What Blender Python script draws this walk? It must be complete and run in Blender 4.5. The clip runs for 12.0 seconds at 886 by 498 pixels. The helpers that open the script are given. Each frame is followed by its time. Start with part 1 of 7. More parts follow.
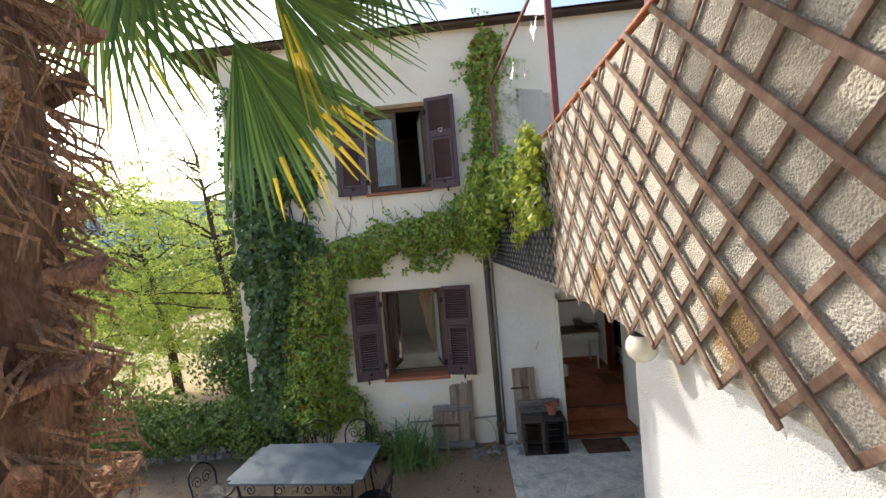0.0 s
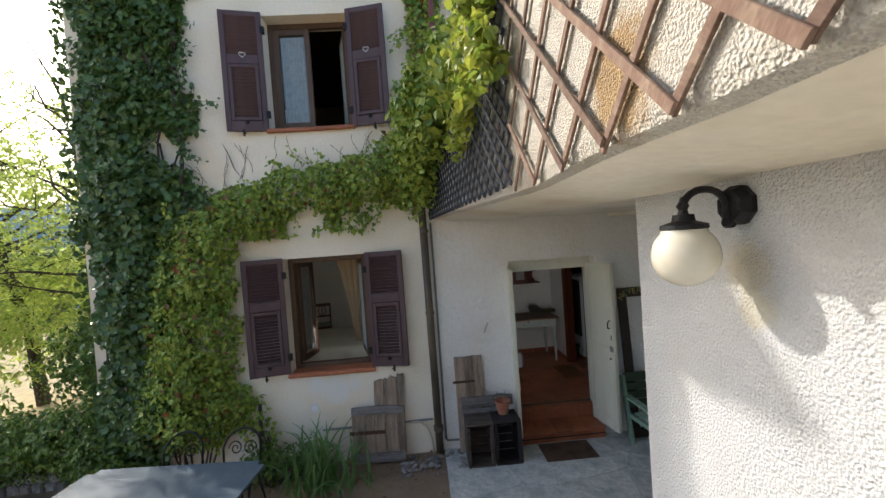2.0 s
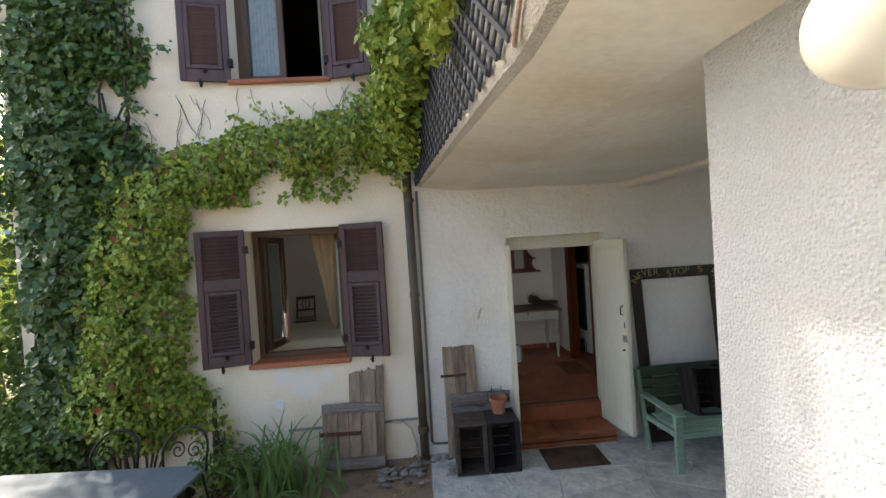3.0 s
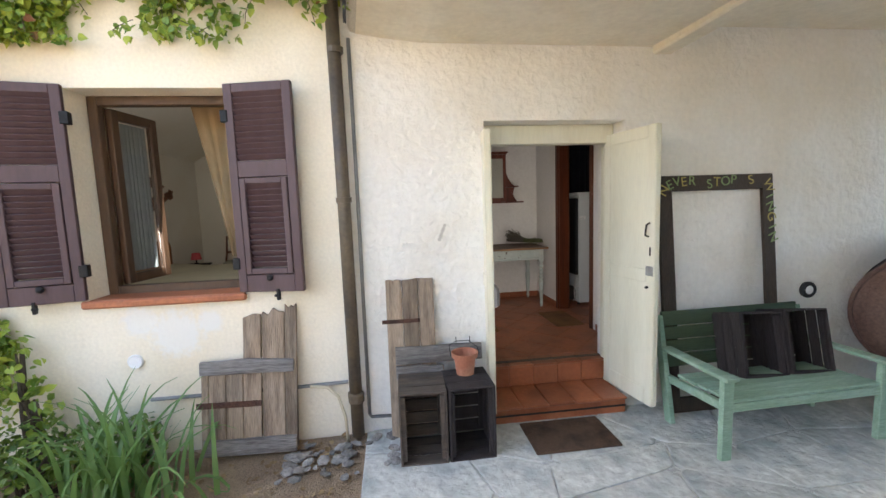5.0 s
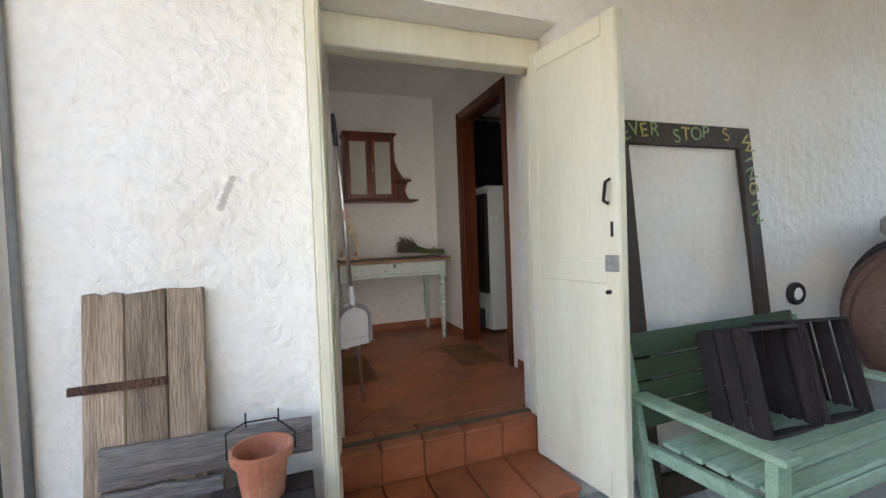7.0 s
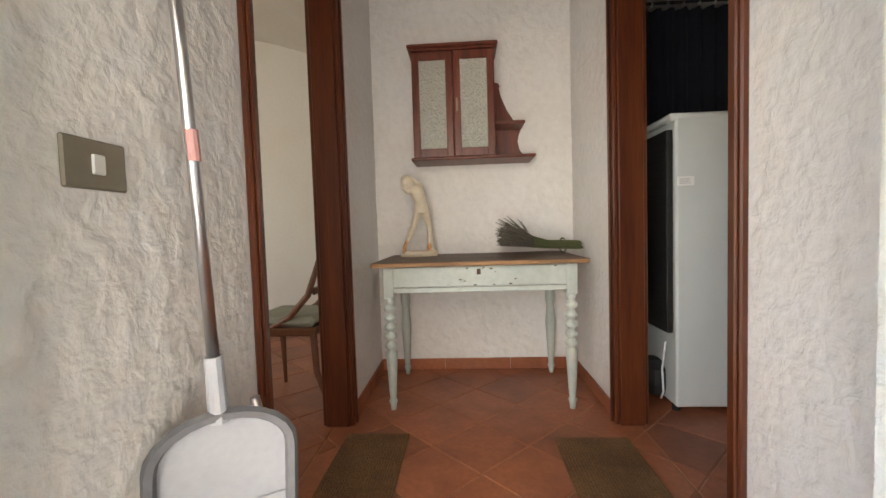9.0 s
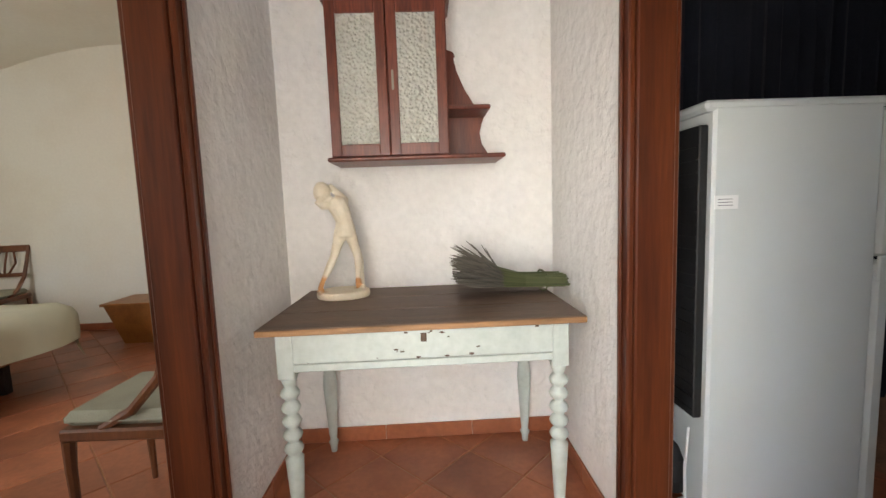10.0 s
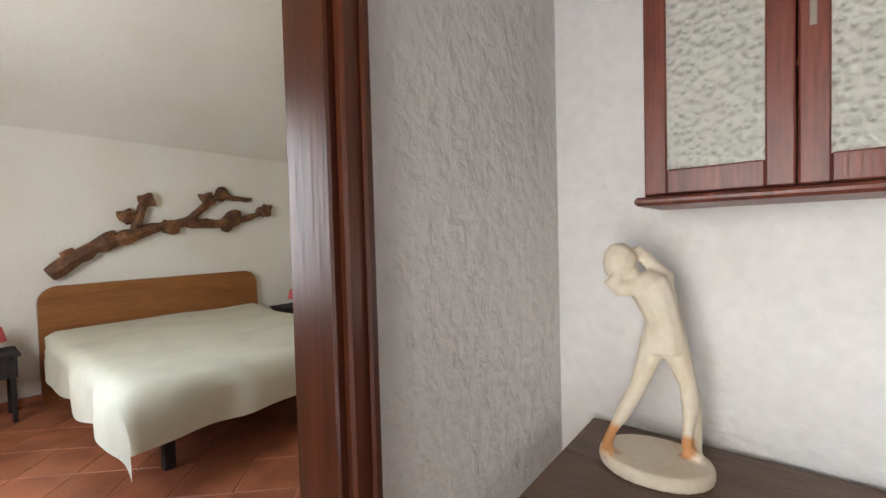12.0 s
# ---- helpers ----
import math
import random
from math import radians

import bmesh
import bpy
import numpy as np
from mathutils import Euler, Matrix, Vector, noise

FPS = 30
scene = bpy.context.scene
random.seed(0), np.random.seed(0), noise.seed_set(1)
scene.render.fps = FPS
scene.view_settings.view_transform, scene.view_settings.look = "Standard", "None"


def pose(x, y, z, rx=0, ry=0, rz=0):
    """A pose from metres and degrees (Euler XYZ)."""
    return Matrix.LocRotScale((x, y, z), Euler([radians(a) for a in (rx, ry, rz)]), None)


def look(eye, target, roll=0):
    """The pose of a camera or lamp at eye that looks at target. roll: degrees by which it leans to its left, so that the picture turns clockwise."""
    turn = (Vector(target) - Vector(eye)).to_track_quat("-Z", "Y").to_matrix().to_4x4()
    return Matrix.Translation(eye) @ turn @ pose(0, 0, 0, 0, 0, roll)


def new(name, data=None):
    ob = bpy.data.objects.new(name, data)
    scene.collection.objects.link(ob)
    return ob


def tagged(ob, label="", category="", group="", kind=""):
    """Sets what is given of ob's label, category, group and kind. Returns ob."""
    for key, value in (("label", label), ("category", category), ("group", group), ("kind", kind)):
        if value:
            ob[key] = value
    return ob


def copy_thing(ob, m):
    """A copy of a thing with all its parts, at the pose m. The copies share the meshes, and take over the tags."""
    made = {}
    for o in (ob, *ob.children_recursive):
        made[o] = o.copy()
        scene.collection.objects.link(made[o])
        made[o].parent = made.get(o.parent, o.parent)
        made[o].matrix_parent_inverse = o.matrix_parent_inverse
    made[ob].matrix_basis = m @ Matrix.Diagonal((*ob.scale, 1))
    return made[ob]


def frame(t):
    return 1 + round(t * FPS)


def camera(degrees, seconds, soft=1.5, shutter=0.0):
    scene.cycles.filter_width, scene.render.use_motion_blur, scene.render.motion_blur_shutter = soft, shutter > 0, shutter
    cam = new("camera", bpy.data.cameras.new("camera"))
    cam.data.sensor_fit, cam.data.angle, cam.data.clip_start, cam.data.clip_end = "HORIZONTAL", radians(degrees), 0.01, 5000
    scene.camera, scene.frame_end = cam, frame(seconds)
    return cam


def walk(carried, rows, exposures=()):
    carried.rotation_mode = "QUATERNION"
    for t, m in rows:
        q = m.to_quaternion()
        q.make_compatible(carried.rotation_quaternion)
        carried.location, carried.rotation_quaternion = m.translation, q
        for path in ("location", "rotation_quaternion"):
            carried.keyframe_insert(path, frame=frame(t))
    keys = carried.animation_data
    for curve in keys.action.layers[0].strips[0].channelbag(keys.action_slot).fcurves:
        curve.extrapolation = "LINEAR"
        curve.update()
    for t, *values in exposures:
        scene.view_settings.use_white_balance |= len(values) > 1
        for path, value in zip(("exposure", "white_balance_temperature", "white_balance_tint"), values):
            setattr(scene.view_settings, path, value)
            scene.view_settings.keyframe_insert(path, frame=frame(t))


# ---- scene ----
cam = camera(94.2, 12.0)
PATH = [
    (0, (-1.337, -6.497, 3.342), (-1.447, -4.501, 3.277), -5.0),
    (0.5, (-1.297, -6.189, 3.206), (-1.558, -4.207, 3.127), -3.8),
    (1, (-1.204, -5.797, 2.993), (-1.186, -3.799, 2.899), -3.7),
    (1.5, (-1.16, -5.47, 2.812), (-1.114, -3.471, 2.761), -2.8),
    (2, (-1.103, -5.114, 2.655), (-0.99, -3.118, 2.601), -4.1),
    (2.5, (-1.039, -4.789, 2.465), (-0.945, -2.791, 2.44), -3.4),
    (4.5, (-0.762, -3.355, 1.826), (-0.508, -1.377, 1.681), -4.3),
    (5, (-0.71, -3.033, 1.692), (-0.47, -1.059, 1.48), -2.0),
    (5.5, (-0.613, -2.746, 1.565), (-0.186, -0.807, 1.323), -2.0),
    (6, (-0.505, -2.468, 1.45), (-0.003, -0.541, 1.27), -3.5),
    (6.5, (-0.32, -2.083, 1.312), (0.347, -0.198, 1.259), -2.2),
    (8.5, (0.52, -0.453, 1.287), (0.857, 1.516, 1.206), -1.0),
    (9, (0.665, -0.039, 1.276), (0.552, 1.955, 1.177), -1.8),
    (9.5, (0.69, 0.361, 1.443), (0.816, 2.346, 1.234), -3.2),
    (10, (0.753, 0.706, 1.483), (0.824, 2.695, 1.285), -2.1),
    (10.5, (0.793, 0.948, 1.612), (0.757, 2.928, 1.33), -2.6),
    (11, (0.789, 1.155, 1.618), (0.592, 3.132, 1.391), -2.1),
    (11.5, (0.694, 1.381, 1.653), (0.299, 3.338, 1.542), -3.8),
    (12, (0.58, 1.525, 1.637), (-0.673, 3.083, 1.576), -1.5),
]
walk(cam, [(t, look(eye, target, roll)) for t, eye, target, roll in PATH],
     exposures=[(0, 1.3, 6450, 10), (1.5, 1.1, 6400, 10), (2.5, 1.4, 6300, 10), (4.5, 2.75, 7900, 11), (5.0, 2.95, 7000, 12), (5.5, 2.95, 6900, 11),
                (6.5, 3.0, 6700, 10), (8.5, 3.5, 7150, 18), (9.0, 4.25, 7200, 11), (9.5, 4.65, 7000, 10), (10.5, 4.85, 6600, 10), (12.0, 4.85, 6250, 10)])

# ---- light ----
world = bpy.data.worlds.new("sky")
scene.world = world
world.use_nodes = True
wn = world.node_tree
sky = wn.nodes.new("ShaderNodeTexSky")
sky.sky_type, sky.sun_disc = "NISHITA", False
SUN_FROM = Vector((-1.0, 0.705, 0.80)).normalized()
sky.sun_elevation = math.asin(SUN_FROM.z)
sky.sun_rotation = math.atan2(SUN_FROM.x, SUN_FROM.y)
sky.dust_density, sky.air_density = 3.0, 1.0
wn.links.new(sky.outputs[0], wn.nodes["Background"].inputs[0])
wn.nodes["Background"].inputs[1].default_value = 0.15
sun = new("sun", bpy.data.lights.new("sun", "SUN"))
sun.data.energy, sun.data.angle, sun.data.color = 1.85, radians(0.6), (1.0, 0.93, 0.82)
sun.matrix_world = look(SUN_FROM * 30, (0, 0, 0))


def area_lamp(name, place, target, w, h, power, color, spread=180):
    d = bpy.data.lights.new(name, "AREA")
    d.shape, d.size, d.size_y, d.energy, d.color, d.spread = "RECTANGLE", w, h, power, color, radians(spread)
    ob = new(name, d)
    ob.matrix_world = look(place, target)
    return ob


# daylight that enters through the real openings
area_lamp("window_light_bedroom", (-2.27, 0.72, 1.85), (-2.4, 5, 1.2), 0.85, 1.25, 1.7, (0.95, 0.97, 1.0))
area_lamp("window_light_kitchen", (4.37, 0.36, 1.95), (3.2, 5, 1.2), 0.8, 0.9, 0.16, (0.9, 0.95, 1.0))
area_lamp("window_light_door", (0.53, 0.40, 1.35), (0.95, 2.65, 1.25), 0.9, 1.7, 0.52, (1.0, 0.95, 0.90), 105)


# ---- materials ----
def mat(name, color, rough=0.8, vary=0.15, scale=3.0, grain=60.0, bump=0.2, metal=0.0, tint=None, kind="noise",
        stretch=(1, 1, 1), per_object=0.0, fine=0.5, tint_at=(0.45, 0.7), spec=0.5):
    """A procedural surface: base colour, large stains (towards tint), fine grain and relief."""
    m = bpy.data.materials.new(name)
    m.use_nodes = True
    nt = m.node_tree
    N, L = nt.nodes, nt.links
    bsdf = N["Principled BSDF"]
    bsdf.inputs["Roughness"].default_value = rough
    bsdf.inputs["Metallic"].default_value = metal
    bsdf.inputs["Specular IOR Level"].default_value = spec
    co = N.new("ShaderNodeTexCoord")
    mp = N.new("ShaderNodeMapping")
    mp.inputs["Scale"].default_value = stretch
    L.new(co.outputs["Object"], mp.inputs[0])
    big = N.new("ShaderNodeTexNoise")
    big.inputs["Scale"].default_value, big.inputs["Detail"].default_value = scale, 6
    L.new(mp.outputs[0], big.inputs[0])
    small = N.new("ShaderNodeTexNoise")
    small.inputs["Scale"].default_value, small.inputs["Detail"].default_value = grain, 4
    L.new(mp.outputs[0], small.inputs[0])
    ramp = N.new("ShaderNodeMapRange")
    ramp.inputs[1].default_value, ramp.inputs[2].default_value = tint_at
    L.new(big.outputs[0], ramp.inputs[0])
    mix = N.new("ShaderNodeMixRGB")
    t = tint if tint else tuple(c * (1 - 2 * vary) for c in color)
    mix.inputs[1].default_value, mix.inputs[2].default_value = (*color, 1), (*t, 1)
    L.new(ramp.outputs[0], mix.inputs[0])
    g = N.new("ShaderNodeMapRange")
    g.inputs[1].default_value, g.inputs[2].default_value = 0.3, 0.7
    g.inputs[3].default_value, g.inputs[4].default_value = 1 - vary, 1 + vary * 0.6
    L.new(small.outputs[0], g.inputs[0])
    hsv = N.new("ShaderNodeHueSaturation")
    L.new(g.outputs[0], hsv.inputs["Value"])
    L.new(mix.outputs[0], hsv.inputs["Color"])
    last = hsv
    if per_object:
        oi = N.new("ShaderNodeObjectInfo")
        r = N.new("ShaderNodeMapRange")
        r.inputs[3].default_value, r.inputs[4].default_value = 1 - per_object, 1 + per_object
        L.new(oi.outputs["Random"], r.inputs[0])
        h2 = N.new("ShaderNodeHueSaturation")
        L.new(r.outputs[0], h2.inputs["Value"])
        L.new(hsv.outputs[0], h2.inputs["Color"])
        last = h2
    L.new(last.outputs[0], bsdf.inputs["Base Color"])
    if bump:
        bp = N.new("ShaderNodeBump")
        bp.inputs["Strength"].default_value, bp.inputs["Distance"].default_value = min(1.0, bump * 2), 0.02 * bump * 2
        h = small
        if kind == "trowel":
            # ridged, smeared plaster
            w = N.new("ShaderNodeTexNoise")
            w.inputs["Scale"].default_value, w.inputs["Detail"].default_value = grain * 0.6, 6
            w.inputs["Distortion"].default_value = 0.25
            L.new(mp.outputs[0], w.inputs[0])
            h = N.new("ShaderNodeMath")
            h.operation = "ADD"
            k = N.new("ShaderNodeMath")
            k.operation = "MULTIPLY"
            k.inputs[1].default_value = fine * 0.5
            L.new(small.outputs[0], k.inputs[0])
            L.new(w.outputs[0], h.inputs[0])
            L.new(k.outputs[0], h.inputs[1])
        elif kind == "pebble":
            v = N.new("ShaderNodeTexVoronoi")
            v.feature = "SMOOTH_F1"
            v.inputs["Scale"].default_value = grain
            L.new(mp.outputs[0], v.inputs[0])
            inv = N.new("ShaderNodeMath")
            inv.operation = "SUBTRACT"
            inv.inputs[0].default_value = 1
            L.new(v.outputs["Distance"], inv.inputs[1])
            h = N.new("ShaderNodeMath")
            h.operation = "ADD"
            L.new(inv.outputs[0], h.inputs[0])
            L.new(small.outputs[0], h.inputs[1])
        L.new(h.outputs[0], bp.inputs["Height"])
        L.new(bp.outputs[0], bsdf.inputs["Normal"])
    return m


def leaf_mat(name, color, color2, trans=0.35, rough=0.45):
    m = bpy.data.materials.new(name)
    m.use_nodes = True
    N, L = m.node_tree.nodes, m.node_tree.links
    b = N["Principled BSDF"]
    g = N.new("ShaderNodeNewGeometry")
    r = N.new("ShaderNodeValToRGB")
    r.color_ramp.elements[0].color, r.color_ramp.elements[1].color = (*color, 1), (*color2, 1)
    L.new(g.outputs["Random Per Island"], r.inputs[0])
    L.new(r.outputs[0], b.inputs["Base Color"])
    b.inputs["Roughness"].default_value = rough
    t = N.new("ShaderNodeBsdfTranslucent")
    sat = N.new("ShaderNodeHueSaturation")
    sat.inputs["Value"].default_value = 1.3
    L.new(r.outputs[0], sat.inputs["Color"])
    L.new(sat.outputs[0], t.inputs[0])
    mx = N.new("ShaderNodeMixShader")
    mx.inputs[0].default_value = trans
    L.new(b.outputs[0], mx.inputs[1])
    L.new(t.outputs[0], mx.inputs[2])
    L.new(mx.outputs[0], N["Material Output"].inputs[0])
    return m


def glass_mat(name, rough=0.0, bump=0.0, scale=40, color=(1, 1, 1), clear=1.0):
    m = bpy.data.materials.new(name)
    m.use_nodes = True
    N, L = m.node_tree.nodes, m.node_tree.links
    b = N["Principled BSDF"]
    b.inputs["Base Color"].default_value = (*color, 1)
    b.inputs["Transmission Weight"].default_value = clear
    b.inputs["Roughness"].default_value = rough
    b.inputs["IOR"].default_value = 1.45
    if bump:
        co = N.new("ShaderNodeTexCoord")
        v = N.new("ShaderNodeTexVoronoi")
        v.feature = "SMOOTH_F1"
        v.inputs["Scale"].default_value = scale
        L.new(co.outputs["Object"], v.inputs[0])
        bp = N.new("ShaderNodeBump")
        bp.inputs["Strength"].default_value, bp.inputs["Distance"].default_value = bump, 0.016
        L.new(v.outputs[0], bp.inputs["Height"])
        L.new(bp.outputs[0], b.inputs["Normal"])
    return m


M = {
    "plaster_cream": mat("plaster_cream", (0.84, 0.77, 0.64), 0.9, 0.06, 1.2, 45, 0.25, tint=(0.74, 0.63, 0.46), kind="trowel", tint_at=(0.45, 0.85)),
    "plaster_white": mat("plaster_white", (0.82, 0.80, 0.76), 0.9, 0.05, 1.5, 24, 0.55, tint=(0.74, 0.68, 0.58), kind="trowel", tint_at=(0.45, 0.85)),
    "plaster_inside": mat("plaster_inside", (0.80, 0.78, 0.76), 0.9, 0.05, 1.5, 30, 0.42, tint=(0.74, 0.72, 0.69), kind="trowel"),
    "plaster_bedroom": mat("plaster_bedroom", (0.80, 0.77, 0.68), 0.9, 0.03, 1.5, 40, 0.12, tint=(0.76, 0.71, 0.60)),
    "roughcast": mat("roughcast", (0.62, 0.58, 0.50), 0.95, 0.2, 2.0, 150, 0.42, tint=(0.50, 0.43, 0.33), kind="pebble", tint_at=(0.45, 0.8)),
    "whitewash": mat("whitewash", (0.57, 0.575, 0.575), 0.9, 0.08, 1.5, 125, 0.36, tint=(0.58, 0.56, 0.53), kind="pebble", tint_at=(0.5, 0.85)),
    "soffit": mat("soffit", (0.78, 0.73, 0.62), 0.9, 0.06, 1.4, 25, 0.25, tint=(0.64, 0.54, 0.38), kind="trowel", tint_at=(0.45, 0.8)),
    "terracotta": mat("terracotta", (0.40, 0.135, 0.06), 0.5, 0.18, 4, 50, 0.15, tint=(0.27, 0.08, 0.035), per_object=0.18),
    "terracotta_tile": mat("terracotta_tile", (0.36, 0.12, 0.055), 0.42, 0.16, 5, 40, 0.1, tint=(0.24, 0.075, 0.035), per_object=0.16),
    "grout": mat("grout", (0.40, 0.20, 0.11), 0.9, 0.15, 8, 80, 0.3),
    "slate": mat("slate", (0.54, 0.55, 0.52), 0.65, 0.24, 5.5, 22, 0.6, tint=(0.33, 0.365, 0.36), kind="trowel", per_object=0.12),
    "mortar": mat("mortar", (0.58, 0.59, 0.57), 0.95, 0.2, 6, 60, 0.6),
    "dirt": mat("dirt", (0.35, 0.25, 0.165), 0.95, 0.35, 1.2, 105, 0.6, tint=(0.48, 0.355, 0.23), kind="pebble"),
    "field": mat("field", (0.42, 0.31, 0.17), 0.95, 0.25, 0.05, 4, 0.5, tint=(0.34, 0.29, 0.13)),
    # distance haze is put into the hills' blue base colour
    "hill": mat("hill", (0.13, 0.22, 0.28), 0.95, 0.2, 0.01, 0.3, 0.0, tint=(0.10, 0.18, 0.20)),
    "shutter": mat("shutter", (0.075, 0.040, 0.045), 0.55, 0.12, 5, 50, 0.12, stretch=(1, 1, 0.2), tint=(0.10, 0.06, 0.065)),
    "frame_brown": mat("frame_brown", (0.10, 0.055, 0.03), 0.45, 0.15, 5, 50, 0.1, stretch=(3, 3, 0.3)),
    "door_brown": mat("door_brown", (0.105, 0.027, 0.010), 0.3, 0.25, 4, 30, 0.08, stretch=(4, 4, 0.25), tint=(0.045, 0.011, 0.006)),
    "cupboard_wood": mat("cupboard_wood", (0.16, 0.038, 0.02), 0.38, 0.3, 5, 35, 0.1, stretch=(4, 4, 0.4), tint=(0.08, 0.02, 0.012)),
    "cream_paint": mat("cream_paint", (0.74, 0.71, 0.58), 0.5, 0.04, 3, 40, 0.06, stretch=(2, 2, 0.3), tint=(0.68, 0.64, 0.50)),
    "grey_wood": mat("grey_wood", (0.35, 0.265, 0.195), 0.9, 0.3, 4, 30, 0.4, stretch=(5, 5, 0.5), tint=(0.15, 0.105, 0.075), per_object=0.28, tint_at=(0.42, 0.72)),
    "grey_wood_x": mat("grey_wood_x", (0.31, 0.285, 0.27), 0.9, 0.45, 5, 34, 0.5, stretch=(0.4, 6, 6), tint=(0.17, 0.145, 0.135), per_object=0.2, tint_at=(0.45, 0.7)),
    "crate_wood": mat("crate_wood", (0.085, 0.064, 0.05), 0.9, 0.35, 5, 40, 0.25, stretch=(0.5, 5, 3), tint=(0.035, 0.028, 0.024), per_object=0.25),
    "crate_dark": mat("crate_dark", (0.035, 0.026, 0.026), 0.85, 0.35, 5, 40, 0.5, stretch=(3, 3, 0.5), tint=(0.018, 0.013, 0.013), per_object=0.25),
    "trellis_brown": mat("trellis_brown", (0.16, 0.095, 0.065), 0.85, 0.25, 6, 50, 0.12, stretch=(3, 1, 1), tint=(0.24, 0.17, 0.12), per_object=0.25),
    "trellis_dark": mat("trellis_dark", (0.03, 0.035, 0.05), 0.6, 0.2, 6, 50, 0.3, per_object=0.2),
    "rust": mat("rust", (0.12, 0.05, 0.03), 0.85, 0.3, 10, 80, 0.5),
    "iron": mat("iron", (0.02, 0.02, 0.022), 0.5, 0.2, 10, 80, 0.2, metal=0.6),
    "pipe": mat("pipe", (0.115, 0.085, 0.055), 0.55, 0.2, 4, 40, 0.1, tint=(0.07, 0.055, 0.045)),
    "grey_pipe": mat("grey_pipe", (0.22, 0.22, 0.22), 0.6, 0.1, 4, 40, 0.05),
    "bench_green": mat("bench_green", (0.24, 0.37, 0.27), 0.65, 0.15, 5, 40, 0.25, stretch=(0.5, 3, 3), tint=(0.33, 0.46, 0.36), per_object=0.1),
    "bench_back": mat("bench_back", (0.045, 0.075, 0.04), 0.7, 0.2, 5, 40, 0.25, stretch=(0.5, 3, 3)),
    "sign_wood": mat("sign_wood", (0.045, 0.026, 0.016), 0.7, 0.3, 4, 40, 0.3, stretch=(2, 2, 0.6), tint=(0.025, 0.018, 0.01)),
    "letter_green": mat("letter_green", (0.24, 0.33, 0.13), 0.6, 0.1, 8, 60, 0),
    "letter_yellow": mat("letter_yellow", (0.45, 0.36, 0.10), 0.6, 0.1, 8, 60, 0),
    "drum": mat("drum", (0.115, 0.058, 0.045), 0.7, 0.25, 2.5, 40, 0.3, tint=(0.17, 0.10, 0.075)),
    "concrete": mat("concrete", (0.33, 0.32, 0.30), 0.9, 0.2, 4, 50, 0.5, tint=(0.22, 0.21, 0.19)),
    "pot": mat("pot", (0.36, 0.13, 0.075), 0.8, 0.15, 8, 60, 0.2, tint=(0.45, 0.22, 0.14)),
    "mat_brown": mat("mat_brown", (0.155, 0.085, 0.05), 1.0, 0.3, 6, 150, 0.9),
    "mat_straw": mat("mat_straw", (0.26, 0.13, 0.05), 1.0, 0.3, 6, 120, 0.6, tint=(0.18, 0.085, 0.035)),
    "table_paint": mat("table_paint", (0.47, 0.52, 0.49), 0.6, 0.08, 4, 40, 0.15, tint=(0.40, 0.45, 0.42)),
    "table_top": mat("table_top", (0.155, 0.098, 0.065), 0.55, 0.2, 3, 35, 0.2, stretch=(0.4, 4, 4), tint=(0.105, 0.068, 0.048)),
    "table_edge": mat("table_edge", (0.34, 0.18, 0.08), 0.6, 0.2, 6, 35, 0.2, stretch=(0.6, 4, 4)),
    "chip": mat("chip", (0.10, 0.06, 0.04), 0.8, 0.2, 8, 60, 0.2),
    "statue": mat("statue", (0.74, 0.66, 0.52), 0.7, 0.06, 12, 60, 0.15, tint=(0.66, 0.55, 0.38), tint_at=(0.5, 0.8)),
    "fridge_white": mat("fridge_white", (0.60, 0.63, 0.63), 0.4, 0.02, 3, 300, 0.03),
    "black": mat("black", (0.012, 0.012, 0.013), 0.6, 0.2, 8, 60, 0.1),
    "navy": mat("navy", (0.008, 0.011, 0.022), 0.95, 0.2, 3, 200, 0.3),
    "white_plastic": mat("white_plastic", (0.70, 0.70, 0.68), 0.35, 0.02, 4, 40, 0),
    "switch_plate": mat("switch_plate", (0.25, 0.22, 0.17), 0.4, 0.05, 6, 60, 0.05, metal=0.3),
    "dustpan_grey": mat("dustpan_grey", (0.34, 0.35, 0.38), 0.4, 0.05, 6, 60, 0.03),
    "dustpan_dark": mat("dustpan_dark", (0.13, 0.13, 0.14), 0.5, 0.1, 6, 60, 0.03),
    "chrome": mat("chrome", (0.62, 0.62, 0.64), 0.28, 0.03, 6, 60, 0.0, metal=1.0),
    "red_plastic": mat("red_plastic", (0.50, 0.27, 0.26), 0.4, 0.05, 6, 60, 0),
    "linen": mat("linen", (0.66, 0.64, 0.50), 0.95, 0.05, 4, 300, 0.2, tint=(0.58, 0.56, 0.44)),
    "linen_white": mat("linen_white", (0.72, 0.72, 0.70), 0.95, 0.04, 4, 300, 0.2),
    "seat_green": mat("seat_green", (0.36, 0.36, 0.28), 0.9, 0.08, 6, 200, 0.2),
    "bed_wood": mat("bed_wood", (0.30, 0.115, 0.028), 0.4, 0.2, 3, 25, 0.08, stretch=(4, 0.4, 4), tint=(0.22, 0.08, 0.02)),
    "chair_wood": mat("chair_wood", (0.16, 0.06, 0.025), 0.4, 0.2, 6, 40, 0.08, stretch=(2, 2, 0.5)),
    "branch": mat("branch", (0.115, 0.045, 0.018), 0.65, 0.4, 7, 40, 0.3, tint=(0.28, 0.12, 0.035)),
    "lamp_red": mat("lamp_red", (0.62, 0.10, 0.11), 0.7, 0.05, 8, 60, 0.1),
    "curtain": mat("curtain", (0.36, 0.26, 0.15), 0.95, 0.1, 4, 200, 0.2),
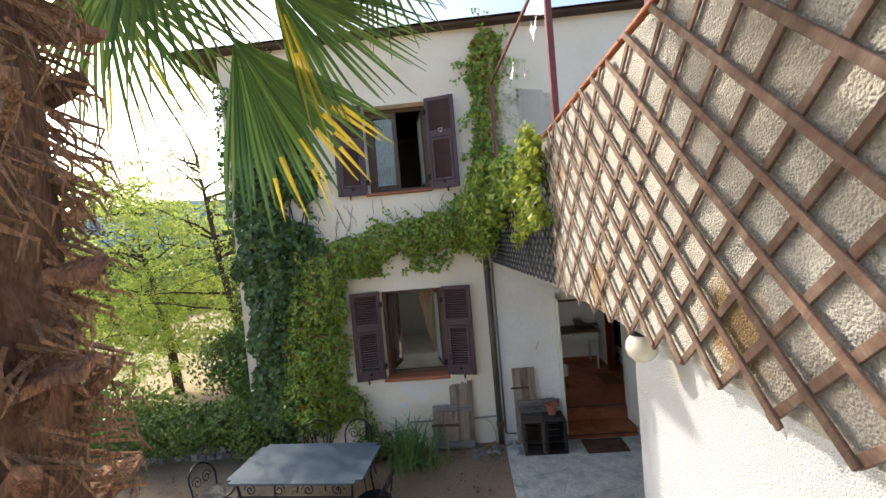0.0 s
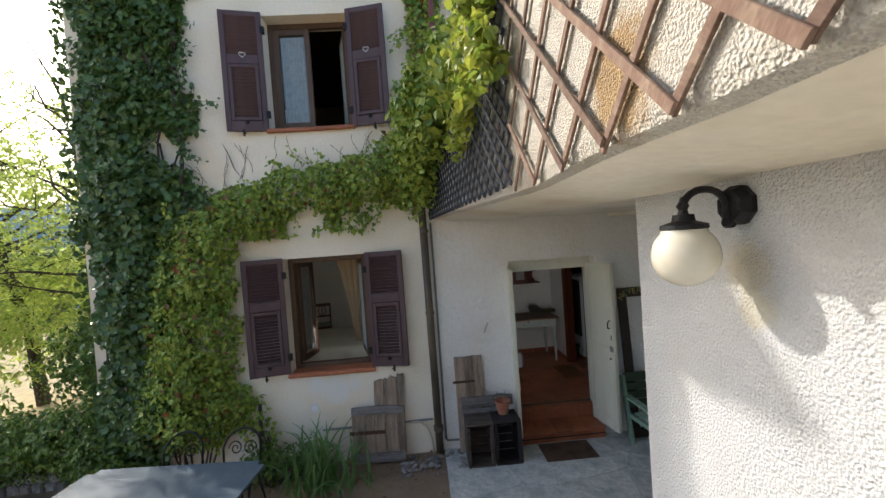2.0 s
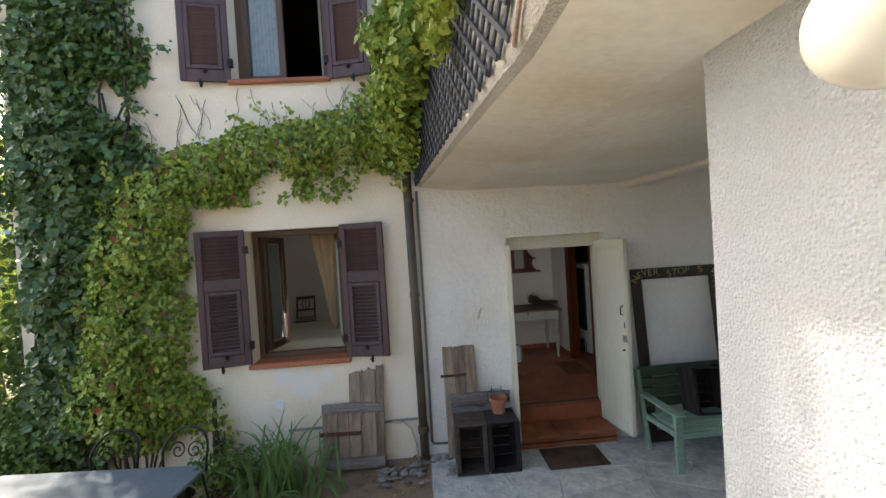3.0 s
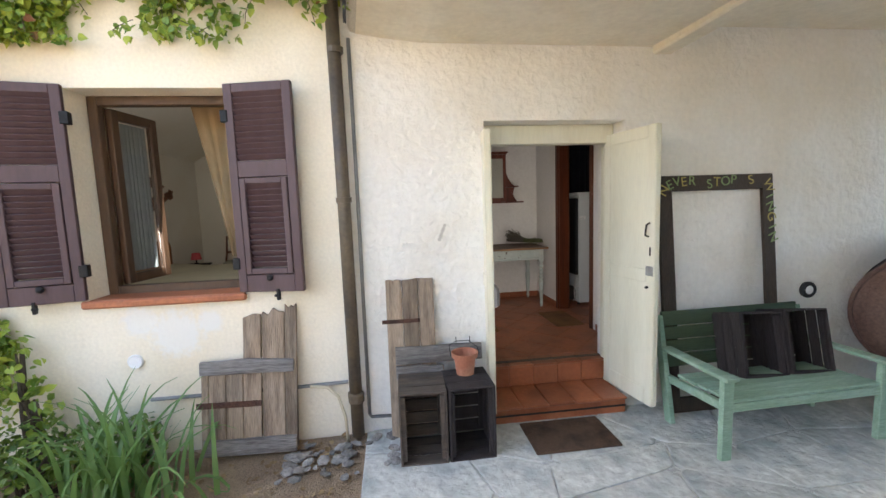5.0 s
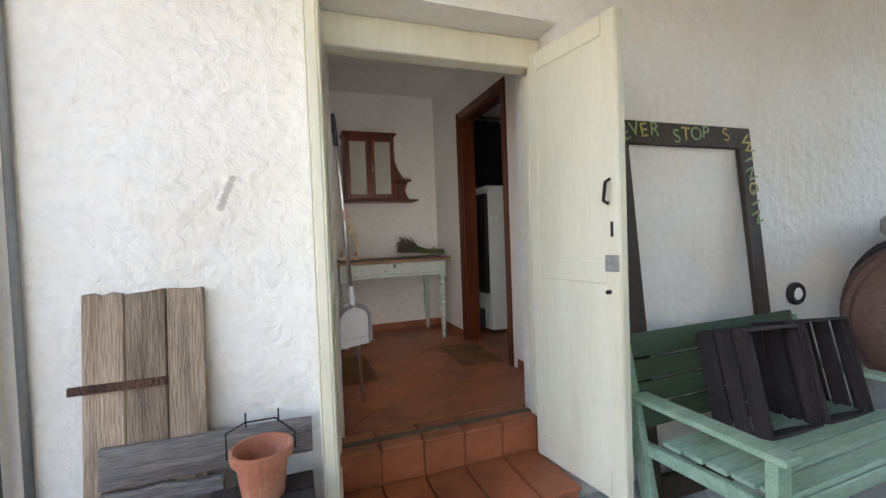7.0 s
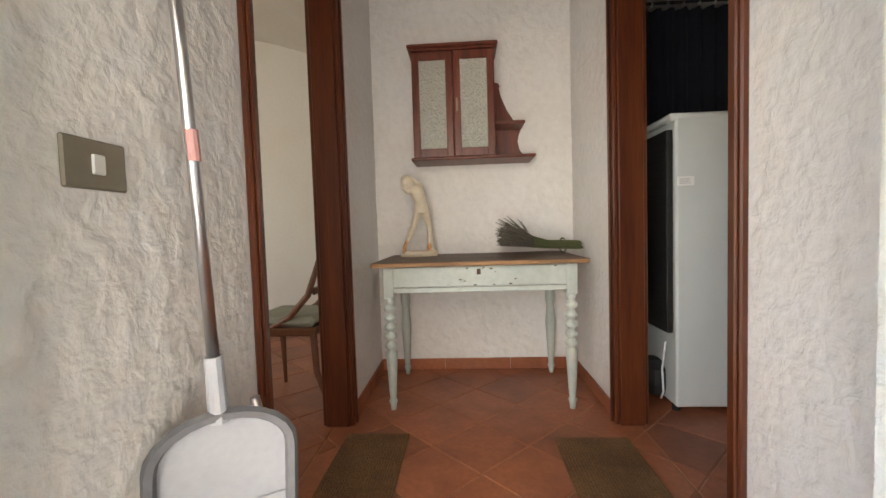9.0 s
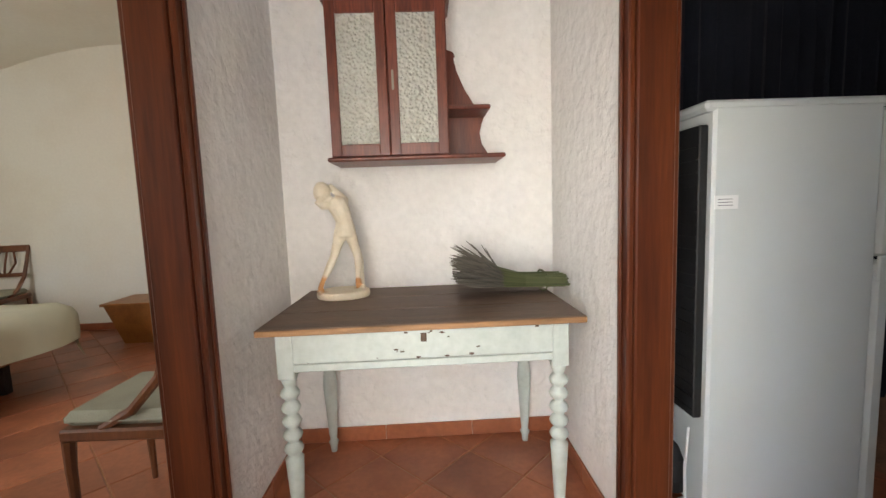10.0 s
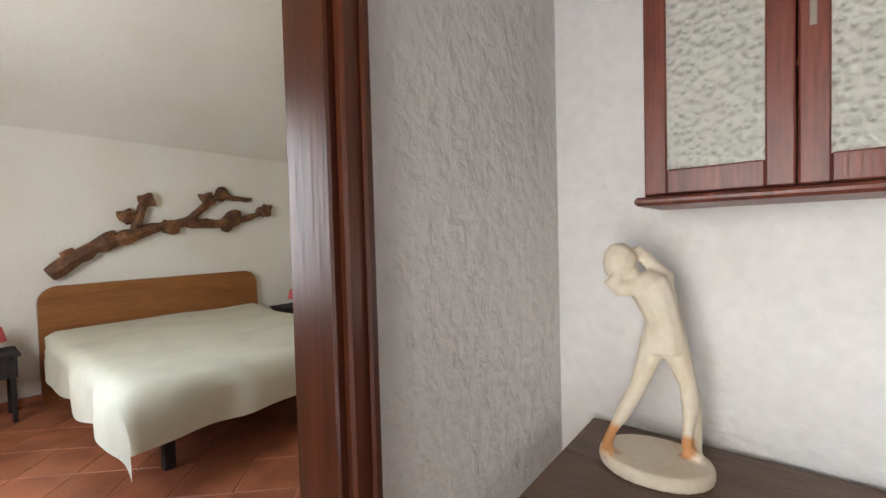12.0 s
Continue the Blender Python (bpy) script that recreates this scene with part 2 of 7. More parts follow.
    "lace": mat("lace", (0.36, 0.41, 0.40), 0.95, 0.1, 20, 200, 0.2),
    "table_blue": mat("table_blue", (0.075, 0.11, 0.145), 0.45, 0.15, 6, 60, 0.1, tint=(0.10, 0.135, 0.16)),
    "globe": mat("globe", (0.72, 0.70, 0.62), 0.22, 0.03, 2, 40, 0.0, tint=(0.6, 0.55, 0.42)),
    "bark": mat("bark", (0.10, 0.075, 0.055), 0.95, 0.3, 6, 30, 0.8, stretch=(3, 3, 0.6)),
    "palm_bark": mat("palm_bark", (0.36, 0.19, 0.11), 0.95, 0.4, 5, 50, 0.7, stretch=(2, 2, 0.7), tint=(0.17, 0.085, 0.055), per_object=0.45),
    "palm_fibre": mat("palm_fibre", (0.56, 0.31, 0.17), 0.95, 0.4, 8, 60, 0.6, stretch=(3, 3, 0.4), tint=(0.46, 0.30, 0.18)),
    "roof_tile": mat("roof_tile", (0.27, 0.15, 0.10), 0.9, 0.25, 4, 40, 0.5, tint=(0.16, 0.12, 0.09), per_object=0.2),
    "roof_wood": mat("roof_wood", (0.09, 0.055, 0.035), 0.9, 0.2, 5, 40, 0.3),
    "rubble": mat("rubble", (0.30, 0.28, 0.26), 0.9, 0.25, 10, 60, 0.5, per_object=0.35),
    "post_red": mat("post_red", (0.20, 0.055, 0.05), 0.6, 0.1, 6, 60, 0.1),
    "decal_white": mat("decal_white", (0.8, 0.8, 0.8), 0.5, 0.02, 6, 60, 0),
    "hose": mat("hose", (0.55, 0.47, 0.33), 0.5, 0.05, 6, 60, 0),
}
def stained(m, spots, color):
    """Local stains on a material: (x, y, z, radius) in the object's own space."""
    N, L = m.node_tree.nodes, m.node_tree.links
    b = N["Principled BSDF"]
    src = b.inputs["Base Color"].links[0].from_socket
    co = N.new("ShaderNodeTexCoord")
    nz = N.new("ShaderNodeTexNoise")
    nz.inputs["Scale"].default_value = 25
    L.new(co.outputs["Object"], nz.inputs[0])
    for x, y, z, r in spots:
        d = N.new("ShaderNodeVectorMath")
        d.operation = "DISTANCE"
        d.inputs[1].default_value = (x, y, z)
        L.new(co.outputs["Object"], d.inputs[0])
        k = N.new("ShaderNodeMath")
        k.operation = "MULTIPLY_ADD"
        k.inputs[1].default_value, k.inputs[2].default_value = r * 0.9, -r * 0.45
        L.new(nz.outputs[0], k.inputs[0])
        s = N.new("ShaderNodeMath")
        s.operation = "ADD"
        L.new(d.outputs["Value"], s.inputs[0])
        L.new(k.outputs[0], s.inputs[1])
        mr = N.new("ShaderNodeMapRange")
        mr.inputs[1].default_value, mr.inputs[2].default_value, mr.inputs[3].default_value, mr.inputs[4].default_value = r * 0.6, r, 0.85, 0.0
        L.new(s.outputs[0], mr.inputs[0])
        mx = N.new("ShaderNodeMixRGB")
        mx.inputs[2].default_value = (*color, 1)
        L.new(mr.outputs[0], mx.inputs[0])
        L.new(src, mx.inputs[1])
        src = mx.outputs[0]
    L.new(src, b.inputs["Base Color"])


stained(M["statue"], [(-0.080, -0.036, 0.055, 0.042), (0.058, 0.022, 0.045, 0.026)], (0.55, 0.21, 0.03))
stained(M["roughcast"], [(-0.63, -4.2, 2.98, 0.16), (-0.63, -5.35, 3.02, 0.16), (-0.63, -3.55, 3.7, 0.10)], (0.36, 0.22, 0.08))
stained(M["whitewash"], [(-0.12, -3.93, 2.50, 0.10), (-0.12, -3.95, 2.38, 0.08)], (0.57, 0.53, 0.43))
stained(M["plaster_white"], [(-0.325 - 0.008 * k, 0, 1.54 - 0.02 * k, 0.017) for k in range(6)], (0.46, 0.43, 0.38))
stained(M["plaster_cream"], [(-2.48, 0, 0.96, 0.13), (-2.25, 0, 0.86, 0.20), (-2.02, 0, 0.93, 0.10)], (0.79, 0.77, 0.73))
M["glass"] = glass_mat("glass")
# half-opaque pale base stands in for porch light reflected in the panes
M["rippled_glass"] = glass_mat("rippled_glass", 0.04, 1.0, 75, (0.90, 0.90, 0.80), 0.5)
M["ivy"] = leaf_mat("ivy", (0.030, 0.075, 0.016), (0.10, 0.175, 0.035), 0.1, 0.4)
M["creeper"] = leaf_mat("creeper", (0.10, 0.21, 0.03), (0.40, 0.46, 0.07), 0.2, 0.4)
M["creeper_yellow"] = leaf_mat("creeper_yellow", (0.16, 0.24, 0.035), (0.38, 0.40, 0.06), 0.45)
M["creeper_red"] = leaf_mat("creeper_red", (0.16, 0.10, 0.03), (0.26, 0.09, 0.03), 0.4)
M["hedge"] = leaf_mat("hedge", (0.045, 0.105, 0.018), (0.18, 0.27, 0.045), 0.25, 0.42)
M["acacia"] = leaf_mat("acacia", (0.22, 0.33, 0.06), (0.48, 0.52, 0.13), 0.6)
M["iris"] = leaf_mat("iris", (0.08, 0.18, 0.045), (0.22, 0.34, 0.11), 0.35)
M["palm_green"] = leaf_mat("palm_green", (0.045, 0.095, 0.020), (0.13, 0.20, 0.04), 0.35, 0.35)
M["palm_yellow"] = leaf_mat("palm_yellow", (0.38, 0.30, 0.03), (0.50, 0.36, 0.03), 0.5, 0.4)
M["lavender"] = leaf_mat("lavender", (0.075, 0.066, 0.055), (0.16, 0.14, 0.11), 0.1, 0.8)
M["lavender_stem"] = leaf_mat("lavender_stem", (0.07, 0.085, 0.03), (0.13, 0.14, 0.06), 0.1, 0.8)
M["far_tree"] = leaf_mat("far_tree", (0.13, 0.20, 0.07), (0.25, 0.32, 0.11), 0.3)


# ---- mesh helpers ----
def mesh_object(name, bm, material, smooth=False):
    me = bpy.data.meshes.new(name)
    bm.normal_update()
    bm.to_mesh(me)
    bm.free()
    if smooth:
        for p in me.polygons:
            p.use_smooth = True
    for m in material if isinstance(material, (list, tuple)) else [material]:
        me.materials.append(M[m] if isinstance(m, str) else m)
    return new(name, me)


def part(name, bm, material, parent=None, label="", smooth=False):
    ob = mesh_object(name, bm, material, smooth)
    ob.parent = parent
    if label:
        tagged(ob, label)
    return ob


def thing(name, label, category, group="", at=None, kind=""):
    ob = new(name)
    ob.empty_display_size = 0.1
    if at is not None:
        ob.matrix_world = at
    return tagged(ob, label, category, group, kind)


def struct(name, bm, material, label, smooth=False):
    return tagged(mesh_object(name, bm, material, smooth), label, name.split("_")[0], kind="structure")


def box(bm, x0, x1, y0, y1, z0, z1, bevel=0.0, m=None):
    """A box between two corners, with softened edges, turned by m."""
    r = bmesh.ops.create_cube(bm, size=1)
    vs = r["verts"]
    for v in vs:
        v.co = Vector((x0 + (v.co.x + 0.5) * (x1 - x0), y0 + (v.co.y + 0.5) * (y1 - y0), z0 + (v.co.z + 0.5) * (z1 - z0)))
    if bevel:
        es = {e for v in vs for e in v.link_edges}
        out = bmesh.ops.bevel(bm, geom=list(es), offset=bevel, segments=1, affect="EDGES")
        vs = list({v for f in out["faces"] for v in f.verts} | {v for v in vs if v.is_valid})
    if m is not None:
        bmesh.ops.transform(bm, matrix=m, verts=[v for v in vs if v.is_valid])
    return bm


def bx(x0, x1, y0, y1, z0, z1, bevel=0.004, m=None):
    return box(bmesh.new(), x0, x1, y0, y1, z0, z1, bevel, m)


def lathe(bm, profile, seg=20, m=None):
    """A turned body: profile of (radius, z)."""
    rings = []
    for r, z in profile:
        rings.append([bm.verts.new((r * math.cos(2 * math.pi * i / seg), r * math.sin(2 * math.pi * i / seg), z)) for i in range(seg)])
    for a, b in zip(rings, rings[1:]):
        for i in range(seg):
            bm.faces.new((a[i], a[(i + 1) % seg], b[(i + 1) % seg], b[i]))
    if profile[0][0] > 1e-4:
        bm.faces.new(rings[0][::-1])
    if profile[-1][0] > 1e-4:
        bm.faces.new(rings[-1])
    if m is not None:
        bmesh.ops.transform(bm, matrix=m, verts=[v for ring in rings for v in ring])
    return bm


def tube(bm, pts, radius, seg=8, squash=1.0):
    """A round bar along points; radius may be one number or one a point."""
    pts = [Vector(p) for p in pts]
    rs = radius if isinstance(radius, (list, tuple)) else [radius] * len(pts)
    rings, side = [], None
    for i, p in enumerate(pts):
        d = (pts[min(i + 1, len(pts) - 1)] - pts[max(i - 1, 0)]).normalized()
        if side is None:
            side = d.orthogonal().normalized()
        side = (side - d * side.dot(d)).normalized()
        up = d.cross(side)
        rings.append([bm.verts.new(p + rs[i] * (side * math.cos(a) + up * squash * math.sin(a))) for a in (2 * math.pi * k / seg for k in range(seg))])
    for a, b in zip(rings, rings[1:]):
        for i in range(seg):
            bm.faces.new((a[i], a[(i + 1) % seg], b[(i + 1) % seg], b[i]))
    bm.faces.new(rings[0][::-1])
    bm.faces.new(rings[-1])
    return bm


def extrude_outline(bm, outline, depth, m=None):
    """A flat outline (x, z) given thickness along y."""
    a = [bm.verts.new((x, 0, z)) for x, z in outline]
    b = [bm.verts.new((x, depth, z)) for x, z in outline]
    n = len(a)
    bm.faces.new(a)
    bm.faces.new(b[::-1])
    for i in range(n):
        bm.faces.new((a[i], b[i], b[(i + 1) % n], a[(i + 1) % n]))
    bmesh.ops.recalc_face_normals(bm, faces=bm.faces[:])
    if m is not None:
        bmesh.ops.transform(bm, matrix=m, verts=a + b)
    return bm


def wall_with(bm, u0, u1, z0, z1, d0, d1, holes, along="x"):
    """A wall along x (or y) from u0 to u1, thick from d0 to d1, with openings (u0, u1, z0, z1) cut through it."""
    cuts = sorted({u0, u1, *(h[0] for h in holes), *(h[1] for h in holes)})
    for a, b in zip(cuts, cuts[1:]):
        spans = [(z0, z1)]
        for h in holes:
            if h[0] <= a + 1e-6 and h[1] >= b - 1e-6:
                spans = [s for lo, hi in spans for s in ((lo, min(hi, h[2])), (max(lo, h[3]), hi)) if s[1] - s[0] > 1e-4]
        for lo, hi in spans:
            if along == "x":
                box(bm, a, b, d0, d1, lo, hi)
            else:
                box(bm, d0, d1, a, b, lo, hi)
    return bm


def mesh_from(name, verts, faces, material, parent=None):
    me = bpy.data.meshes.new(name)
    me.from_pydata(verts, [], faces)
    me.update()
    for m in material if isinstance(material, (list, tuple)) else [material]:
        me.materials.append(M[m] if isinstance(m, str) else m)
    ob = new(name, me)
    ob.parent = parent
    return ob


LEAF = np.array([(0, 0, 0), (0.45, 0.15, 0.08), (0.5, 0.5, 0.1), (0.0, 0.45, -0.03), (-0.5, 0.5, 0.1), (-0.45, 0.15, 0.08), (0.0, 1.05, -0.06)])
LEAF_FACES = np.array([(0, 1, 2, 3), (0, 3, 4, 5), (3, 2, 6, 6), (3, 6, 4, 4)])


def leaf_mesh(name, places, normals, size, material, rng, parent=None, droop=0.8, width=1.0, tumble=0.5):
    """Many small folded leaves at places, facing along normals, hanging down."""
    n = len(places)
    nor = normals + rng.normal(0, tumble, (n, 3))
    nor /= np.linalg.norm(nor, axis=1, keepdims=True)
    down = np.tile(np.array([0, 0, -droop]), (n, 1)) + rng.normal(0, 0.6, (n, 3))
    tip = down - nor * (down * nor).sum(1, keepdims=True)
    tip /= np.linalg.norm(tip, axis=1, keepdims=True) + 1e-9
    side = np.cross(tip, nor)
    s = size * rng.uniform(0.6, 1.35, (n, 1, 1))
    local = LEAF * np.array([width, 1, 1])
    v = places[:, None] + s * (local[None, :, 0:1] * side[:, None] + local[None, :, 1:2] * tip[:, None] + local[None, :, 2:3] * nor[:, None])
    verts = v.reshape(-1, 3)
    quads = np.array([(0, 1, 2, 3), (0, 3, 4, 5)])
    tris = np.array([(3, 2, 6), (3, 6, 4)])
    base = (np.arange(n) * 7)[:, None, None]
    faces = (quads[None] + base).reshape(-1, 4).tolist() + (tris[None] + base).reshape(-1, 3).tolist()
    return mesh_from(name, verts.tolist(), faces, material, parent)


# ---- structure ----
FLOOR = 0.321
LOW_WIN = (-2.78, -1.78, 1.12, 2.53)
UP_WIN = (-2.80, -1.80, 4.10, 5.46)
DOOR = (-0.01, 1.10, 0.0, 2.295)
SIDE_WIN = (3.92, 4.82, 1.45, 2.44)

# house front, cream left of the downpipe, white trowelled plaster under the porch
struct("wall_front_cream", wall_with(bmesh.new(), -5.05, -1.0, -0.3, 6.51, 0.0, 0.42, [LOW_WIN, UP_WIN]), "plaster_cream",
       "cream plastered house front with two shuttered windows")
struct("wall_front_porch", wall_with(bmesh.new(), -1.0, 5.6, -0.3, 3.2, 0.0, 0.42, [DOOR, SIDE_WIN]), "plaster_white",
       "white trowelled plaster wall under the porch")
struct("wall_front_upper", bx(-1.0, 5.6, 0.0, 0.42, 3.2, 6.51, 0), "plaster_cream", "cream upper house wall above the terrace")
struct("wall_west", bx(-5.05, -4.65, 0.42, 7.0, -0.3, 6.51, 0), "plaster_cream", "cream gable wall overgrown with ivy")
struct("wall_east", bx(5.6, 6.0, 0.0, 7.0, -0.3, 6.51, 0), "plaster_white", "white plaster end wall of the house")
struct("wall_north", bx(-5.05, 5.6, 6.6, 7.0, -0.3, 6.51, 0), "plaster_cream", "plain cream back wall of the house")
struct("floor_upper", bx(-4.65, 5.6, 0.42, 6.6, 3.35, 3.5, 0), "plaster_bedroom", "upper storey floor slab")

# annex whose white wall carries the lamp, with the terrace and its parapet over it
struct("wall_annex", bx(-0.12, 6.0, -9.5, -3.3, -0.3, 2.90, 0.01), "whitewash", "whitewashed rough plaster wall of the annex")
bm = bmesh.new()
PAR = [(-0.63, -9.5), (-0.63, -3.2), (-0.95, -0.002)]


def sweep(bm, lines):
    """Skin between rows of points."""
    rows = [[bm.verts.new(p) for p in line] for line in lines]
    for a, b in zip(rows, rows[1:]):
        for i in range(len(a) - 1):
            bm.faces.new((a[i], a[i + 1], b[i + 1], b[i]))
    return bm


def par_x(y):
    return -0.63 if y < -3.2 else -0.63 - (y + 3.2) / 3.2 * 0.32


YS = [-9.5 + 0.25 * i for i in range(26)] + [-3.2 + 0.2 * i for i in range(17)]
YS = [y for y in YS if y <= -0.002] + [-0.002]
prof = [(0.30, 4.03), (0.0, 4.05), (0.0, 2.88), (0.012, 2.845), (0.05, 2.83), (0.25, 2.80), (0.50, 2.775), (9, 2.765)]
lines = []
for dx, z in prof:
    line = []
    for y in YS:
        wob = 0.012 * noise.noise((y * 1.7, z * 3, 4.0))
        lift = 0.06 * max(0.0, (y + 3.2) / 3.2) if z < 3 else 0
        x = par_x(y) + dx if dx < 5 else (1.45 if y > -3.31 else -0.10)
        line.append((x, y, z + wob + lift))
    lines.append(line)
sweep(bm, lines)
bm.faces.ensure_lookup_table()
for i, f in enumerate(bm.faces):
    f.material_index = 1 if i // (len(YS) - 1) >= 4 else 0
bmesh.ops.recalc_face_normals(bm, faces=bm.faces[:])
struct("parapet_terrace", bm, ["roughcast", "soffit"], "roughcast terrace parapet with a plastered overhanging underside")
bm = bmesh.new()
for i in range(30):
    y = -9.4 + i * 0.31
    if y < -0.3:
        box(bm, par_x(y) - 0.015, par_x(y) + 0.32, y + 0.004, y + 0.306, 4.065, 4.085, 0.004)
struct("coping_terrace", bm, "terracotta", "thin red clay coping on the terrace parapet")
# porch ceiling: a lower plastered slab and a higher bay beside it
bm = bmesh.new()
box(bm, 1.30, 1.46, -3.3, -0.002, 2.768, 3.0, 0.015)
struct("ceiling_beam", bm, "soffit", "plastered edge beam of the porch ceiling")
struct("ceiling_bay", bx(1.45, 5.6, -3.3, -0.002, 2.98, 3.1, 0), "soffit", "higher plastered porch ceiling bay")
struct("floor_terrace", bx(-0.40, 6.0, -9.5, -0.002, 3.1, 3.2, 0), "concrete", "terrace floor slab above the porch")

# roof over the house
bm = bmesh.new()
box(bm, -5.7, 6.4, -0.16, 7.4, 6.50, 6.56, 0.01)
struct("roof_board", bm, "roof_wood", "dark boarded roof eave")
bm = bmesh.new()
v = [bm.verts.new(p) for p in ((-5.75, -0.21, 6.56), (6.4, -0.21, 6.56), (6.4, 7.45, 6.56), (-5.75, 7.45, 6.56), (-1.8, 3.5, 8.1), (3.0, 3.5, 8.1))]
for f in ((0, 1, 5, 4), (1, 2, 5), (2, 3, 4, 5), (3, 0, 4)):
    bm.faces.new([v[i] for i in f])
roof = struct("roof", bm, "roof_tile", "weathered clay tile roof")

# ground: one sheet to the horizon, flat before the house and rising to the bank behind the camera
def ground_z(x, y):
    bank = max(0.0, min(1.9, 0.48 * (-2.75 - y))) * min(1.0, max(0.0, (x + 7.5) / 3.0))
    fall = -0.10 * max(0.0, -x - 6.5) if x < -6.5 else 0.0
    fall = max(fall, -9.0)
    rough = 0.02 * noise.noise((x * 1.5, y * 1.5, 0)) if x < -0.9 and abs(x) < 12 else 0
    return -0.02 + bank + fall + rough + (0.5 * noise.noise((x * 0.06, y * 0.06, 3)) if x < -10 else 0)


def graded(lo, hi, a, b, fine, coarse):
    out, u = [], lo
    while u < hi:
        out.append(u)
        u += fine if a <= u < b else max(fine, min(coarse, 0.25 * min(abs(u - a), abs(u - b)) + fine))
    return out + [hi]


gx, gy = graded(-900, 900, -12, 2, 0.3, 150), graded(-900, 1500, -10, 4, 0.3, 150)
bm = bmesh.new()
grid = [[bm.verts.new((x, y, ground_z(x, y))) for x in gx] for y in gy]
for j in range(len(gy) - 1):
    for i in range(len(gx) - 1):
        f = bm.faces.new((grid[j][i], grid[j][i + 1], grid[j + 1][i + 1], grid[j + 1][i]))
        c = f.calc_center_median()
        f.material_index = 1 if c.x < -8.3 or c.y > 9 or c.y < -30 or c.x > 20 else 0
struct("ground", bm, ["dirt", "field"], "bare brown earth with fallen leaves, dry field beyond", smooth=True)

# steps down along the annex wall
for i in range(11):
    y1 = -2.65 - 0.35 * i
    struct("step_%d" % (i + 1), bx(-1.9, -0.13, y1 - 0.40, y1, -0.2, 0.168 * (i + 1), 0.02), "slate", "worn stone garden step")
struct("landing", bx(-1.9, -0.13, -9.5, -6.5, -0.2, 0.168 * 11, 0.02), "slate", "stone landing at the head of the steps")

# house inside
struct("floor_hall", bx(-4.65, 5.6, 0.42, 6.6, 0.10, FLOOR - 0.004, 0), "grout", "floor bed under terracotta tiles")
DL, DR = (1.09, 1.93, FLOOR - 0.04, 2.40), (1.06, 1.93, FLOOR - 0.04, 2.40)
struct("wall_hall_left", wall_with(bmesh.new(), 0.42, 2.72, 0.1, 3.35, -0.04, 0.07, [DL], "y"), "plaster_inside", "white trowelled hall wall with a doorway to the bedroom")
struct("wall_hall_right", wall_with(bmesh.new(), 0.42, 2.72, 0.1, 3.35, 1.37, 1.48, [DR], "y"), "plaster_inside", "white trowelled hall wall with a doorway to the kitchen")
struct("wall_hall_end", bx(-0.10, 1.55, 2.72, 2.85, 0.1, 3.35, 0), "plaster_inside", "white end wall of the hall")
struct("ceiling_hall", bx(0.07, 1.37, 0.42, 2.72, 2.85, 3.0, 0), "plaster_inside", "white hall ceiling")
struct("wall_bedroom_end", bx(-4.65, -1.33, 5.15, 5.4, 0.1, 3.35, 0), "plaster_bedroom", "cream bedroom end wall")
struct("wall_bedroom_nook", bx(-1.33, -0.10, 3.9, 5.4, 0.1, 3.35, 0), "plaster_bedroom", "pale bedroom wall beside the corner")
struct("wall_bedroom_east", bx(-0.10, 0.0, 2.85, 3.9, 0.1, 3.35, 0), "plaster_bedroom", "pale bedroom side wall")
struct("wall_bedroom_head", bx(-4.65, -4.25, 0.42, 5.15, 0.1, 3.35, 0), "plaster_bedroom", "pale wall behind the bed")
# vaulted bedroom ceiling
bm = bmesh.new()
rows = []
for i in range(17):
    a = i / 16
    z = 2.62 + 0.62 * math.sin(math.pi * a) ** 0.8
    rows.append([(-4.26 + a * 4.17, y, z) for y in (0.42, 2.0, 3.6, 5.2)])
sweep(bm, rows)
struct("ceiling_bedroom", bm, "plaster_bedroom", "cream vaulted bedroom ceiling", smooth=True)
struct("wall_kitchen_far", bx(1.55, 5.6, 4.4, 4.6, 0.1, 3.35, 0), "plaster_inside", "white kitchen wall")
struct("ceiling_kitchen", bx(1.55, 5.6, 0.42, 4.4, 2.75, 2.85, 0), "plaster_inside", "white kitchen ceiling")


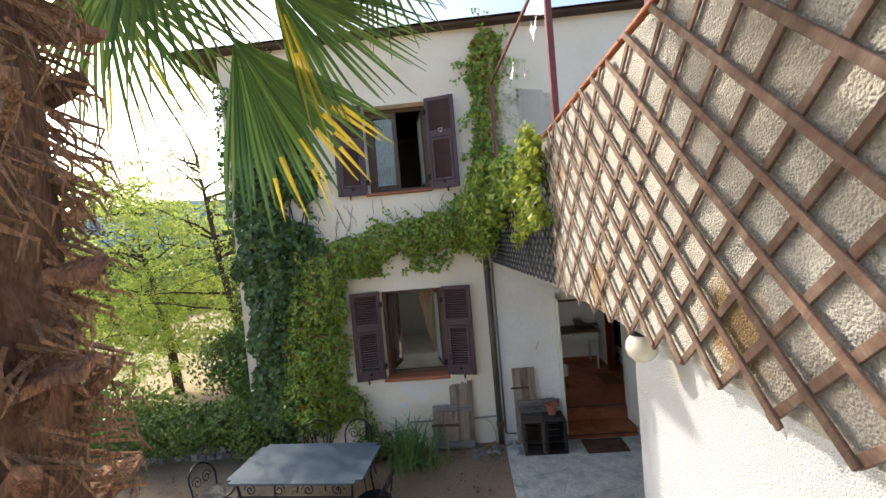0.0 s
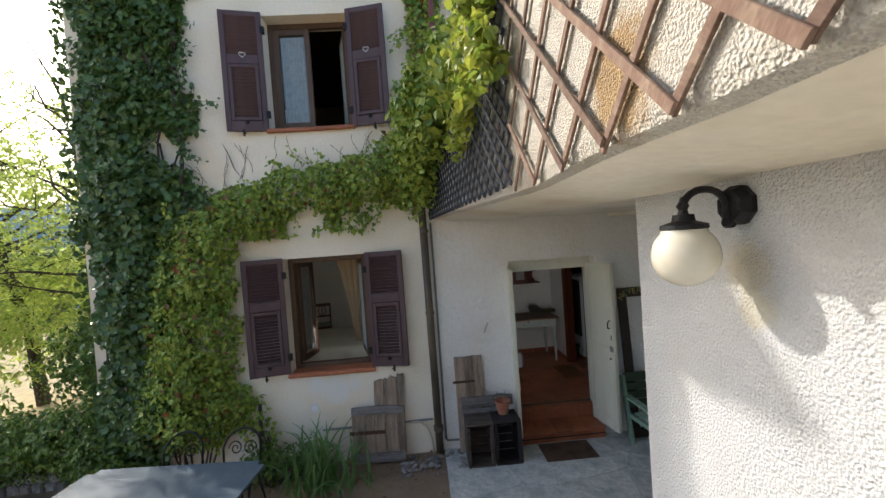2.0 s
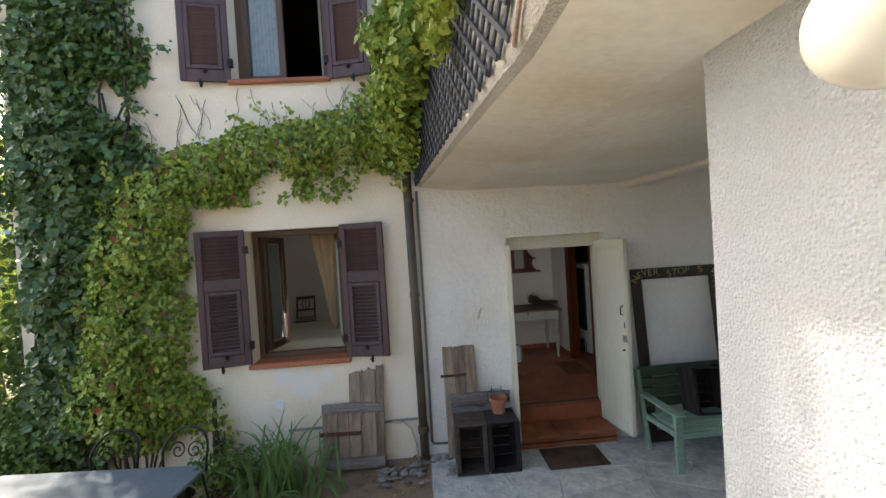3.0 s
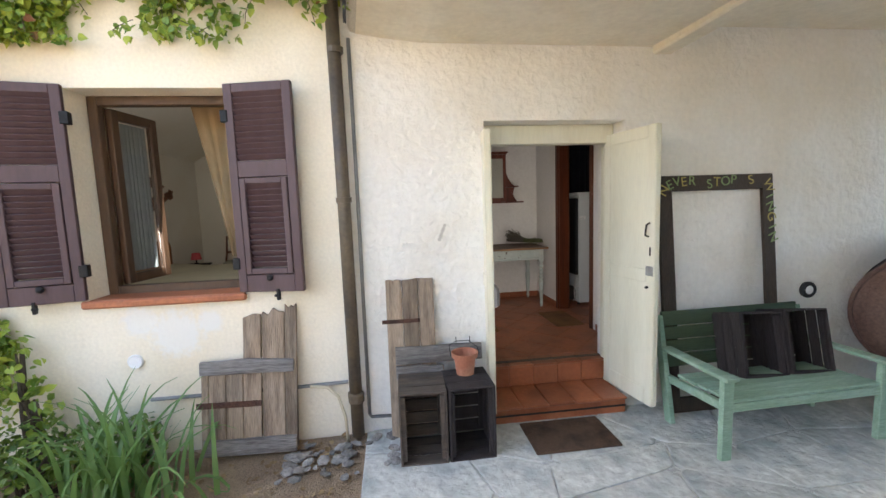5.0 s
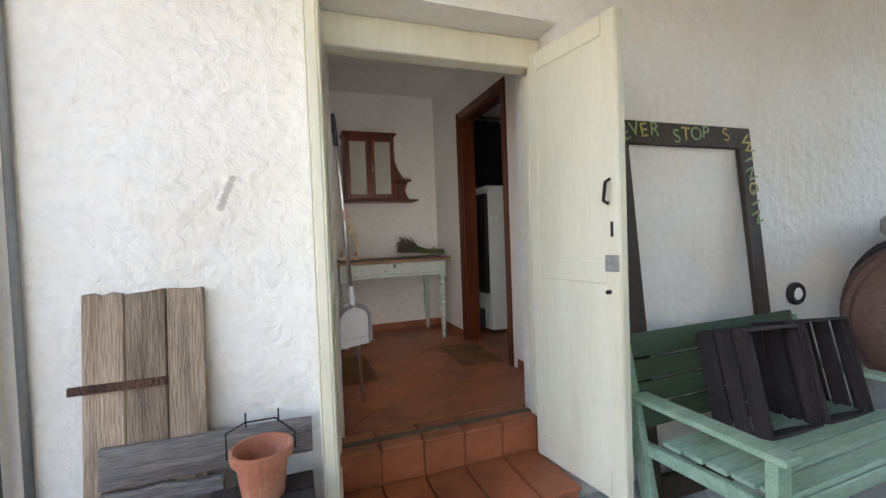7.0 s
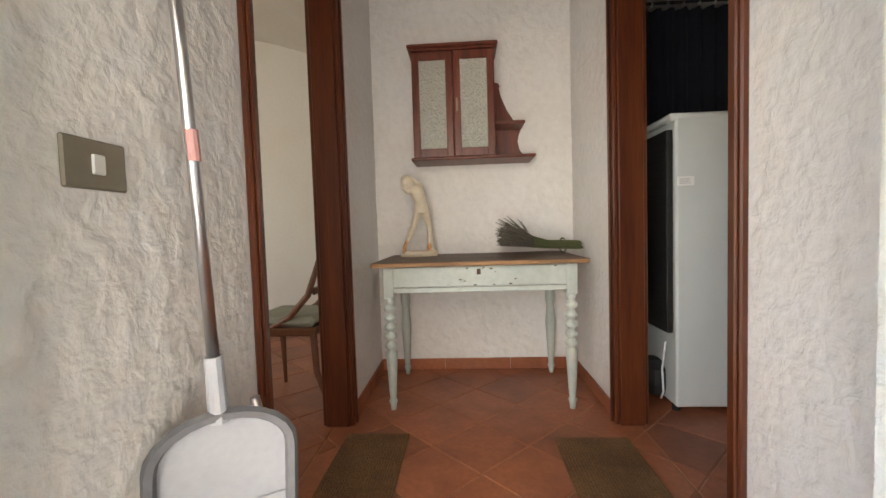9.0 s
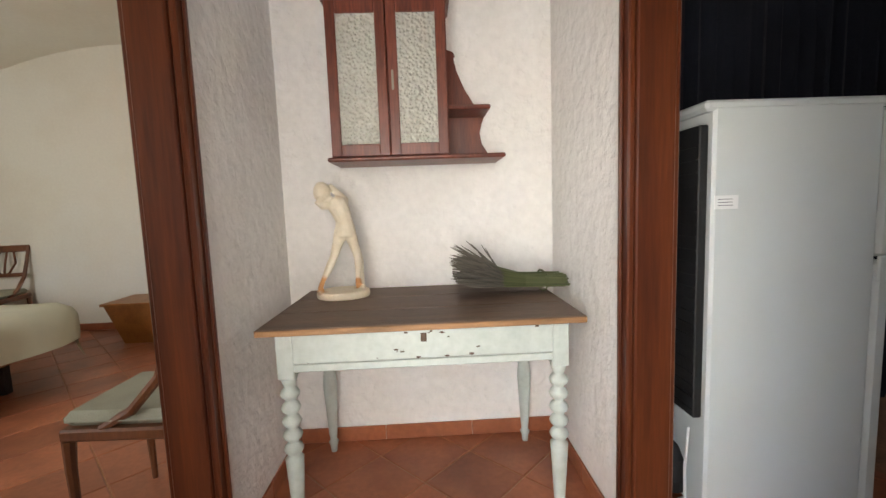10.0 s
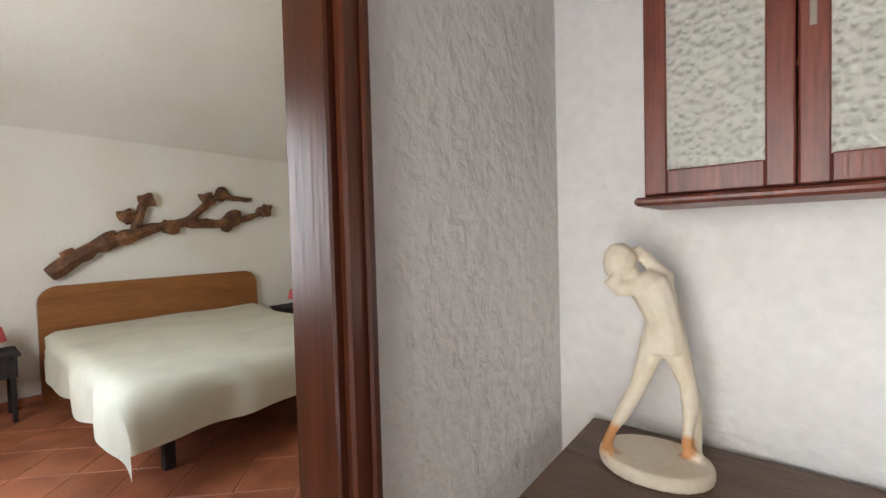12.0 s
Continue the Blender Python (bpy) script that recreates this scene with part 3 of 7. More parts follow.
# ---- windows, shutters, doors ----
def shutter(at, heart):
    W, H = 0.465, 1.41
    th = thing("shutter", "open brown-violet louvred wooden shutter" + (" with a small white heart" if heart else " against cream plaster"), "shutter", "window shutters", at)
    for x0, x1 in ((0, 0.06), (W - 0.06, W)):
        part("stile", bx(x0, x1, -0.02, 0.02, 0, H, 0.004), "shutter", th)
    for z0, z1 in ((0, 0.12), (0.79, 0.90), (H - 0.06, H)):
        part("rail", bx(0.06, W - 0.06, -0.018, 0.018, z0, z1, 0.004), "shutter", th)

    def louvre(x0, x1, z, parent):
        ob = part("slat", bx(x0, x1, -0.004, 0.004, -0.022, 0.022, 0.001), "shutter", parent)
        ob.matrix_local = pose(0, 0, z, 38, 0, 0)

    for i in range(12):
        louvre(0.06, W - 0.06, 0.925 + i * 0.0375, th)
    flap = part("flap", bx(0.065, 0.105, -0.026, 0.024, 0.125, 0.785, 0.004), "shutter", th)
    for b in ((W - 0.105, W - 0.065, 0.125, 0.785), (0.105, W - 0.105, 0.125, 0.165), (0.105, W - 0.105, 0.745, 0.785)):
        part("flap_bar", bx(b[0], b[1], -0.026, 0.024, b[2], b[3], 0.004), "shutter", flap)
    for i in range(15):
        louvre(0.105, W - 0.105, 0.19 + i * 0.0385, flap)
    part("latch", lathe(bmesh.new(), [(0.0, -0.012), (0.022, -0.01), (0.024, 0.0), (0.012, 0.012), (0, 0.014)], 10, pose(W * 0.5, -0.035, 0.10, 90)), "iron", th, "black iron latch")
    bm = bmesh.new()
    box(bm, W * 0.58, W * 0.58 + 0.02, -0.03, 0.0, -0.06, 0.02, 0.003)
    box(bm, W * 0.55, W * 0.63, -0.035, -0.02, -0.035, -0.02, 0.003)
    part("holdback", bm, "iron", th, "black iron holdback")
    for z in (0.2, 1.2):
        part("hinge", bx(-0.03, 0.02, -0.028, 0.028, z - 0.04, z + 0.04, 0.004), "iron", th, "black iron hinge")
    if heart:
        pts = []
        for k in range(25):
            a = 2 * math.pi * k / 24
            pts.append((W * 0.5 + 0.0022 * 16 * math.sin(a) ** 3, -0.0215,
                        0.955 - 0.06 + 0.0022 * (13 * math.cos(a) - 5 * math.cos(2 * a) - 2 * math.cos(3 * a) - math.cos(4 * a))))
        part("heart", tube(bmesh.new(), pts, 0.0035, 5), "decal_white", th, "white painted heart outline")
    return th


A = 12
shutter(pose(-1.785, -0.02, 1.135, 0, 0, -A), False)
shutter(pose(-2.775, -0.02, 1.135, 0, 0, 180 + A) @ Matrix.Diagonal((1, -1, 1, 1)), False)
shutter(pose(-1.795, -0.02, 4.08, 0, 0, -A), True)
shutter(pose(-2.795, -0.02, 4.08, 0, 0, 180 + A) @ Matrix.Diagonal((1, -1, 1, 1)), True)


def window(name, hole, open_left, label):
    x0, x1, z0, z1 = hole
    th = tagged(new(name), label, "window", kind="structure")
    y = 0.20
    for n, b in (("frame_side", (x0 + 0.0, x0 + 0.065, z0, z1)), ("frame_side", (x1 - 0.065, x1, z0, z1)),
                 ("frame_head", (x0 + 0.065, x1 - 0.065, z1 - 0.065, z1)), ("frame_foot", (x0 + 0.065, x1 - 0.065, z0, z0 + 0.065))):
        part(n, bx(b[0], b[1], y, y + 0.07, b[2], b[3], 0.006), "frame_brown", th)
    w, h = (x1 - x0 - 0.13) / 2 + 0.01, z1 - z0 - 0.13

    def casement(at, lace):
        c = part("casement", bx(0, 0.065, -0.025, 0.025, 0, h, 0.005), "frame_brown", th)
        c.matrix_local = at
        for b in ((w - 0.065, w, 0, h), (0.065, w - 0.065, 0, 0.07), (0.065, w - 0.065, h - 0.07, h)):
            part("casement_bar", bx(b[0], b[1], -0.025, 0.025, b[2], b[3], 0.005), "frame_brown", c)
        p = part("pane", bx(0.065, w - 0.065, -0.003, 0.003, 0.07, h - 0.07, 0), "glass", c)
        p.visible_shadow = False
        if lace:
            bm = bmesh.new()
            rows = [[(0.075 + (w - 0.15) * i / 24, 0.022 + 0.006 * math.sin(i * 1.9), z) for z in (0.08, h - 0.08)] for i in range(25)]
            sweep(bm, rows)
            part("lace_curtain", bm, "lace", c, "pale lace curtain on the pane")

    if open_left:
        casement(pose(x0 + 0.075, y + 0.09, z0 + 0.065, 0, 0, 80), True)
    else:
        casement(pose(x0 + 0.06, y + 0.035, z0 + 0.065), True)
    casement(pose(x1 - 0.07, y + 0.09, z0 + 0.065, 0, 0, 180 - 75), True)
    bm = bmesh.new()
    box(bm, x0 + 0.002, x1 - 0.002, -0.004, y, z0 - 0.02, z0 + 0.008, 0.002)
    box(bm, x0 - 0.03, x1 + 0.03, -0.05, -0.003, z0 - 0.045, z0 + 0.007, 0.012)
    part("sill", bm, "terracotta", th, "terracotta window sill")
    return th


window("window_1", LOW_WIN, True, "open brown wooden casement window with a terracotta sill")
window("window_2", UP_WIN, False, "half open brown wooden upper window with lace")
# curtain gathered inside the lower window
th = thing("curtain", "tied-back beige curtain inside the open window", "curtain")
bm = bmesh.new()
rows = []
for k in range(15):
    u = k / 14
    z = 2.62 - 1.3 * u
    half = 0.16 * (1 - u) ** 1.3 + 0.035
    rows.append([(-2.10 + 0.07 * u + half * (2 * i / 10 - 1), 0.62 + 0.025 * math.sin(i * 2.2), z) for i in range(11)])
sweep(bm, rows)
part("cloth", bm, "curtain", th, smooth=True)
part("rod", tube(bmesh.new(), [(-2.9, 0.62, 2.64), (-1.7, 0.62, 2.64)], 0.012), "iron", th)

# side window under the porch
th = tagged(new("window_3"), "dark wooden side window under the porch", "window", kind="structure")
x0, x1, z0, z1 = SIDE_WIN
for n, b in (("frame_side", (x0, x0 + 0.07, z0, z1)), ("frame_side", (x1 - 0.07, x1, z0, z1)), ("frame_side", (4.33, 4.41, z0, z1)),
             ("frame_head", (x0, x1, z1 - 0.07, z1)), ("frame_foot", (x0, x1, z0, z0 + 0.07))):
    part(n, bx(b[0], b[1], 0.18, 0.25 if n == "frame_side" else 0.248, b[2], b[3], 0.005), "frame_brown", th)
for a, b in ((x0 + 0.07, 4.33), (4.41, x1 - 0.07)):
    p = part("pane", bx(a, b, 0.21, 0.216, z0 + 0.07, z1 - 0.07, 0), "glass", th)
    p.visible_shadow = False


def door_leaf(name, at, hand, label, plain):
    """A cream panelled leaf, 0.53 wide; its face is on the -y side times hand."""
    W, H = 0.535, 2.06
    th = thing(name, label, "door", "double door leaves", at)
    part("leaf", bx(0, W, -0.018, 0.018, 0, H, 0.004), "cream_paint", th)
    for s in (-1, 1):
        for x0, x1, z0, z1 in ((0.0, 0.07, 0, H), (W - 0.07, W, 0, H), (0.07, W - 0.07, H - 0.09, H), (0.07, W - 0.07, 0.93, 1.03), (0.07, W - 0.07, 0, 0.13)):
            y0, y1 = sorted((s * 0.018, s * 0.026))
            part("moulding", bx(x0 + 0.001, x1 - 0.001, y0, y1, z0 + 0.001, z1 - 0.001, 0.004), "cream_paint", th)
    if not plain:
        y = -0.03 * hand
        pts = [(W - 0.05, y, 1.27), (W - 0.048, y - 0.03 * hand, 1.28), (W - 0.04, y - 0.034 * hand, 1.315), (W - 0.038, y - 0.03 * hand, 1.355), (W - 0.04, y, 1.37)]
        part("handle", tube(bmesh.new(), pts, 0.007, 6), "iron", th, "black iron pull handle")
        part("keyhole", bx(W - 0.045, W - 0.030, *sorted((y, y + 0.01 * hand)), 1.13, 1.195, 0.004), "iron", th, "dark keyhole plate")
        part("lock_plate", bx(W - 0.075, W - 0.005, *sorted((y, y + 0.008 * hand)), 0.985, 1.055, 0.003), "concrete", th, "worn pale lock plate")
        part("peg", lathe(bmesh.new(), [(0.009, 0), (0.009, 0.02), (0, 0.022)], 8, pose(W - 0.05, y, 0.90, 90 * hand)), "iron", th)
    for z in (0.25, 1.8):
        part("hinge", tube(bmesh.new(), [(-0.008, 0.02, z), (-0.008, 0.02, z + 0.1)], 0.01, 6), "cream_paint", th)
    return th


def aim(a, b, z):
    """Pose with x from a to b in plan."""
    return pose(a[0], a[1], z, 0, 0, math.degrees(math.atan2(b[1] - a[1], b[0] - a[0])))


door_leaf("door_leaf", aim((1.062, 0.20), (1.150, -0.305), 0.145), 1, "open cream painted panelled door leaf with iron handle", False)
door_leaf("door_leaf", aim((0.02, 0.325), (-0.035, -0.207), 0.145), -1, "open cream painted door leaf folded into the reveal", True)
bm = bmesh.new()
box(bm, -0.008, 1.098, 0.17, 0.27, 2.145, 2.293, 0.006)
th = tagged(new("door_1"), "cream painted wooden frame of the entrance", "door frame", kind="structure")
part("head", bm, "cream_paint", th)
part("jamb", bx(1.05, 1.098, 0.225, 0.28, 0.33, 2.13, 0.005), "cream_paint", th)
part("threshold_strip", bx(0.0, 1.07, 0.30, 0.34, FLOOR - 0.004, FLOOR + 0.006, 0.002), "pipe", th)

# terracotta entrance steps
th = tagged(new("entrance_steps"), "two terracotta tiled entrance steps", "steps", kind="structure")
part("riser", bx(0.0, 1.068, -0.10, 0.42, -0.1, 0.118, 0.006), "terracotta", th)
part("riser", bx(0.0, 1.068, 0.25, 0.42, 0.118, FLOOR - 0.02, 0.006), "terracotta", th)
part("groove", bx(0.0, 1.069, -0.106, -0.098, 0.055, 0.068, 0.001), "black", th, "dark joint line")
for i in range(5):
    x0 = 0.002 + i * 0.2135
    part("tile", bx(x0 + 0.003, x0 + 0.2105, -0.13, 0.245, 0.118, 0.140, 0.007), "terracotta_tile", th)
    part("tile", bx(x0 + 0.003, x0 + 0.2105, 0.225, 0.42, FLOOR - 0.022, FLOOR, 0.007), "terracotta_tile", th)
    part("riser_tile", bx(x0 + 0.003, x0 + 0.2105, 0.240, 0.252, 0.142, FLOOR - 0.024, 0.003), "terracotta_tile", th)

# ---- pipes ----
th = thing("downpipe", "weathered brown metal downpipe on the house front", "downpipe")
part("pipe", tube(bmesh.new(), [(-1.03, -0.075, 0.02), (-1.035, -0.075, 1.6), (-1.045, -0.075, 3.15)], 0.046, 14), "pipe", th, smooth=True)
for z in (0.33, 1.75, 2.75):
    part("clamp", lathe(bmesh.new(), [(0.047, -0.02), (0.054, -0.018), (0.054, 0.018), (0.047, 0.02)], 14, pose(-1.035, -0.075, z)), "pipe", th)
    part("bracket", bx(-1.045, -1.025, -0.04, 0.0, z - 0.01, z + 0.01, 0.002), "pipe", th)
part("shoe", lathe(bmesh.new(), [(0.046, 0.0), (0.058, 0.0), (0.058, 0.06), (0.046, 0.07)], 14, pose(-1.03, -0.075, 0.28)), "pipe", th)
th = thing("conduit", "thin grey conduit beside the downpipe", "pipe")
part("pipe", tube(bmesh.new(), [(-0.945, -0.02, 0.15), (-0.945, -0.02, 2.0), (-0.95, -0.02, 2.85)], 0.013, 8), "grey_pipe", th, smooth=True)
part("pipe", tube(bmesh.new(), [(-0.945, -0.02, 0.15), (-0.93, -0.02, 0.12), (-0.78, -0.02, 0.115)], 0.013, 8), "grey_pipe", th, smooth=True)
th = thing("hose", "pale plastic hose curling down from a wall pipe", "hose")
part("pipe", tube(bmesh.new(), [(-2.45, -0.02, 0.40), (-1.5, -0.02, 0.40), (-1.09, -0.02, 0.41)], 0.014, 8), "grey_pipe", th)
part("tube", tube(bmesh.new(), [(-1.36, -0.03, 0.40), (-1.24, -0.04, 0.39), (-1.16, -0.06, 0.32), (-1.115, -0.09, 0.18), (-1.10, -0.12, 0.0)], 0.012, 8), "hose", th, smooth=True)
th = thing("wall_tap_ring", "grey round tap cover on the plaster wall", "wall fitting")
part("ring", lathe(bmesh.new(), [(0.035, 0), (0.05, 0.0), (0.052, 0.012), (0.045, 0.02), (0.036, 0.016)], 16, pose(-2.53, -0.002, 0.68, 90)), "decal_white", th)
part("cap", lathe(bmesh.new(), [(0.033, 0), (0.028, 0.012), (0, 0.014)], 14, pose(-2.53, -0.002, 0.68, 90)), "dustpan_dark", th)

# ---- old boards, crates, pot ----
random.seed(5)


def plank(name, parent, x0, x1, y0, y1, z0, z1, material, ragged=0.0):
    bm = bx(x0, x1, y0, y1, z0, z1, 0.004)
    if ragged:
        bmesh.ops.subdivide_edges(bm, edges=[e for e in bm.edges if abs(e.verts[0].co.x - e.verts[1].co.x) > (x1 - x0) * 0.6], cuts=3)
        for v in bm.verts:
            if v.co.z > z1 - 0.02:
                v.co.z += ragged * (noise.noise((v.co.x * 30, z1 * 9, 1)) - 0.2)
    return part(name, bm, material, parent)


gate = thing("old_gate", "broken weathered grey plank gate leaning on the wall", "gate", at=pose(-2.09, -0.16, 0.02, -7, 1.5, 0))
for x0, x1, z1 in ((0.0, 0.045, 0.60), (0.05, 0.16, 0.60), (0.165, 0.275, 0.60), (0.28, 0.40, 0.97), (0.41, 0.56, 0.99), (0.565, 0.645, 1.03)):
    plank("board", gate, x0, x1, 0, 0.025, 0.02, z1, "grey_wood", 0.06 if z1 > 0.8 else 0)
plank("rail", gate, 0.0, 0.625, -0.03, -0.001, 0.56, 0.66, "grey_wood_x", 0.02)
plank("rail", gate, 0.02, 0.64, -0.03, -0.001, 0.0, 0.12, "grey_wood_x", 0.03)
part("hinge_strap", bx(-0.03, 0.40, -0.010, -0.001, 0.325, 0.365, 0.002), "rust", gate, "rusty iron hinge strap")

old = thing("old_shutter_board", "grey weathered plank panel leaning beside the door", "board", at=pose(-0.78, -0.15, 0.0, -6, 0, 0))
for x0, x1 in ((0.0, 0.115), (0.118, 0.235), (0.238, 0.35)):
    plank("board", old, x0, x1, 0, 0.022, 0.0, 1.165, "grey_wood", 0.01)
plank("rail", old, 0.05, 0.69, -0.03, -0.001, 0.545, 0.675, "grey_wood_x", 0.02)
plank("rail", old, 0.05, 0.40, -0.03, -0.001, 0.44, 0.53, "grey_wood_x", 0.02)
part("hinge_strap", bx(-0.035, 0.24, -0.010, -0.001, 0.845, 0.873, 0.002), "rust", old, "rusty iron hinge strap")


def crate(label, at, W, D, H, material, group, back=True):
    """A slatted fruit crate stood on end, open to the front (-y)."""
    th = thing("crate", label, "crate", group, at)
    t = 0.014
    for x in (0, W - 0.03):
        for y in (0.0, D - 0.03):
            part("post", bx(x + 0.001, x + 0.029, y + t, y + 0.03 + t, t, H - t, 0.002), material, th)
    n = 3
    g = 0.012
    d = (D - g * (n - 1)) / n
    for i in range(n):
        y0 = i * (d + g)
        part("slat", bx(-t, 0, y0, y0 + d, 0, H, 0.002), material, th)
        part("slat", bx(W, W + t, y0, y0 + d, 0, H, 0.002), material, th)
        part("slat", bx(-t, W + t, y0, y0 + d, H, H + t, 0.002), material, th)
        part("slat", bx(-t, W + t, y0, y0 + d, -t, 0, 0.002), material, th)
    if back:
        m = 5
        hb = (H - g * (m - 1)) / m
        for i in range(m):
            z0 = i * (hb + g)
            part("slat", bx(0, W, D + t, D + 2 * t, z0, z0 + hb, 0.002), material, th)
    return th


crate("dark weathered wooden crate stood on end", pose(-0.71, -0.50, 0.014, 0, 0, -1.5), 0.285, 0.33, 0.47, "crate_wood", "crates by the door")
crate("dark weathered wooden crate with a clay pot on it", pose(-0.385, -0.505, 0.014, 0, 0, 1.5), 0.285, 0.33, 0.475, "crate_dark", "crates by the door")
th = thing("flower_pot", "empty terracotta pot with a wire handle on a crate", "pot", at=pose(-0.245, -0.26, 0.505))
part("body", lathe(bmesh.new(), [(0.0, 0), (0.062, 0), (0.078, 0.12), (0.092, 0.122), (0.095, 0.155), (0.085, 0.155), (0.075, 0.12), (0.058, 0.015), (0, 0.015)], 24), "pot", th, smooth=False)
part("wire", tube(bmesh.new(), [(-0.10, 0.0, 0.13), (-0.105, 0.03, 0.20), (-0.05, 0.06, 0.215), (0.04, 0.06, 0.215), (0.10, 0.03, 0.17), (0.10, 0.0, 0.13)], 0.003, 5), "iron", th, "thin wire handle")
for x in (-0.05, 0.05):
    part("wire_hook", tube(bmesh.new(), [(x, 0.06, 0.20), (x, 0.062, 0.245)], 0.003, 5), "iron", th)
th = thing("doormat", "worn brown coir doormat on the stone floor", "doormat", at=pose(0.485, -0.34, 0.012, 0, 0, 0))
part("mat", bx(-0.305, 0.305, -0.195, 0.195, -0.008, 0.010, 0.005), "mat_brown", th)

# ---- bench with crates, sign frame ----
ben = thing("garden_bench", "pale green painted wooden garden bench under the porch", "bench", at=pose(1.30, -0.80, 0, 0, 0, 1.5))
BW = 1.27
for x in (0.0, BW - 0.075):
    part("front_leg", bx(x, x + 0.075, 0.0, 0.04, 0, 0.535, 0.004), "bench_green", ben)
    leg = part("back_leg", bx(x, x + 0.04, -0.035, 0.035, -0.02, 0.79, 0.004), "bench_green", ben)
    leg.matrix_local = pose(0.0 if x == 0 else 0.03, 0.50, 0.012, -12, 0, 0)
    part("arm", bx(x - 0.01, x + 0.085, -0.03, 0.62, 0.535, 0.560, 0.006), "bench_green", ben)
    part("seat_bearer", bx(x + 0.02, x + 0.055, 0.04, 0.56, 0.305, 0.36, 0.004, pose(0, 0, 0.02, -3)), "bench_green", ben)
part("apron", bx(0.075, BW - 0.075, 0.005, 0.03, 0.320, 0.378, 0.004), "bench_green", ben)
for i in range(5):
    y0 = 0.01 + i * 0.098
    part("seat_slat", bx(0.06, BW - 0.06, y0, y0 + 0.085, 0.380 - 0.006 * i, 0.402 - 0.006 * i, 0.005), "bench_green", ben)
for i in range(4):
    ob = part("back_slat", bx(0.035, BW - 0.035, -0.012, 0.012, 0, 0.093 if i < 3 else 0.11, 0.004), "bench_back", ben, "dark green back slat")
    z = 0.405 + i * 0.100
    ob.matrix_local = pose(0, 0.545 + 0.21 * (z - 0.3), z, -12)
for i in range(2):
    crate("dark slatted fruit crate leaning on the bench back", pose(1.735 + 0.375 * i, -0.52, 0.412, -14, 3, 1.5), 0.335, 0.24, 0.435, "crate_dark", "crates on the bench")

sign = thing("sign_frame", "dark wooden frame with painted words leaning on the wall", "sign", at=pose(1.36, -0.20, 0.0, -5.5, 0, 0))
SW, SH = 1.0, 1.865
part("side", bx(0.0, 0.115, 0, 0.03, 0, SH - 0.12, 0.004), "sign_wood", sign)
part("side", bx(SW - 0.10, SW, 0, 0.03, 0, SH - 0.12, 0.004), "sign_wood", sign)
part("top", bx(0.0, SW, 0, 0.03, SH - 0.12, SH, 0.004), "sign_wood", sign)
part("bottom", bx(0.115, SW - 0.10, 0, 0.03, 0.0, 0.12, 0.004), "sign_wood", sign)


def letter(ch, x, z, turn, size, material):
    c = bpy.data.curves.new("letter", "FONT")
    c.body, c.size, c.extrude, c.align_x, c.align_y = ch, size, 0.0015, "CENTER", "CENTER"
    tmp = bpy.data.objects.new("letter", c)
    scene.collection.objects.link(tmp)
    me = bpy.data.meshes.new_from_object(tmp.evaluated_get(bpy.context.evaluated_depsgraph_get()))
    bpy.data.objects.remove(tmp)
    me.materials.clear()
    me.materials.append(M[material])
    ob = new("letter", me)
    ob.parent = sign
    ob.matrix_local = pose(x, -0.003, z, 90, 0, 0) @ pose(0, 0, 0, 0, 0, turn)


for i, (ch, x, dz, turn) in enumerate((("N", 0.045, -0.115, 60), ("E", 0.095, -0.075, 25), ("V", 0.155, -0.05, 12), ("E", 0.215, -0.052, 6), ("R", 0.285, -0.045, -4),
                                       ("S", 0.435, -0.075, 8), ("T", 0.50, -0.06, -3), ("O", 0.575, -0.055, 4), ("P", 0.645, -0.045, -6), ("S", 0.80, -0.05, 15))):
    letter(ch, x, SH + dz, turn, 0.105, "letter_green" if i % 3 else "letter_yellow")
for i, ch in enumerate("WINGIN"):
    letter(ch, SW - 0.045 + 0.004 * i, SH - 0.10 - 0.083 * i, -68, 0.105, "letter_green" if i % 3 else "letter_yellow")
th = thing("wall_light", "small round black-rimmed bulkhead light on the wall", "light", at=pose(2.748, -0.002, 0.875, 90))
part("rim", lathe(bmesh.new(), [(0.045, 0), (0.066, 0.0), (0.07, 0.02), (0.062, 0.035), (0.048, 0.03)], 20), "black", th)
part("lens", lathe(bmesh.new(), [(0.047, 0.0), (0.047, 0.022), (0.03, 0.036), (0, 0.042)], 20), "decal_white", th)

# ---- old drum with a concrete trough on it ----
DRUM = pose(0.20, 0.02, 0.72) @ Vector((-0.82, -0.57, 0)).to_track_quat("Z", "Y").to_matrix().to_4x4()
th = thing("old_drum", "large rusty brown steel drum with a concrete trough on top", "drum", at=pose(3.44, -0.30, 0.0))
part("drum", lathe(bmesh.new(), [(0.0, -0.46), (0.45, -0.46), (0.475, -0.44), (0.48, -0.40), (0.475, 0.36), (0.455, 0.42), (0.38, 0.455), (0.22, 0.475), (0, 0.485)], 40, DRUM), "drum", th, smooth=False)
part("hoop", lathe(bmesh.new(), [(0.478, -0.03), (0.492, -0.025), (0.492, 0.025), (0.478, 0.03)], 40, DRUM @ pose(0, 0, 0.36)), "drum", th)
part("soot_ring", lathe(bmesh.new(), [(0.474, -0.62), (0.485, -0.60), (0.485, -0.35), (0.474, -0.33)], 36, DRUM @ pose(0, 0, 0.452)), "crate_dark", th, "near-black band round the drum")
part("block", bx(-0.13, 0.55, -0.42, 0.10, 1.12, 1.20, 0.02), "drum", th)
part("trough", bx(-0.17, 0.62, -0.46, 0.14, 1.20, 1.335, 0.03), "concrete", th, "grey concrete trough")
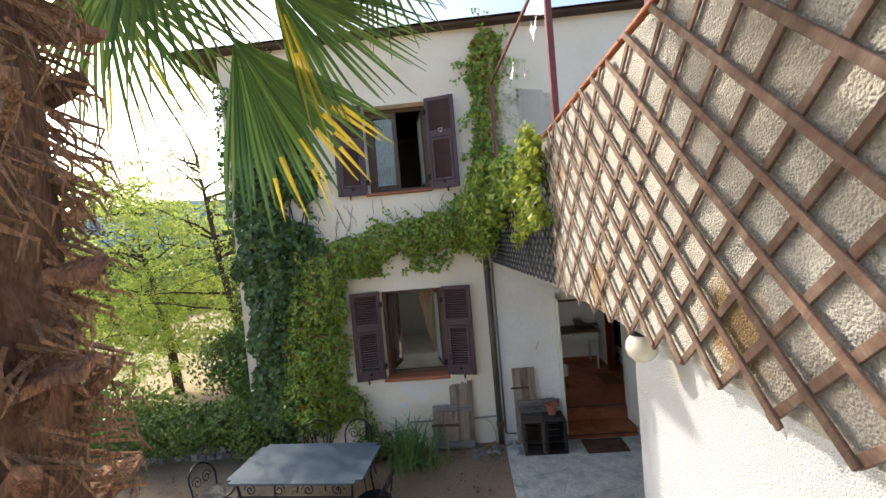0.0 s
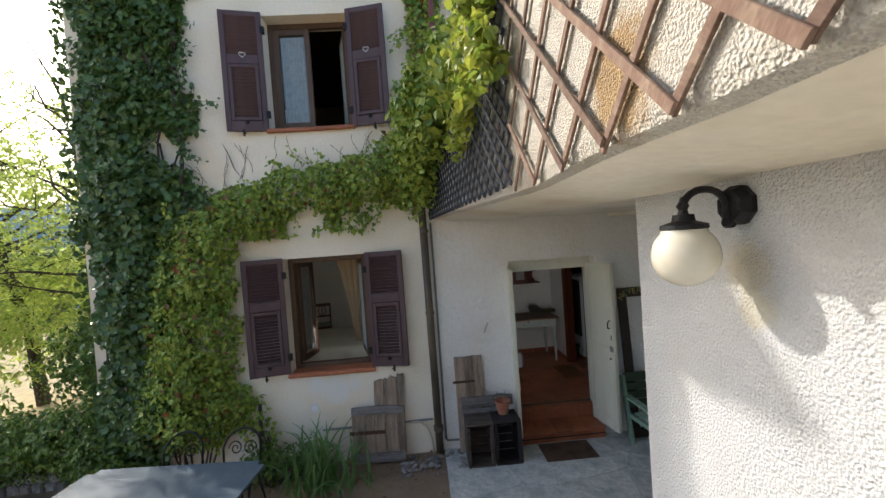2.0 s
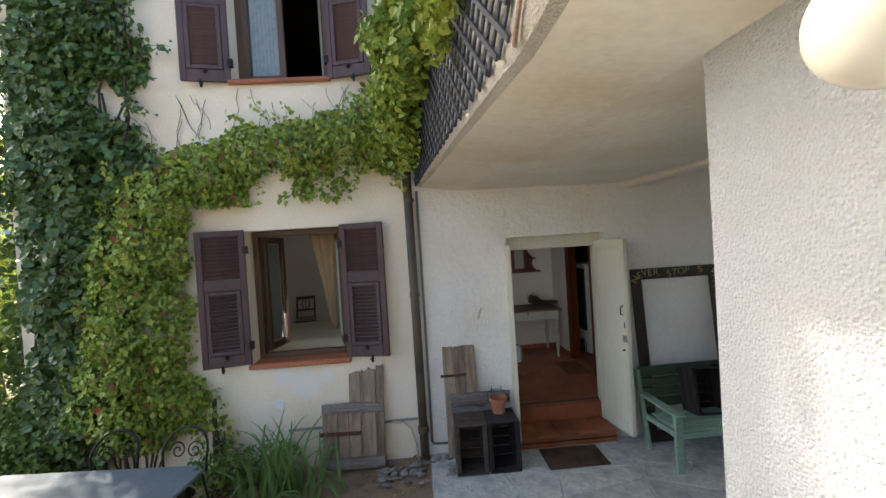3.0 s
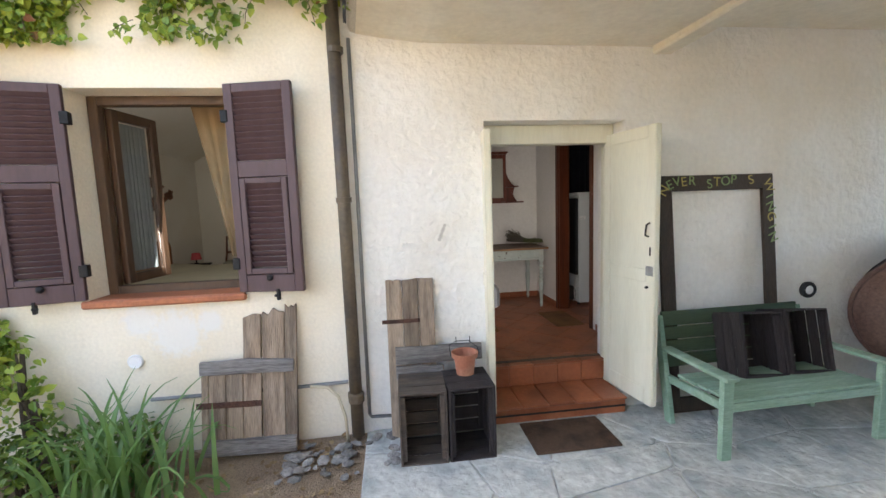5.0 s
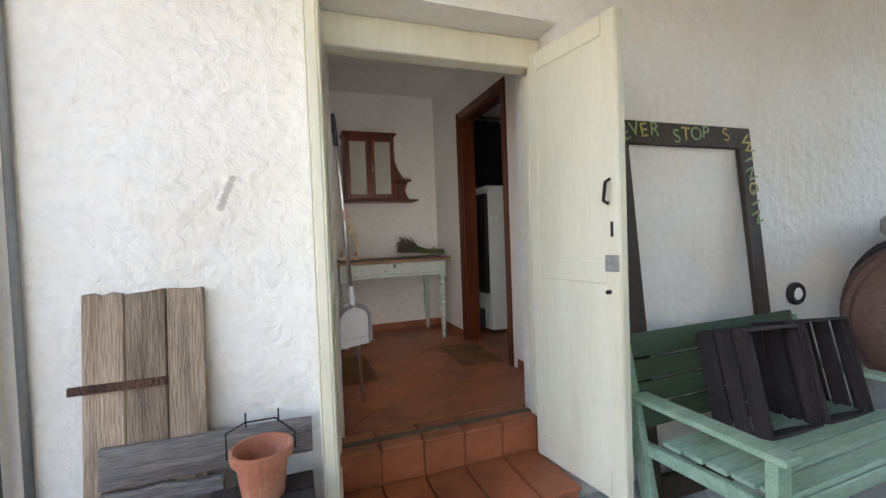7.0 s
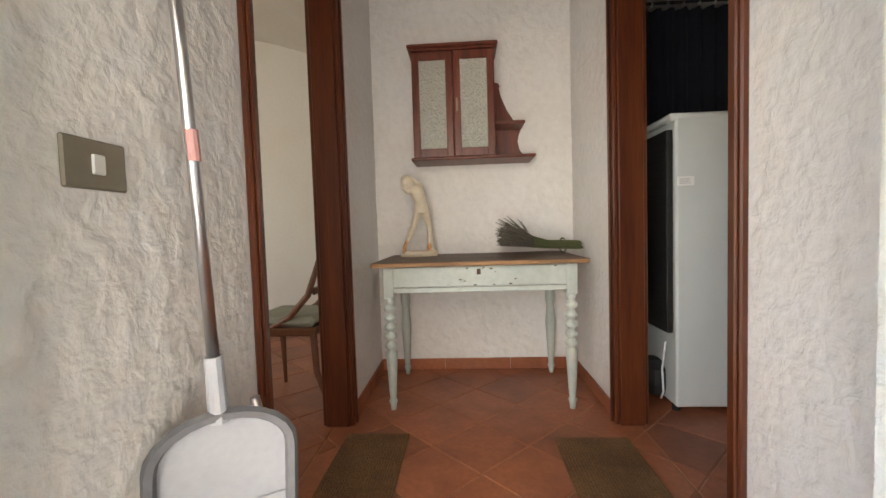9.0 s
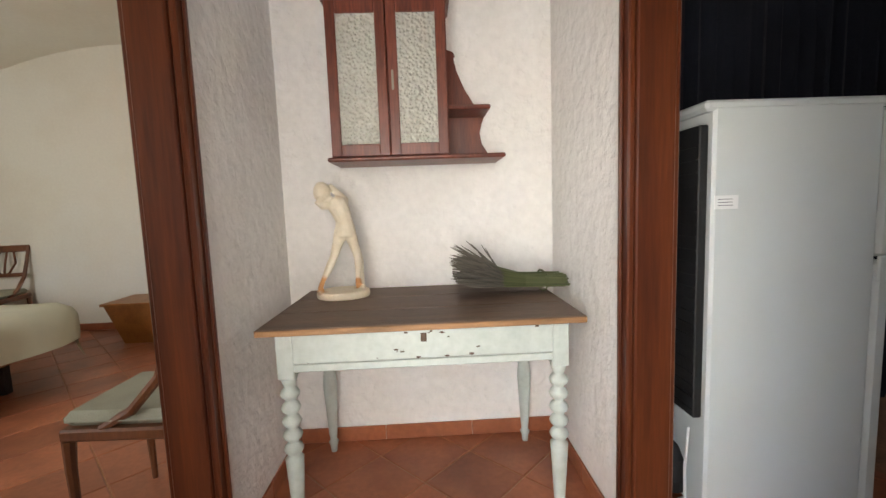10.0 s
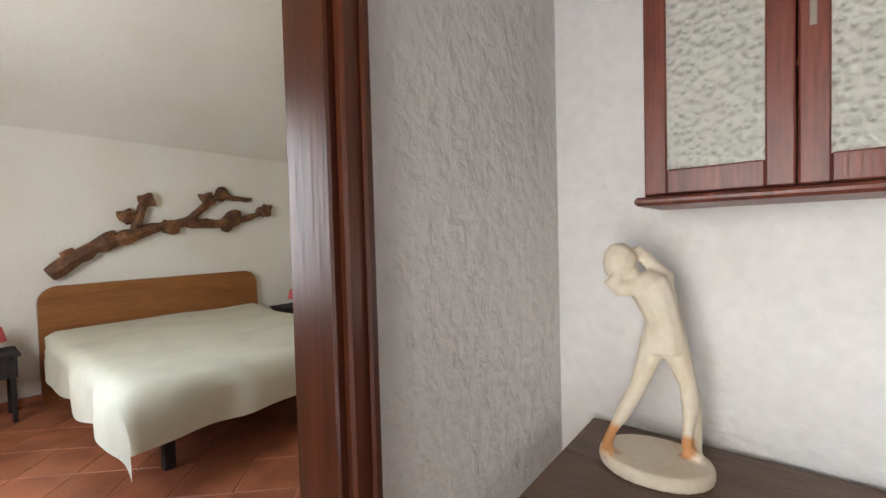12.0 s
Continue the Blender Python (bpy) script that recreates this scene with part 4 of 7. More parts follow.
for x in (-0.12, 0.42):
    part("foot", bx(x, x + 0.14, -0.46, 0.12, 0.0, 0.24, 0.02), "concrete", th)
part("base_stone", bx(-0.30, 0.85, -0.75, 0.20, 0.0, 0.07, 0.03), "slate", th)
part("shaft", tube(bmesh.new(), [(0.05, -0.55, 0.42), (0.6, -0.95, 0.60)], 0.03, 8), "grey_wood", th, "grey wooden shaft")

# ---- wall lamp with a glass globe ----
th = thing("wall_lamp", "black iron bracket lamp with a white glass globe", "lamp", at=pose(-0.12, -3.92, 2.69))
part("back_plate", lathe(bmesh.new(), [(0.0, 0), (0.06, 0.0), (0.064, 0.02), (0.05, 0.045), (0.04, 0.05), (0, 0.05)], 8, pose(0, 0, 0, 0, -90, 0) @ pose(0, 0, 0, 0, 0, 22)), "iron", th)
arc = [(-0.045, 0, -0.045), (-0.055, 0, -0.02)] + [(-0.12 + 0.068 * math.cos(math.radians(k)), 0, 0.0 + 0.055 * math.sin(math.radians(k))) for k in range(0, 181, 18)] + [(-0.188, 0, -0.02)]
part("arm", tube(bmesh.new(), arc, 0.011, 8), "iron", th)
part("scroll", lathe(bmesh.new(), [(0, -0.018), (0.018, -0.01), (0.018, 0.01), (0, 0.018)], 10, pose(-0.045, 0, -0.05, 90)), "iron", th)
part("finial", lathe(bmesh.new(), [(0, -0.03), (0.022, -0.025), (0.016, -0.005), (0.024, 0.012), (0.012, 0.03), (0.008, 0.045), (0, 0.05)], 12, pose(-0.188, 0, 0.0) @ Matrix.Scale(0.75, 4)), "iron", th)
part("cap", lathe(bmesh.new(), [(0.0, 0.0), (0.04, -0.002), (0.045, -0.03), (0.09, -0.045), (0.092, -0.062), (0.085, -0.065), (0, -0.06)], 20, pose(-0.188, 0, -0.015) @ Matrix.Scale(0.72, 4)), "iron", th)
prof = [(0.085, 0.0), (0.088, -0.01)] + [(0.130 * math.sin(math.radians(k)), -0.110 + 0.130 * math.cos(math.radians(k))) for k in range(42, 180, 8)] + [(0, -0.24)]
part("globe", lathe(bmesh.new(), prof, 28, pose(-0.188, 0, -0.06) @ Matrix.Scale(0.72, 4)), "globe", th, "frosted white glass globe", smooth=True)

# ---- trellises on the parapet ----
def trellis(label, feet, yb, z0, z1, width, thick, material, off, ragged=0.02):
    """Crossing strips nailed in two layers; each pair of strips meets in a point at the foot."""
    th = thing("trellis", label, "trellis", "parapet trellises", pose(0, 0, 0))
    ya = feet[0]
    a = Vector((par_x(ya) - off, ya, 0))
    b = Vector((par_x(yb) - off, yb, 0))
    L = (b - a).length
    d = (b - a).normalized()
    th.matrix_world = pose(a.x, a.y, z0, 0, 0, math.degrees(math.atan2(d.y, d.x)))
    H = z1 - z0
    run = H * 1.08
    us = [(y - ya) / (yb - ya) * L for y in feet]
    before = [us[0] - (us[1] - us[0]) * k for k in range(int(run / (us[1] - us[0])), 0, -1)]
    after = [us[-1] + (us[-1] - us[-2]) * k for k in range(1, int(run / (us[-1] - us[-2])) + 1)]
    for lay, s in ((0, 1), (1, -1)):
        for u in before + us + after:
            # strip from (u, 0) rising to (u + s run, H), cut to the panel's ends
            lo, hi = (max(0, -u / run), min(1, (L - u) / run)) if s > 0 else (max(0, (u - L) / run), min(1, u / run))
            if hi - lo < 0.05:
                continue
            p0, p1 = Vector((u + s * lo * run, 0, lo * H)), Vector((u + s * hi * run, 0, hi * H))
            e0, e1 = random.uniform(0.005, ragged), random.uniform(0.0, ragged)
            ob = part("slat", bx(-e0, (p1 - p0).length + e1, -thick, -0.0005, -width / 2, width / 2, 0.0015), material, th)
            tilt = math.degrees(math.atan2(H, s * run))
            ob.matrix_local = pose(p0.x, -lay * thick, p0.z, 0, -tilt + random.uniform(-0.6, 0.6), 0)
    return th


BROWN_FEET = [-4.89 + 0.205 * k if k < 0 else -4.89 + 0.213 * k + 0.0105 * k * k for k in range(-11, 7)]
DARK_FEET = [-3.2 + 0.125 * k for k in range(25)]
trellis("weathered brown diamond trellis fixed to the terrace parapet", BROWN_FEET, -3.25, 2.855, 4.03, 0.024, 0.010, "trellis_brown", 0.03, 0.035)
trellis("fine dark blue-black diamond trellis at the end of the parapet", DARK_FEET, -0.12, 2.89, 3.9, 0.022, 0.010, "trellis_dark", 0.03)

# ---- glass wind screen on the terrace, with bird stickers ----
scr = thing("glass_screen", "glass wind screen with bird stickers on the terrace", "glass screen")
part("post", bx(-0.57, -0.52, -3.22, -3.17, 4.0, 5.35, 0.004), "post_red", scr, "dark red metal post")
part("post", bx(-0.82, -0.77, -0.65, -0.60, 4.0, 5.4, 0.004), "post_red", scr, "dark red metal post")
bm = extrude_outline(bmesh.new(), [(0, 0), (2.5, 0), (2.5, 1.35), (0, 1.32)], 0.006, aim((-0.79, -0.66), (-0.55, -3.15), 4.02))
p = part("pane", bm, "glass", scr)
p.visible_shadow = False
part("top_rail", tube(bmesh.new(), [(-0.795, -0.62, 5.40), (-0.545, -3.2, 5.36)], 0.018, 6), "post_red", scr)
bird = [(0, 0), (0.05, 0.012), (0.11, 0.06), (0.075, -0.01), (0.11, -0.03), (0.04, -0.03), (0.01, -0.09), (-0.02, -0.03), (-0.09, 0.02), (-0.03, 0.015), (-0.045, 0.07)]
for k, (u, z, turn, size) in enumerate(((0.45, 4.95, 20, 1.3), (0.8, 4.55, 60, 1.0), (1.2, 5.05, -20, 1.2), (1.35, 4.45, 80, 1.1), (1.75, 4.85, 40, 1.1), (2.1, 5.1, 10, 1.3))):
    m = aim((-0.79, -0.66), (-0.55, -3.15), 0) @ pose(u, 0, z) @ pose(0, 0.009, 0, 0, turn, 0) @ Matrix.Scale(size, 4)
    part("bird_sticker", extrude_outline(bmesh.new(), bird, 0.001, m), "decal_white" if k != 4 else "black", scr)
th = thing("terrace_post", "dark red square post on the terrace", "post")
part("shaft", bx(0.25, 0.40, -3.2, -3.05, 3.2, 6.3, 0.006), "post_red", th)
part("foot", bx(0.22, 0.43, -3.23, -3.02, 3.2, 3.25, 0.006), "post_red", th)

# ---- iron garden table and chairs ----
tab = thing("garden_table", "blue-grey metal garden table in dappled sun", "table", at=pose(-3.48, -1.67, 0.0, 0, 0, -4.5))
bm = bmesh.new()
bmesh.ops.create_grid(bm, x_segments=1, y_segments=1, size=0.5)
for v in bm.verts:
    v.co = Vector((v.co.x * 1.64, v.co.y * 0.88, 0.74))
bmesh.ops.bevel(bm, geom=bm.verts[:], offset=0.07, segments=4, affect="VERTICES")
top = bmesh.ops.extrude_face_region(bm, geom=bm.faces[:])
bmesh.ops.translate(bm, vec=(0, 0, -0.022), verts=[g for g in top["geom"] if isinstance(g, bmesh.types.BMVert)])
bmesh.ops.recalc_face_normals(bm, faces=bm.faces[:])
part("tabletop", bm, "table_blue", tab)
for sx in (-1, 1):
    for sy in (-1, 1):
        part("leg", tube(bmesh.new(), [(sx * 0.70, sy * 0.36, 0.71), (sx * 0.66, sy * 0.33, 0.4), (sx * 0.70, sy * 0.36, 0.01)], 0.013, 8), "iron", tab)


def spiral(cx, cz, r, turns, y, s=1):
    return [(cx + s * r * (1 - k / 40) * math.cos(turns * 2 * math.pi * k / 34), y, cz + r * (1 - k / 40) * math.sin(turns * 2 * math.pi * k / 34)) for k in range(34)]


for sy in (-1, 1):
    for i in range(4):
        part("scroll", tube(bmesh.new(), spiral(-0.52 + 0.35 * i, 0.63, 0.075, 1.6, sy * 0.38, 1 if i % 2 else -1), 0.006, 5), "iron", tab)
    part("apron_bar", tube(bmesh.new(), [(-0.7, sy * 0.38, 0.705), (0.7, sy * 0.38, 0.705)], 0.008, 6), "iron", tab)
    part("apron_bar", tube(bmesh.new(), [(-0.69, sy * 0.38, 0.55), (0.69, sy * 0.38, 0.55)], 0.008, 6), "iron", tab)

ch = thing("garden_chair", "black wrought iron garden chair with a hooped back", "chair", "chairs round the garden table", pose(-3.72, -0.88, 0, 0, 0, 0))
seat = lathe(bmesh.new(), [(0.0, 0.435), (0.19, 0.435), (0.2, 0.445), (0.19, 0.455), (0, 0.452)], 24)
part("seat", seat, "iron", ch)
for sx in (-1, 1):
    for sy in (-1, 1):
        part("leg", tube(bmesh.new(), [(sx * 0.15, sy * 0.15, 0.44), (sx * 0.17, sy * 0.18, 0.2), (sx * 0.2, sy * 0.21, 0.005)], 0.010, 6), "iron", ch)
hoop = [(-0.19, 0.15, 0.44)] + [(0.20 * math.cos(a), 0.17 + 0.09 * math.sin(a), 0.61 + 0.18 * math.sin(a)) for a in [math.radians(k) for k in range(180, -1, -12)]] + [(0.19, 0.15, 0.44)]
part("back_hoop", tube(bmesh.new(), hoop, 0.011, 6), "iron", ch)
for s in (-1, 1):
    part("back_scroll", tube(bmesh.new(), [(p[0] , p[1] + 0.3 * (p[2] - 0.61), p[2]) for p in spiral(s * 0.075, 0.61, 0.075, 1.6, 0.19, s)], 0.006, 5), "iron", ch)
part("seat_ring", lathe(bmesh.new(), [(0.15, 0.30), (0.158, 0.305), (0.15, 0.31), (0.142, 0.305)], 20), "iron", ch)
for m in (pose(-3.12, -0.92, 0, 0, 0, -6), pose(-4.62, -1.72, 0, 0, 0, 84), pose(-2.62, -2.02, 0, 0, 0, -100), pose(-3.92, -2.42, 0, 0, 0, 176), pose(-3.30, -2.50, 0, 0, 0, 184)):
    copy_thing(ch, m)

# ---- rubble beside the downpipe ----
random.seed(9)
for i in range(44):
    s = random.uniform(0.018, 0.07)
    bm = bmesh.new()
    bmesh.ops.create_icosphere(bm, subdivisions=1, radius=1)
    for v in bm.verts:
        v.co *= 1 + 0.35 * noise.noise(v.co * 2 + Vector((i * 3, 0, 0)))
        v.co = Vector((v.co.x * s, v.co.y * s * 0.8, v.co.z * s * 0.28))
    ob = mesh_object("stone", bm, "rubble")
    x = random.uniform(-1.5, -0.72)
    ob.matrix_world = pose(x, random.uniform(-0.55, -0.06), s * 0.17, random.uniform(-15, 15), random.uniform(-15, 15), random.uniform(0, 360))
    tagged(ob, "broken grey stone rubble by the downpipe", "stone", "rubble stones")


# ---- hall ----
def door_casing(name, xh, xr, y0, y1, side, label):
    """Brown casing of a doorway in a hall wall: xh the hall face, xr the room face."""
    th = tagged(new(name), label, "door frame", kind="structure")
    top = 2.40
    a, b = sorted((xh, xr))
    for ya, yb in ((y0, y0 + 0.035), (y1 - 0.035, y1)):
        part("jamb", bx(a - 0.002, b + 0.002, ya, yb, FLOOR, top, 0.004), "door_brown", th)
    part("head", bx(a - 0.002, b + 0.002, y0 + 0.035, y1 - 0.035, top - 0.035, top, 0.004), "door_brown", th)
    for x, s in ((xh, side), (xr, -side)):
        c = sorted((x + s * 0.001, x + s * 0.022))
        e = sorted((x + s * 0.022, x + s * 0.032))
        for ya, yb in ((y0 - 0.035, y0 + 0.022), (y1 - 0.022, y1 + 0.035)):
            part("architrave", bx(c[0], c[1], ya, yb, FLOOR, top + 0.055, 0.005), "door_brown", th)
            o = ya + 0.008 if ya < y0 else yb - 0.026
            part("bead", bx(e[0], e[1], o, o + 0.018, FLOOR, top + 0.045, 0.004), "door_brown", th)
        part("architrave", bx(c[0], c[1], y0 + 0.022, y1 - 0.022, top - 0.022, top + 0.055, 0.005), "door_brown", th)
    return th


door_casing("door_2", 0.07, -0.04, 1.09, 1.93, 1, "dark red-brown wooden casing of the bedroom doorway")
door_casing("door_3", 1.37, 1.48, 1.06, 1.93, -1, "dark red-brown wooden casing of the kitchen doorway")

# skirting of low terracotta tiles
sk = tagged(new("baseboard"), "low terracotta tile skirting in the hall", "baseboard", kind="structure")
for x0, x1 in ((0.07, 0.50), (0.502, 0.94), (0.942, 1.37)):
    part("tile", bx(x0, x1, 2.708, 2.719, FLOOR, FLOOR + 0.075, 0.003), "terracotta_tile", sk)
for x0, x1, y0, y1 in ((0.071, 0.082, 1.99, 2.31), (0.071, 0.082, 2.312, 2.707), (1.358, 1.369, 1.99, 2.31), (1.358, 1.369, 2.312, 2.707),
                       (0.071, 0.082, 0.43, 1.0), (1.358, 1.369, 0.43, 0.96)):
    part("tile", bx(x0, x1, y0, y1, FLOOR, FLOOR + 0.075, 0.003), "terracotta_tile", sk)
for x0, x1, y0, y1 in ((-4.24, -1.34, 5.138, 5.149), (-1.329, -0.11, 3.888, 3.899), (-4.249, -4.238, 0.43, 5.13)):
    part("tile", bx(x0, x1, y0, y1, FLOOR, FLOOR + 0.075, 0.003), "terracotta_tile", sk)

# writing table with turned legs
tb = thing("hall_table", "worn pale grey-green painted table with a brown wooden top", "table")
X0, X1, Y0, Y1, ZT = 0.175, 1.275, 2.03, 2.70, 1.108
for i in range(3):
    w = (Y1 - Y0) / 3
    part("top_board", bx(X0, X1, Y0 + w * i + (0.0008 if i else 0), Y0 + w * (i + 1) - 0.0008, ZT - 0.024, ZT, 0.004), "table_top", tb)
part("top_edge", bx(X0 + 0.003, X1 - 0.003, Y0 - 0.004, Y0 + 0.001, ZT - 0.022, ZT - 0.003, 0.002), "table_edge", tb, "lighter worn front edge")
ax0, ax1, ay0, ay1 = X0 + 0.05, X1 - 0.05, Y0 + 0.035, Y1 - 0.035
part("apron", bx(ax0 + 0.05, ax1 - 0.05, ay1 - 0.025, ay1, ZT - 0.16, ZT - 0.025, 0.003), "table_paint", tb)
part("apron", bx(ax0, ax0 + 0.022, ay0 + 0.05, ay1 - 0.05, ZT - 0.16, ZT - 0.025, 0.003), "table_paint", tb)
part("apron", bx(ax1 - 0.022, ax1, ay0 + 0.05, ay1 - 0.05, ZT - 0.16, ZT - 0.025, 0.003), "table_paint", tb)
part("apron", bx(ax0 + 0.05, ax1 - 0.05, ay0 + 0.004, ay0 + 0.022, ZT - 0.162, ZT - 0.135, 0.003), "table_paint", tb)
dr = part("drawer", bx(ax0 + 0.056, ax1 - 0.056, ay0, ay0 + 0.020, ZT - 0.132, ZT - 0.028, 0.004), "table_paint", tb)
part("keyhole_plate", bx(0.715, 0.735, ay0 - 0.003, ay0 + 0.001, ZT - 0.072, ZT - 0.042, 0.001), "chip", dr, "dark keyhole")
random.seed(21)
for i in range(16):
    x = random.choice((random.uniform(0.62, 0.82), random.uniform(0.3, 1.15)))
    z = ZT - random.choice((0.038, 0.06, 0.1, 0.125)) + random.uniform(-0.006, 0.006)
    s = random.uniform(0.003, 0.010)
    o = [(s * math.cos(a) * random.uniform(0.6, 1.3), 0.45 * s * math.sin(a) * random.uniform(0.5, 1.4)) for a in [math.radians(k) for k in range(0, 360, 45)]]
    part("paint_chip", extrude_outline(bmesh.new(), o, 0.0012, pose(x, ay0 - 0.0012, z)), "chip", dr)


def table_leg(x, y, turned):
    H = ZT - 0.025 - FLOOR
    part("leg_block", bx(x - 0.029, x + 0.029, y - 0.029, y + 0.029, ZT - 0.185, ZT - 0.024, 0.004), "table_paint", tb)
    top = H - 0.16
    if turned:
        prof = [(0.0, 0.0), (0.014, 0.0), (0.017, 0.03), (0.024, 0.05), (0.016, 0.06), (0.020, 0.10), (0.030, 0.28), (0.032, 0.31)]
        z = 0.325
        for k in range(5):
            r = 0.034
            prof += [(0.018, z), (r - 0.005, z + 0.008), (r, z + 0.020), (r - 0.005, z + 0.032), (0.018, z + 0.042)]
            z += 0.050
        prof += [(0.022, z + 0.005), (0.030, top)]
    else:
        prof = [(0.0, 0.0), (0.014, 0.0), (0.017, 0.03), (0.024, 0.05), (0.016, 0.06), (0.020, 0.10), (0.033, 0.33), (0.024, 0.44), (0.032, 0.48), (0.030, top)]
    part("leg", lathe(bmesh.new(), prof, 18, pose(x, y, FLOOR)), "table_paint", tb, smooth=True)


for x, y, t in ((ax0 + 0.03, ay0 + 0.03, True), (ax1 - 0.03, ay0 + 0.03, True), (ax0 + 0.03, ay1 - 0.03, False), (ax1 - 0.03, ay1 - 0.03, False)):
    table_leg(x, y, t)

# small plaster statue, one plain mesh
def statue():
    bm = bmesh.new()

    def limb(pts, rs):
        tube(bm, pts, rs, 10)

    base = 0.027
    # striding leg, standing leg, feet
    limb([(-0.086, -0.040, base + 0.012), (-0.074, -0.030, base + 0.042), (-0.050, -0.018, base + 0.085), (-0.028, -0.012, base + 0.128), (-0.012, -0.004, base + 0.175), (0.004, 0.0, base + 0.220)],
         [0.010, 0.0095, 0.0155, 0.016, 0.021, 0.028])
    limb([(0.056, 0.026, base + 0.012), (0.058, 0.026, base + 0.045), (0.064, 0.024, base + 0.095), (0.060, 0.018, base + 0.135), (0.048, 0.010, base + 0.178), (0.032, 0.004, base + 0.222)],
         [0.011, 0.010, 0.017, 0.017, 0.022, 0.029])
    limb([(-0.078, -0.036, base + 0.008), (-0.090, -0.062, base + 0.006)], [0.012, 0.008])
    limb([(0.054, 0.028, base + 0.008), (0.086, 0.010, base + 0.006)], [0.013, 0.008])
    # trunk, leaning and turned
    limb([(0.020, 0.002, base + 0.200), (0.020, 0.002, base + 0.232), (0.017, 0.0, base + 0.262), (0.008, -0.002, base + 0.295), (-0.006, -0.004, base + 0.322), (-0.022, -0.006, base + 0.340)],
         [0.039, 0.040, 0.033, 0.038, 0.040, 0.020])
    limb([(-0.034, -0.006, base + 0.318), (0.012, 0.004, base + 0.326), (0.026, 0.008, base + 0.320)], [0.018, 0.020, 0.014])
    limb([(-0.026, -0.006, base + 0.332), (-0.046, -0.010, base + 0.352)], [0.015, 0.014])
    # head with gathered hair
    limb([(-0.076, -0.020, base + 0.336), (-0.068, -0.016, base + 0.350), (-0.060, -0.010, base + 0.368), (-0.052, -0.004, base + 0.386), (-0.046, 0.0, base + 0.396)], [0.013, 0.028, 0.035, 0.031, 0.013])
    limb([(-0.080, -0.008, base + 0.372), (-0.062, 0.012, base + 0.384), (-0.044, 0.018, base + 0.370)], [0.014, 0.020, 0.012])
    # raised arm, and the arm before the face
    limb([(0.020, 0.008, base + 0.318), (0.024, 0.016, base + 0.336), (0.002, 0.016, base + 0.356), (-0.022, 0.010, base + 0.380), (-0.034, 0.004, base + 0.392)], [0.019, 0.016, 0.014, 0.012, 0.010])
    limb([(-0.030, -0.016, base + 0.318), (-0.060, -0.036, base + 0.316), (-0.076, -0.040, base + 0.326), (-0.056, -0.034, base + 0.346)], [0.017, 0.014, 0.012, 0.009])
    # stump behind the standing leg
    limb([(0.066, 0.052, base), (0.070, 0.050, base + 0.10), (0.062, 0.040, base + 0.17)], [0.016, 0.013, 0.006])
    lathe(bm, [(0, 0), (0.104, 0), (0.107, 0.006), (0.107, 0.022), (0.103, 0.027), (0, 0.027)], 32, Matrix.Diagonal((1.0, 0.80, 1, 1)))
    ob = mesh_object("statue", bm, "statue", smooth=True)
    rm = ob.modifiers.new("blend", "REMESH")
    rm.mode, rm.voxel_size, rm.use_smooth_shade = "VOXEL", 0.0038, True
    sm = ob.modifiers.new("soft", "SMOOTH")
    sm.factor, sm.iterations = 0.5, 3
    ob.matrix_world = pose(0.372, 2.515, ZT + 0.001, 0, 0, 4) @ Matrix.Diagonal((1.08, 1.08, 1.17, 1))
    return tagged(ob, "small cream plaster statue with an orange-stained foot", "statue")


statue()

# dried lavender bundle
rng = np.random.default_rng(3)
lv = thing("lavender_bundle", "dried lavender bundle tied with string on the table", "dried flowers", at=pose(1.02, 2.45, ZT, 0, 0, 4) @ Matrix.Diagonal((1.12, 1.35, 1.55, 1)))
bm_s, bm_f = bmesh.new(), bmesh.new()
for i in range(640):
    u, v = rng.normal(0, 1), abs(rng.normal(0, 1))
    y = 0.022 * u
    z = 0.012 + 0.016 * min(v, 2.2)
    a = Vector((0.26 + 0.035 * rng.random(), 0.9 * y, 0.006 + 0.75 * z + 0.004 * rng.random()))
    b = Vector((0.12, 0.8 * y, 0.010 + 0.85 * z))
    spread_y, spread_z = 2.5 * y, 0.010 + 1.75 * z + 0.014 * rng.random()
    ln = rng.uniform(-0.15, -0.02)
    c = Vector((0.03, 1.3 * y, 0.012 + 1.2 * z))
    e = Vector((ln, spread_y, spread_z + (0.05 * rng.random() if rng.random() < 0.25 else 0)))
    tube(bm_s, [a, b, c], 0.0018, 4)
    m = c.lerp(e, 0.45)
    tube(bm_f, [c, m, m.lerp(e, 0.5), e], [0.0010, 0.0018, 0.0028, 0.0010], 4)
tagged(part("stem", bm_s, "lavender_stem", lv), "dull green stems", kind="stuff")
tagged(part("bloom", bm_f, "lavender", lv), "grey-violet flower heads", kind="stuff")
part("string", tube(bmesh.new(), [(0.20, 0.052 * math.cos(a), 0.030 + 0.028 * math.sin(a)) for a in [2 * math.pi * k / 16 for k in range(17)]], 0.003, 5), "lavender_stem", lv)

